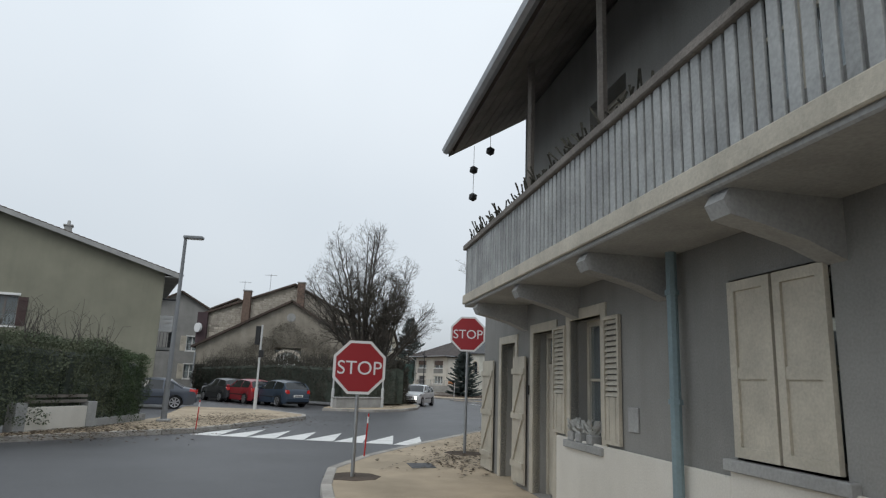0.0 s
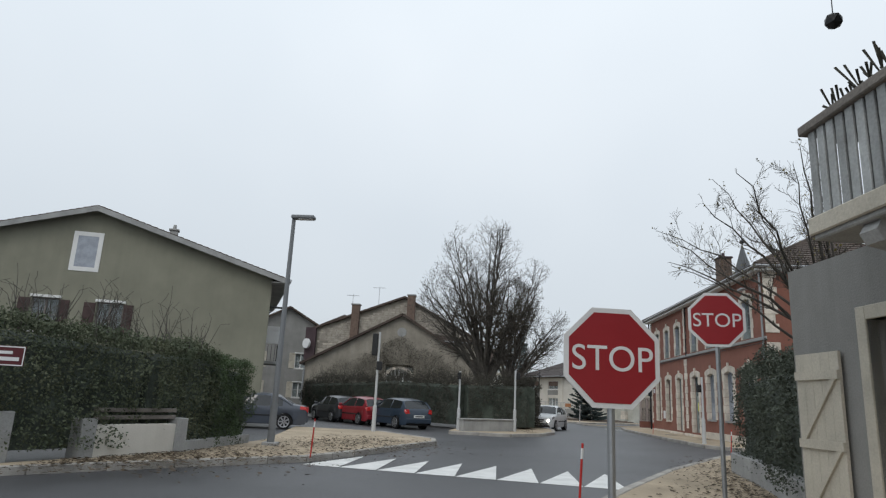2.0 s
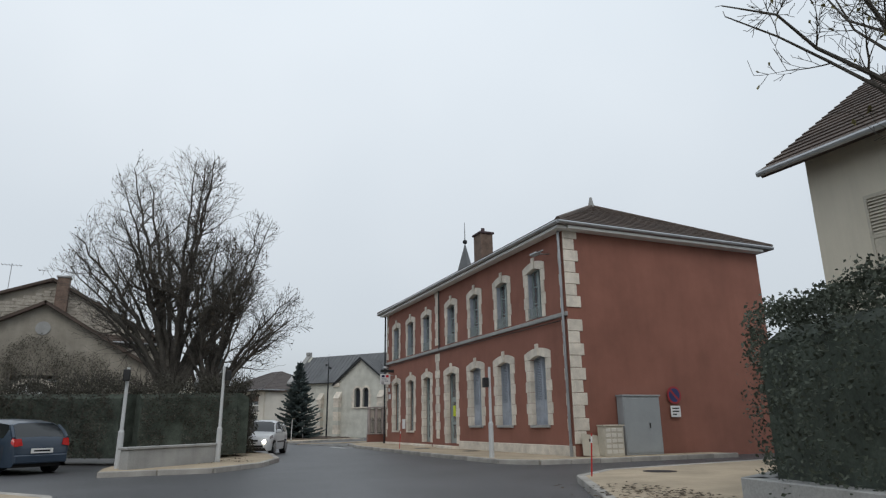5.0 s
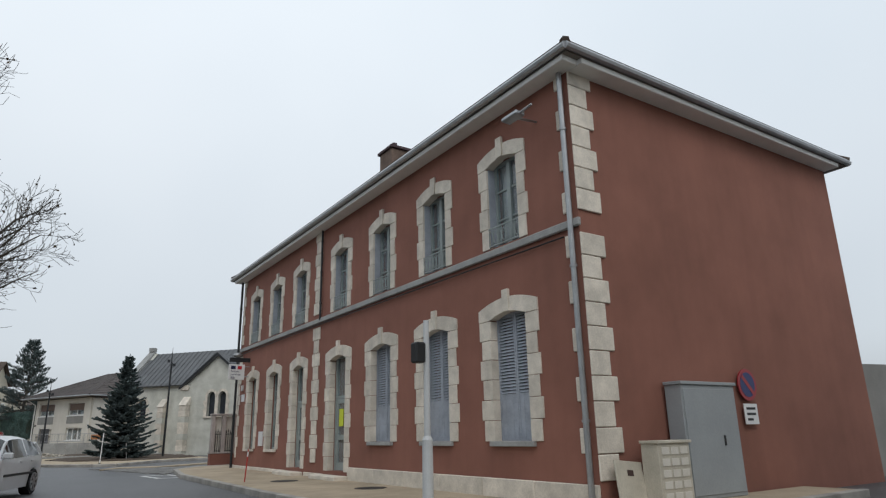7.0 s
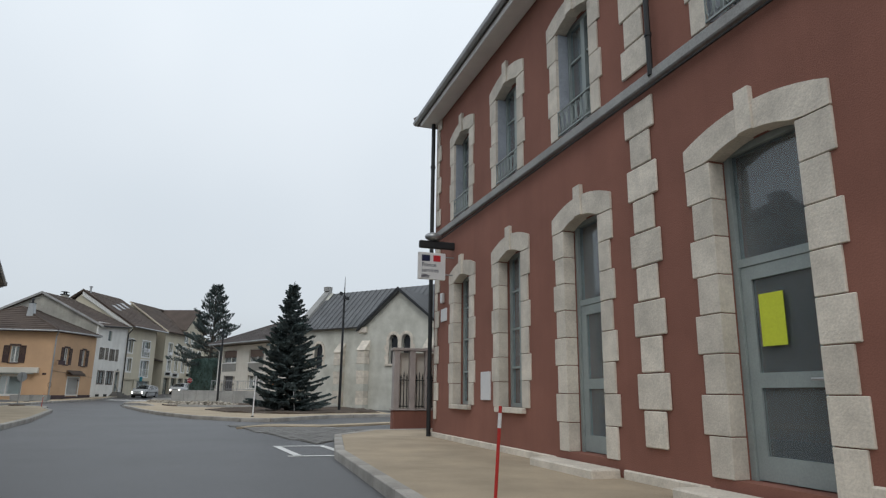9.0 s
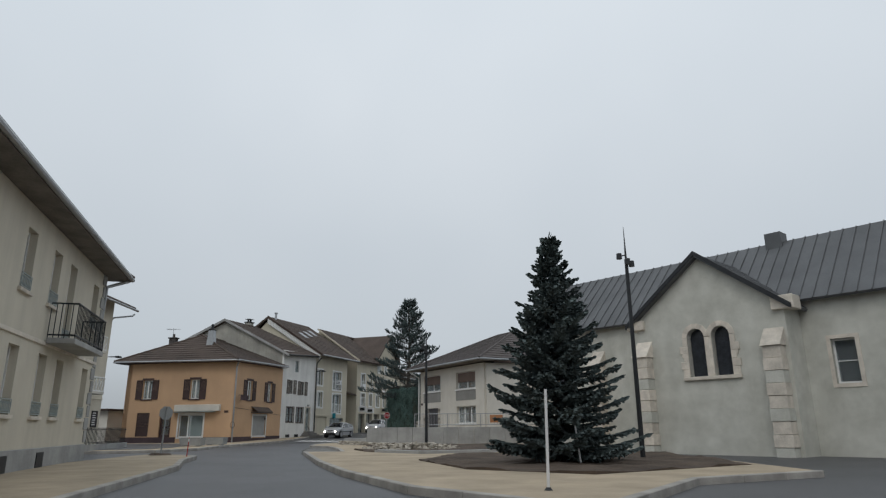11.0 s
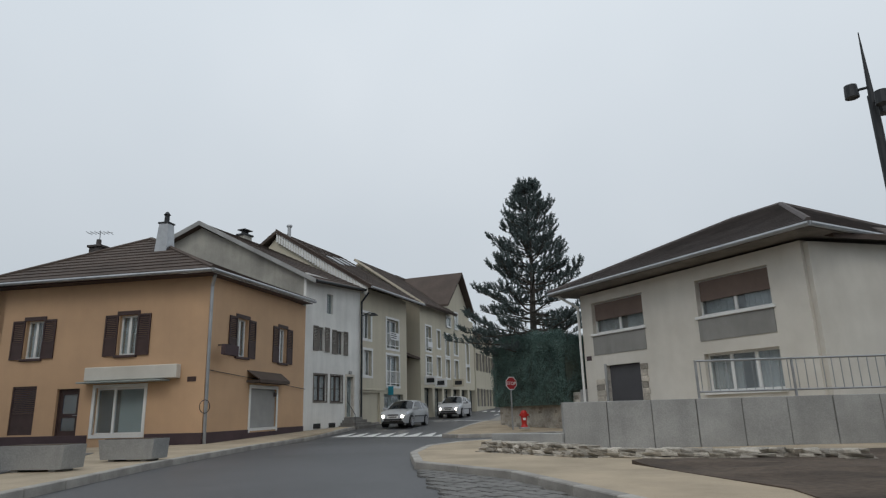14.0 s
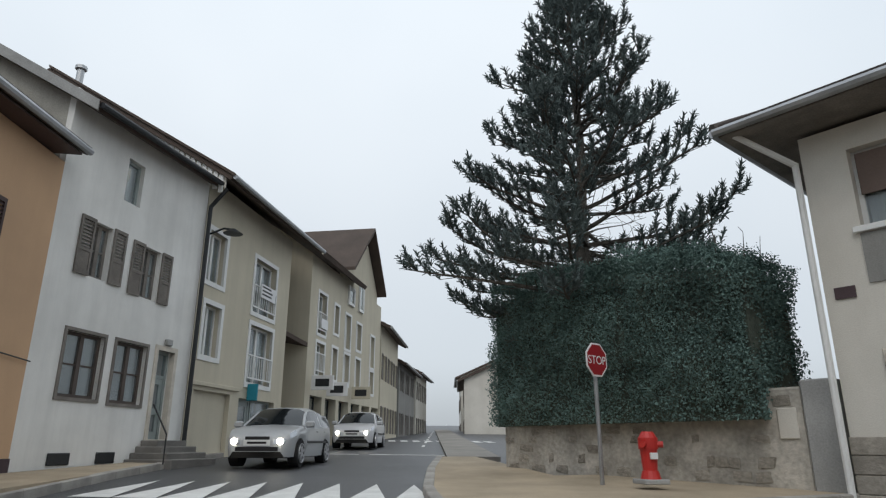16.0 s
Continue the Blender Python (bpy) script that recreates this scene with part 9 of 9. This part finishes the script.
def dry_stone_wall():
    """Rough flat stones laid dry, in two stretches, with a concrete strip behind the first."""
    r = random.Random(6)
    shapes = []
    for k in range(8):
        bm = bmesh.new()
        bmesh.ops.create_cube(bm, size=1.0)
        for v in bm.verts:
            v.co += Vector([r.uniform(-0.12, 0.12) for _ in range(3)])
        shapes.append(finish(bm, "stone", M_RUBBLE))
    for a, b, rows in (((1.85, 85.1), (1.75, 84.6), 4), ((1.75, 84.6), (3.2, 82.4), 4), ((3.3, 82.35), (6.6, 80.6), 3)):
        t = thing("dry_stone_wall", "low dry-stone wall of rough flat stones", "wall", along(a, b))
        L = span(a, b)
        z = 0.08
        for row in range(rows):
            u = r.uniform(-0.1, 0.1)
            while u < L:
                w, hh = r.uniform(0.09, 0.26), r.uniform(0.045, 0.062)
                ob = new("stone", r.choice(shapes))
                ob.parent = t
                ob.matrix_local = pose(u + w / 2, 0.15 + 0.04 * row + r.uniform(-0.03, 0.03), z + hh / 2, r.uniform(-3, 3), r.uniform(-3, 3), r.uniform(-4, 4)) @ Matrix.Diagonal((w, 0.3, hh, 1))
                u += w * 0.97
            z += 0.052
    t = thing("concrete_edging", "grey concrete strip behind the dry-stone wall", "wall", along((2.05, 85.15), (3.3, 84.25)))
    part("strip", ubox(0, 0, 0, 1.54, 0.15, 0.42, None, 0.012), M_CONCRETE, t)


dry_stone_wall()


M_WALLSTONE = mat("old_wall_stone", (0.34, 0.31, 0.265), 0.95, 0.3, 3.0, 25, 0.8, rnd=0.15)


def stone_wall_right():
    a, b = (3.75, 100.0), (6.17, 95.0)
    t = thing("stone_wall", "old mortared stone garden wall with stains", "wall", along(a, b))
    L = span(a, b)
    part("wall_body", ubox(0, 0, -0.1, L, 0.4, 1.42, None, 0.03), mat("old_wall_mortar", (0.45, 0.42, 0.37), 0.95, 0.36, 1.6, 14, 0.9, tint=(0.27, 0.255, 0.225)), t)
    r = random.Random(14)
    me = []
    for k in range(8):
        bm = bmesh.new()
        bmesh.ops.create_cube(bm, size=1.0)
        for v in bm.verts:
            v.co += Vector([r.uniform(-0.14, 0.14) for _ in range(3)])
        me.append(finish(bm, "stone", M_WALLSTONE))
    z = 0.05
    while z < 1.35:
        hh = r.uniform(0.1, 0.2)
        u = r.uniform(0, 0.2)
        while u < L - 0.2:
            w = r.uniform(0.14, 0.34)
            if r.random() < 0.3:
                ob = new("stone", r.choice(me))
                ob.parent = t
                ob.matrix_local = pose(u + w / 2, 0.0, z + hh / 2, 0, r.uniform(-5, 5), 0) @ Matrix.Diagonal((w * 0.8, 0.03, hh * 0.75, 1))
            u += w
        z += hh
    part("gate_pillar", ubox(L, -0.05, -0.1, L + 0.4, 0.45, 1.5, None, 0.02), M_CONCRETE, t)
    part("meter_box", ubox(L - 0.35, -0.03, 0.75, L - 0.1, 0.0, 1.15, None, 0.01), M_OFFWHITE, t)
    g = thing("carport_gate", "dark grey sheet gate beside the house", "gate", along((7.0, 93.6), (8.3, 90.9)))
    part("panel", ubox(0, -0.02, 0.05, 2.4, 0.03, 2.1, None, 0.01), M_DARKMETAL, g)


stone_wall_right()


def rubble_heap(name, label, cx, cy, rx, ry, h, n, seed, size, material, z0=0.1):
    """A heap of broken stones, each a small irregular block, lying on one another."""
    r = random.Random(seed)
    t = thing(name, label, "rubble", pose(cx, cy, z0))
    me = []
    for k in range(9):
        bm = bmesh.new()
        bmesh.ops.create_cube(bm, size=1.0)
        for v in bm.verts:
            v.co += Vector([r.uniform(-0.22, 0.22) for _ in range(3)])
        me.append(finish(bm, "stone", material))
    for k in range(n):
        a, q = r.uniform(0, 6.283), math.sqrt(r.random())
        x, y = rx * q * math.cos(a), ry * q * math.sin(a)
        z = h * max(0, 1 - q * q) * r.random()
        s = size * r.uniform(0.4, 1.3)
        ob = new("stone", r.choice(me))
        ob.parent = t
        ob.matrix_local = pose(x, y, z + s * 0.12, r.uniform(-25, 25), r.uniform(-25, 25), r.uniform(0, 360)) @ Matrix.Diagonal((s * r.uniform(0.8, 1.5), s * r.uniform(0.6, 1.1), s * r.uniform(0.25, 0.5), 1))


M_BROKEN = mat("broken_stone", (0.42, 0.38, 0.32), 0.92, 0.2, 3.0, 30, 0.5, rnd=0.25)
rubble_heap("stone_heap", "heap of broken pale stones in the dug bed", 5.95, 75.4, 2.0, 0.9, 0.24, 298, 71, 0.16, M_BROKEN, 0.11)


rubble_heap("stone_heap", "heap of broken stones behind the concrete strip", 4.7, 86.6, 1.25, 0.6, 0.34, 110, 72, 0.26, M_BROKEN, 0.11)


def earth_bed(name, pts, label, z=0.13, mound=0.16, seed=1):
    """A bed of bare uneven earth."""
    xs, ys = [p[0] for p in pts], [p[1] for p in pts]
    bm = bmesh.new()
    prism(bm, [(x, y, z) for x, y in pts], (0, 0, -0.2))
    bmesh.ops.recalc_face_normals(bm, faces=bm.faces)
    top = [f_ for f_ in bm.faces if f_.normal.z > 0.9]
    bmesh.ops.triangulate(bm, faces=top)
    for _ in range(4):
        bmesh.ops.subdivide_edges(bm, edges=[e for e in bm.edges if e.calc_length() > 0.5], cuts=1, use_grid_fill=False)
        bmesh.ops.triangulate(bm, faces=[f_ for f_ in bm.faces if len(f_.verts) > 3])
    for v in bm.verts:
        if v.co.z > z - 0.01 and not any(e.is_boundary for e in v.link_edges):
            v.co.z += max(0, noise.noise(v.co * 0.9) * mound + noise.noise(v.co * 3.0) * mound * 0.5 + mound * 0.25)
    solo(name, bm, M_EARTH, label, "bare earth", "structure")


earth_bed("ground_bed", [(4.1, 77.9), (3.6, 75.0), (4.3, 72.6), (6.4, 71.0), (9.5, 71.6), (13.6, 74.0), (13.8, 82.5), (5.5, 82.3), (3.6, 81.0)], "bare dug earth bed by the church", 0.118, 0.06)
earth_bed("ground_bed_2", [(7.2, 62.0), (9.4, 60.2), (13.6, 62.8), (14.3, 70.6), (11.5, 71.0), (7.6, 70.2), (6.2, 66.0)], "bare earth bed round the spruce", 0.118, 0.08)
slab("path_strip", [(4.6, 72.2), (6.2, 70.4), (13.5, 72.9), (13.3, 73.3), (6.3, 70.9), (4.8, 72.6)], 0.0, 0.2, M_CONCRETE, "pale concrete edging across the bed", "edging")
slab("road_strip", [(7.4, 51.9), (8.3, 53.6), (9.8, 53.2), (13.0, 55.6), (13.0, 54.9), (9.6, 52.3), (8.2, 52.6)], -0.2, 0.05, M_PAVE, "low pale kerb strip at the side entrance", "pavement")


def planter(x, y, turn):
    t = thing("concrete_planter", "rectangular pale concrete street planter", "planter", pose(x, y, 0.1, 0, 0, turn), "planters on the pavement")
    bm = bmesh.new()
    prism(bm, [(-0.55, -0.22, 0.05), (0.55, -0.22, 0.05), (0.6, -0.25, 0.42), (-0.6, -0.25, 0.42)], (0, 0.5, 0))
    bmesh.ops.recalc_face_normals(bm, faces=bm.faces)
    part("trough", bm, M_CONCRETE, t)
    part("soil", ubox(-0.5, -0.2, 0.4, 0.5, 0.2, 0.43), M_EARTH, t)
    for s in (-0.4, 0.3):
        part("foot", ubox(s, -0.18, -0.02, s + 0.12, 0.2, 0.06), M_CONCRETE, t)


planter(-5.5, 82.9, -12)
planter(-4.95, 84.95, -12)


def cabinet_row():
    t = thing("utility_cabinet", "grey metal utility cabinet against the red wall", "cabinet", pose(12.6, 29.15, 0.11))
    part("body", ubox(0, 0, 0, 1.35, 0.3, 1.66, None, 0.01), M_CABINET, t)
    part("door", ubox(0.03, -0.015, 0.06, 1.32, 0.0, 1.6, None, 0.006), M_CABINET, t)
    part("handle", ubox(0.9, -0.03, 0.75, 0.93, -0.015, 0.9), M_BLACK, t)
    part("cap", ubox(-0.03, -0.03, 1.66, 1.38, 0.3, 1.71, None, 0.006), M_CABINET, t)
    t = thing("letter_boxes", "beige bank of letter boxes against the wall", "letter box", pose(11.72, 28.98, 0.11))
    part("body", ubox(0, 0, 0.0, 0.68, 0.3, 0.82, None, 0.008), M_CREAMWOOD, t)
    part("cap", ubox(-0.03, -0.03, 0.82, 0.71, 0.3, 0.86, None, 0.006), M_CREAMWOOD, t)
    for i in range(3):
        for k in range(5):
            part("flap", ubox(0.06 + i * 0.2, -0.012, 0.07 + k * 0.15, 0.22 + i * 0.2, 0.0, 0.17 + k * 0.15, None, 0.004), M_OFFWHITE, t)
    t = thing("leaning_board", "pale wooden board leaning against the wall", "board", pose(11.15, 29.2, 0.15, -12, 6, 0))
    part("board", ubox(0, 0, 0.0, 0.55, 0.03, 0.6, None, 0.006), M_CREAMWOOD, t)
    part("mark", ubox(0.22, -0.004, 0.4, 0.34, 0.0, 0.48), M_SHUTTER, t)
    t = thing("no_parking_sign", "round blue and red no-parking sign on the wall", "road sign", pose(14.8, 29.42, 1.83))
    bm = bmesh.new()
    tube(bm, (0, 0, 0), (0, 0.02, 0), 0.27, n=24)
    part("ring", bm, M_SIGNRED, t)
    bm = bmesh.new()
    tube(bm, (0, -0.004, 0), (0, 0.0, 0), 0.21, n=24)
    part("blue_disc", bm, mat("sign_blue", (0.02, 0.03, 0.12), 0.4, 0.05), t)
    part("slash", prism_bm([(-0.17, -0.008, 0.12), (-0.12, -0.008, 0.17), (0.17, -0.008, -0.12), (0.12, -0.008, -0.17)], (0, 0.003, 0)), M_SIGNRED, t)
    pl = part("plate", ubox(-0.19, 0.0, -0.66, 0.19, 0.015, -0.32), M_SIGNWHITE, t)
    bm = bmesh.new()
    bars_of_text(bm, -0.13, -0.42, 0.26, 3, 0.04, 0.09, 0.0, seed=2)
    part("text_bars", bm, M_BLACK, pl)


M_CABINET = mat("cabinet_grey", (0.3, 0.32, 0.33), 0.55, 0.08)
cabinet_row()


def cover(name, label, pts, z, material):
    slab(name, pts, z - 0.05, z, material, label, "cover", "structure")


cover("drain_cover", "dark cast-iron square drain cover", [(2.2, 11.05), (2.62, 11.15), (2.68, 10.55), (2.28, 10.4)], 0.116, M_DARKMETAL)
for i, (x, y) in enumerate(((9.2, 23.9), (10.4, 35.0), (9.9, 38.5))):
    bm = bmesh.new()
    tube(bm, (x, y, 0.08), (x, y, 0.116), 0.32, n=24)
    solo("manhole_cover", bm, M_DARKMETAL, "round cast-iron manhole cover in the pavement", "cover", "structure")


def entrance_marks():
    bm = bmesh.new()
    for a in ((7.95, 46.3, 8.15, 44.4), (8.75, 46.2, 8.95, 44.3)):
        prism(bm, [(a[0], a[1], 0.004), (a[0] + 0.12, a[1], 0.004), (a[2] + 0.12, a[3], 0.004), (a[2], a[3], 0.004)], (0, 0, 0.003))
    for y in (46.2, 44.35):
        box(bm, (8.05, y, 0.004), (8.85, y + 0.12, 0.007))
    solo("road_marking_3", bm, M_WHITEPAINT, "small white painted box on the road", "road marking", "structure")


entrance_marks()


def cobbled_strip(name, pts, label, seed):
    """Small grey setts in courses inside the outline, with a kerb-flush pale border."""
    slab(name, pts, -0.3, 0.012, M_SETTJOINT, label, "paving")
    host = bpy.data.objects[name]
    r = random.Random(seed)
    bm0 = bmesh.new()
    box(bm0, (-0.5, -0.5, 0), (0.5, 0.5, 1), None, 0.09)
    me = finish(bm0, "sett", M_SETT)
    a, b = Vector(pts[0]), Vector(pts[1])
    d = (b - a).normalized()
    n = Vector((-d.y, d.x))
    if sum((Vector(p) - a).dot(n) for p in pts) < 0:
        n = -n

    def within(p):
        ok = False
        for (x0, y0), (x1, y1) in zip(pts, pts[1:] + pts[:1]):
            if (y0 > p.y) != (y1 > p.y) and p.x < (x1 - x0) * (p.y - y0) / (y1 - y0) + x0:
                ok = not ok
        return ok

    v, f = [], []
    ang = math.degrees(math.atan2(d.y, d.x))
    count = 0
    for i in range(-40, 80):
        for k in range(0, 70):
            p = a + d * (i * 0.23 + (k % 2) * 0.11) + n * (k * 0.2 + 0.12)
            if not within(p):
                continue
            m = pose(p.x, p.y, 0.0, 0, 0, ang + r.gauss(0, 1.5)) @ Matrix.Diagonal((0.21, 0.18, 0.022 + r.uniform(0, 0.008), 1))
            if count < 290:
                ob = new("sett", me)
                ob.parent = host
                ob.matrix_local = m
            else:
                o = len(v)
                v += [m @ w_.co for w_ in me.vertices]
                f += [tuple(o + q for q in pl.vertices) for pl in me.polygons]
            count += 1
    if v:
        ob = new("more_setts", mesh_from("more_setts", v, f, M_SETT))
        ob.parent = host
        tagged(ob, kind="stuff")


M_SETT = mat("grey_setts", (0.2, 0.195, 0.185), 0.85, 0.25, 3.0, 50, 0.4, rnd=0.16)
M_SETTJOINT = mat("sett_joints", (0.12, 0.115, 0.105), 0.95, 0.3, 2.0, 50, 0.3)
cobbled_strip("paving_1", [(7.25, 53.4), (8.8, 54.6), (10.9, 50.2), (9.5, 47.9), (8.75, 46.6)], "grey cobbled lay-by beside the pavement", 3)
cobbled_strip("paving_2", [(0.62, 82.5), (1.9, 80.4), (2.75, 77.0), (3.35, 73.4), (1.85, 73.4), (1.15, 77.7)], "grey cobbled parking strip along the pavement", 4)


def far_lines():
    bm = bmesh.new()
    for (x0, y0), (x1, y1) in (((2.0, 106.6), (4.3, 105.9)), ((0.9, 106.9), (1.7, 106.7))):
        z = terrain(0, y0) + 0.006
        prism(bm, [(x0, y0, z), (x1, y1, terrain(0, y1) + 0.006), (x1, y1 + 0.18, terrain(0, y1 + 0.18) + 0.006), (x0, y0 + 0.18, terrain(0, y0 + 0.18) + 0.006)], (0, 0, 0.004))
    for k in range(9):
        x, y = 4.3 + k * 0.55, 118.0 - k * 0.16
        z = terrain(x, y) + 0.008
        prism(bm, [(x, y, z), (x + 0.33, y - 0.1, z), (x + 0.6, y + 1.8, z + 0.061), (x + 0.3, y + 1.9, z + 0.061)], (0, 0, 0.004))
    for k in range(9):
        x, y = 4.6 + k * 0.95, 112.0 + k * 4.0
        z = terrain(x, y) + 0.008
        prism(bm, [(x, y, z), (x + 0.12, y, z), (x + 0.5, y + 1.6, z + 0.054), (x + 0.38, y + 1.6, z + 0.054)], (0, 0, 0.004))
    bmesh.ops.recalc_face_normals(bm, faces=bm.faces)
    solo("road_marking_4", bm, M_WHITEPAINT, "white painted lines on the far street", "road marking", "structure")


far_lines()


def fallen_leaves():
    rnd = random.Random(90)
    spots = []
    for _ in range(5200):
        k = rnd.random()
        if k < 0.55:
            u = rnd.random()
            a, b = Vector((-6.2, 13.2, 0)), Vector((-4.6, 20.0, 0))
            p = a.lerp(b, u) + Vector((abs(rnd.gauss(0, 1.3)), rnd.gauss(0, 0.6), 0))
            if u > 0.55:
                p.x += rnd.random() * 2.2
                p.y += rnd.random() * 4
        elif k < 0.9:
            p = Vector((3.3, 10.5, 0)).lerp(Vector((7.2, 21.5, 0)), rnd.random()) + Vector((-abs(rnd.gauss(0, 0.7)), rnd.gauss(0, 0.5), 0))
        else:
            p = Vector((rnd.uniform(-0.2, 2.6), rnd.uniform(32, 40), 0))
        spots.append((Vector((p.x, p.y, 0.125)), Vector((0, 0, 1))))
    v, f = [], []
    for p, d in spots:
        a = rnd.uniform(0, 6.3)
        s = rnd.uniform(0.025, 0.06)
        b = len(v)
        for k in range(4):
            q = a + k * math.pi / 2
            v.append(p + Vector((math.cos(q) * s * (1 if k % 2 else 0.6), math.sin(q) * s * (1 if k % 2 else 0.6), rnd.uniform(0.0, 0.02))))
        f.append((b, b + 1, b + 2, b + 3))
    ob = new("fallen_leaves", mesh_from("fallen_leaves", v, f, M_DRYLEAF))
    tagged(ob, "scattered brown fallen leaves on the pavement", "leaves", "", "stuff")


fallen_leaves()


def salon_fence():
    t = thing("iron_fence", "dark iron railing on a low concrete wall", "fence", along((-7.0, 72.0), (-8.2, 81.5)))
    L = span((-7.0, 72.0), (-8.2, 81.5))
    part("low_wall", ubox(0, 0, 0, L, 0.2, 0.35, None, 0.01), M_CONCRETE, t)
    bm = bmesh.new()
    for z in (0.42, 0.95):
        box(bm, (0, 0.08, z), (L, 0.11, z + 0.025))
    part("rails", bm, M_DARKMETAL, t)
    for k in range(60):
        part("bar", ubox(L * k / 60, 0.085, 0.35, L * k / 60 + 0.02, 0.105, 1.05), M_DARKMETAL, t)


salon_fence()


def far_sheds():
    h = thing("low_shed", "low pale shed behind the salon house", "shed", along((-23.0, 98.4), (-16.6, 97.2)))
    L = span((-23.0, 98.4), (-16.6, 97.2))
    shell(h, L, 4, -0.2, 2.3, M_OFFWHITE, [(4.0, 1.1, 5.2, 1.9)])
    window(h, None, (4.0, 1.1, 5.2, 1.9), M_DARKMETAL, 2, 0)
    part("roof", ubox(-0.3, -0.4, 2.3, L + 0.3, 4.2, 2.45, None, 0.02), M_ROOF, h)


far_sheds()


def cream_house():
    h = thing("cream_house", "cream rendered house behind the hedge", "house", along((11.5, 21.5), (12.0, 12.0)))
    ws = [(1.5, 3.6, 2.5, 4.9), (4.5, 3.6, 5.5, 4.9), (1.5, 0.9, 2.5, 2.3), (4.5, 0.9, 5.5, 2.3)]
    shell(h, 9.5, 8.0, 0, 6.3, M_CREAM, ws)
    for o in ws:
        window(h, None, o, M_WHITEFRAME, 2, 1, shutters=M_CREAMWOOD, sill=M_STONETRIM)
    gable_roof(h, 9.5, 8.0, 6.3, 0.6, 2.8, along_x=True, wallm=M_CREAM, gover=0.6)


cream_house()


def mist_backdrop():
    """A self-lit sheet that imitates pale winter mist at the far end of the street."""
    m = bpy.data.materials.new("mist_glow")
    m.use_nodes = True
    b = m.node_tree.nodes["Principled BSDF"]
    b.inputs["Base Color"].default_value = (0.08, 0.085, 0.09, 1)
    # haze put in as emission colour; the sheet is no lamp
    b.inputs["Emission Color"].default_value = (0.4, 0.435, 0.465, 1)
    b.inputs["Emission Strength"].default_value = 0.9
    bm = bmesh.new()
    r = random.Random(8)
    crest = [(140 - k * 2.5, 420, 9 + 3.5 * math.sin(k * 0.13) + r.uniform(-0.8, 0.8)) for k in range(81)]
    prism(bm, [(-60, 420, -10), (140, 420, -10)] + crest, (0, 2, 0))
    solo("backdrop", bm, m, "glowing backdrop sheet imitating winter mist over far woods", "backdrop", "structure")


mist_backdrop()
slab("pavement_11", [(-13.9, 77.8), (-8.0, 77.2), (-5.9, 78.3), (-5.6, 80.5), (-6.2, 84.5), (-7.5, 88.5), (-13.9, 90.0)], 0.05, 0.122, M_ASPHALT, "grey asphalt forecourt behind the pavement edge", "pavement")
bm = bmesh.new()
prism(bm, [(20.6, 30.2, -0.2), (62.0, 22.0, -0.2), (62.0, 22.25, -0.2), (20.6, 30.45, -0.2)], (0, 0, 2.7))
bmesh.ops.recalc_face_normals(bm, faces=bm.faces)
solo("wall_east", bm, M_GREYRENDER, "plain grey rendered garden wall", "wall", "structure")

# ---- true size ----
for ob in list(scene.objects):
    if ob.parent is None and ob.type in ("MESH", "EMPTY"):
        ob.matrix_basis = Matrix.Scale(PLAN, 4) @ ob.matrix_basis
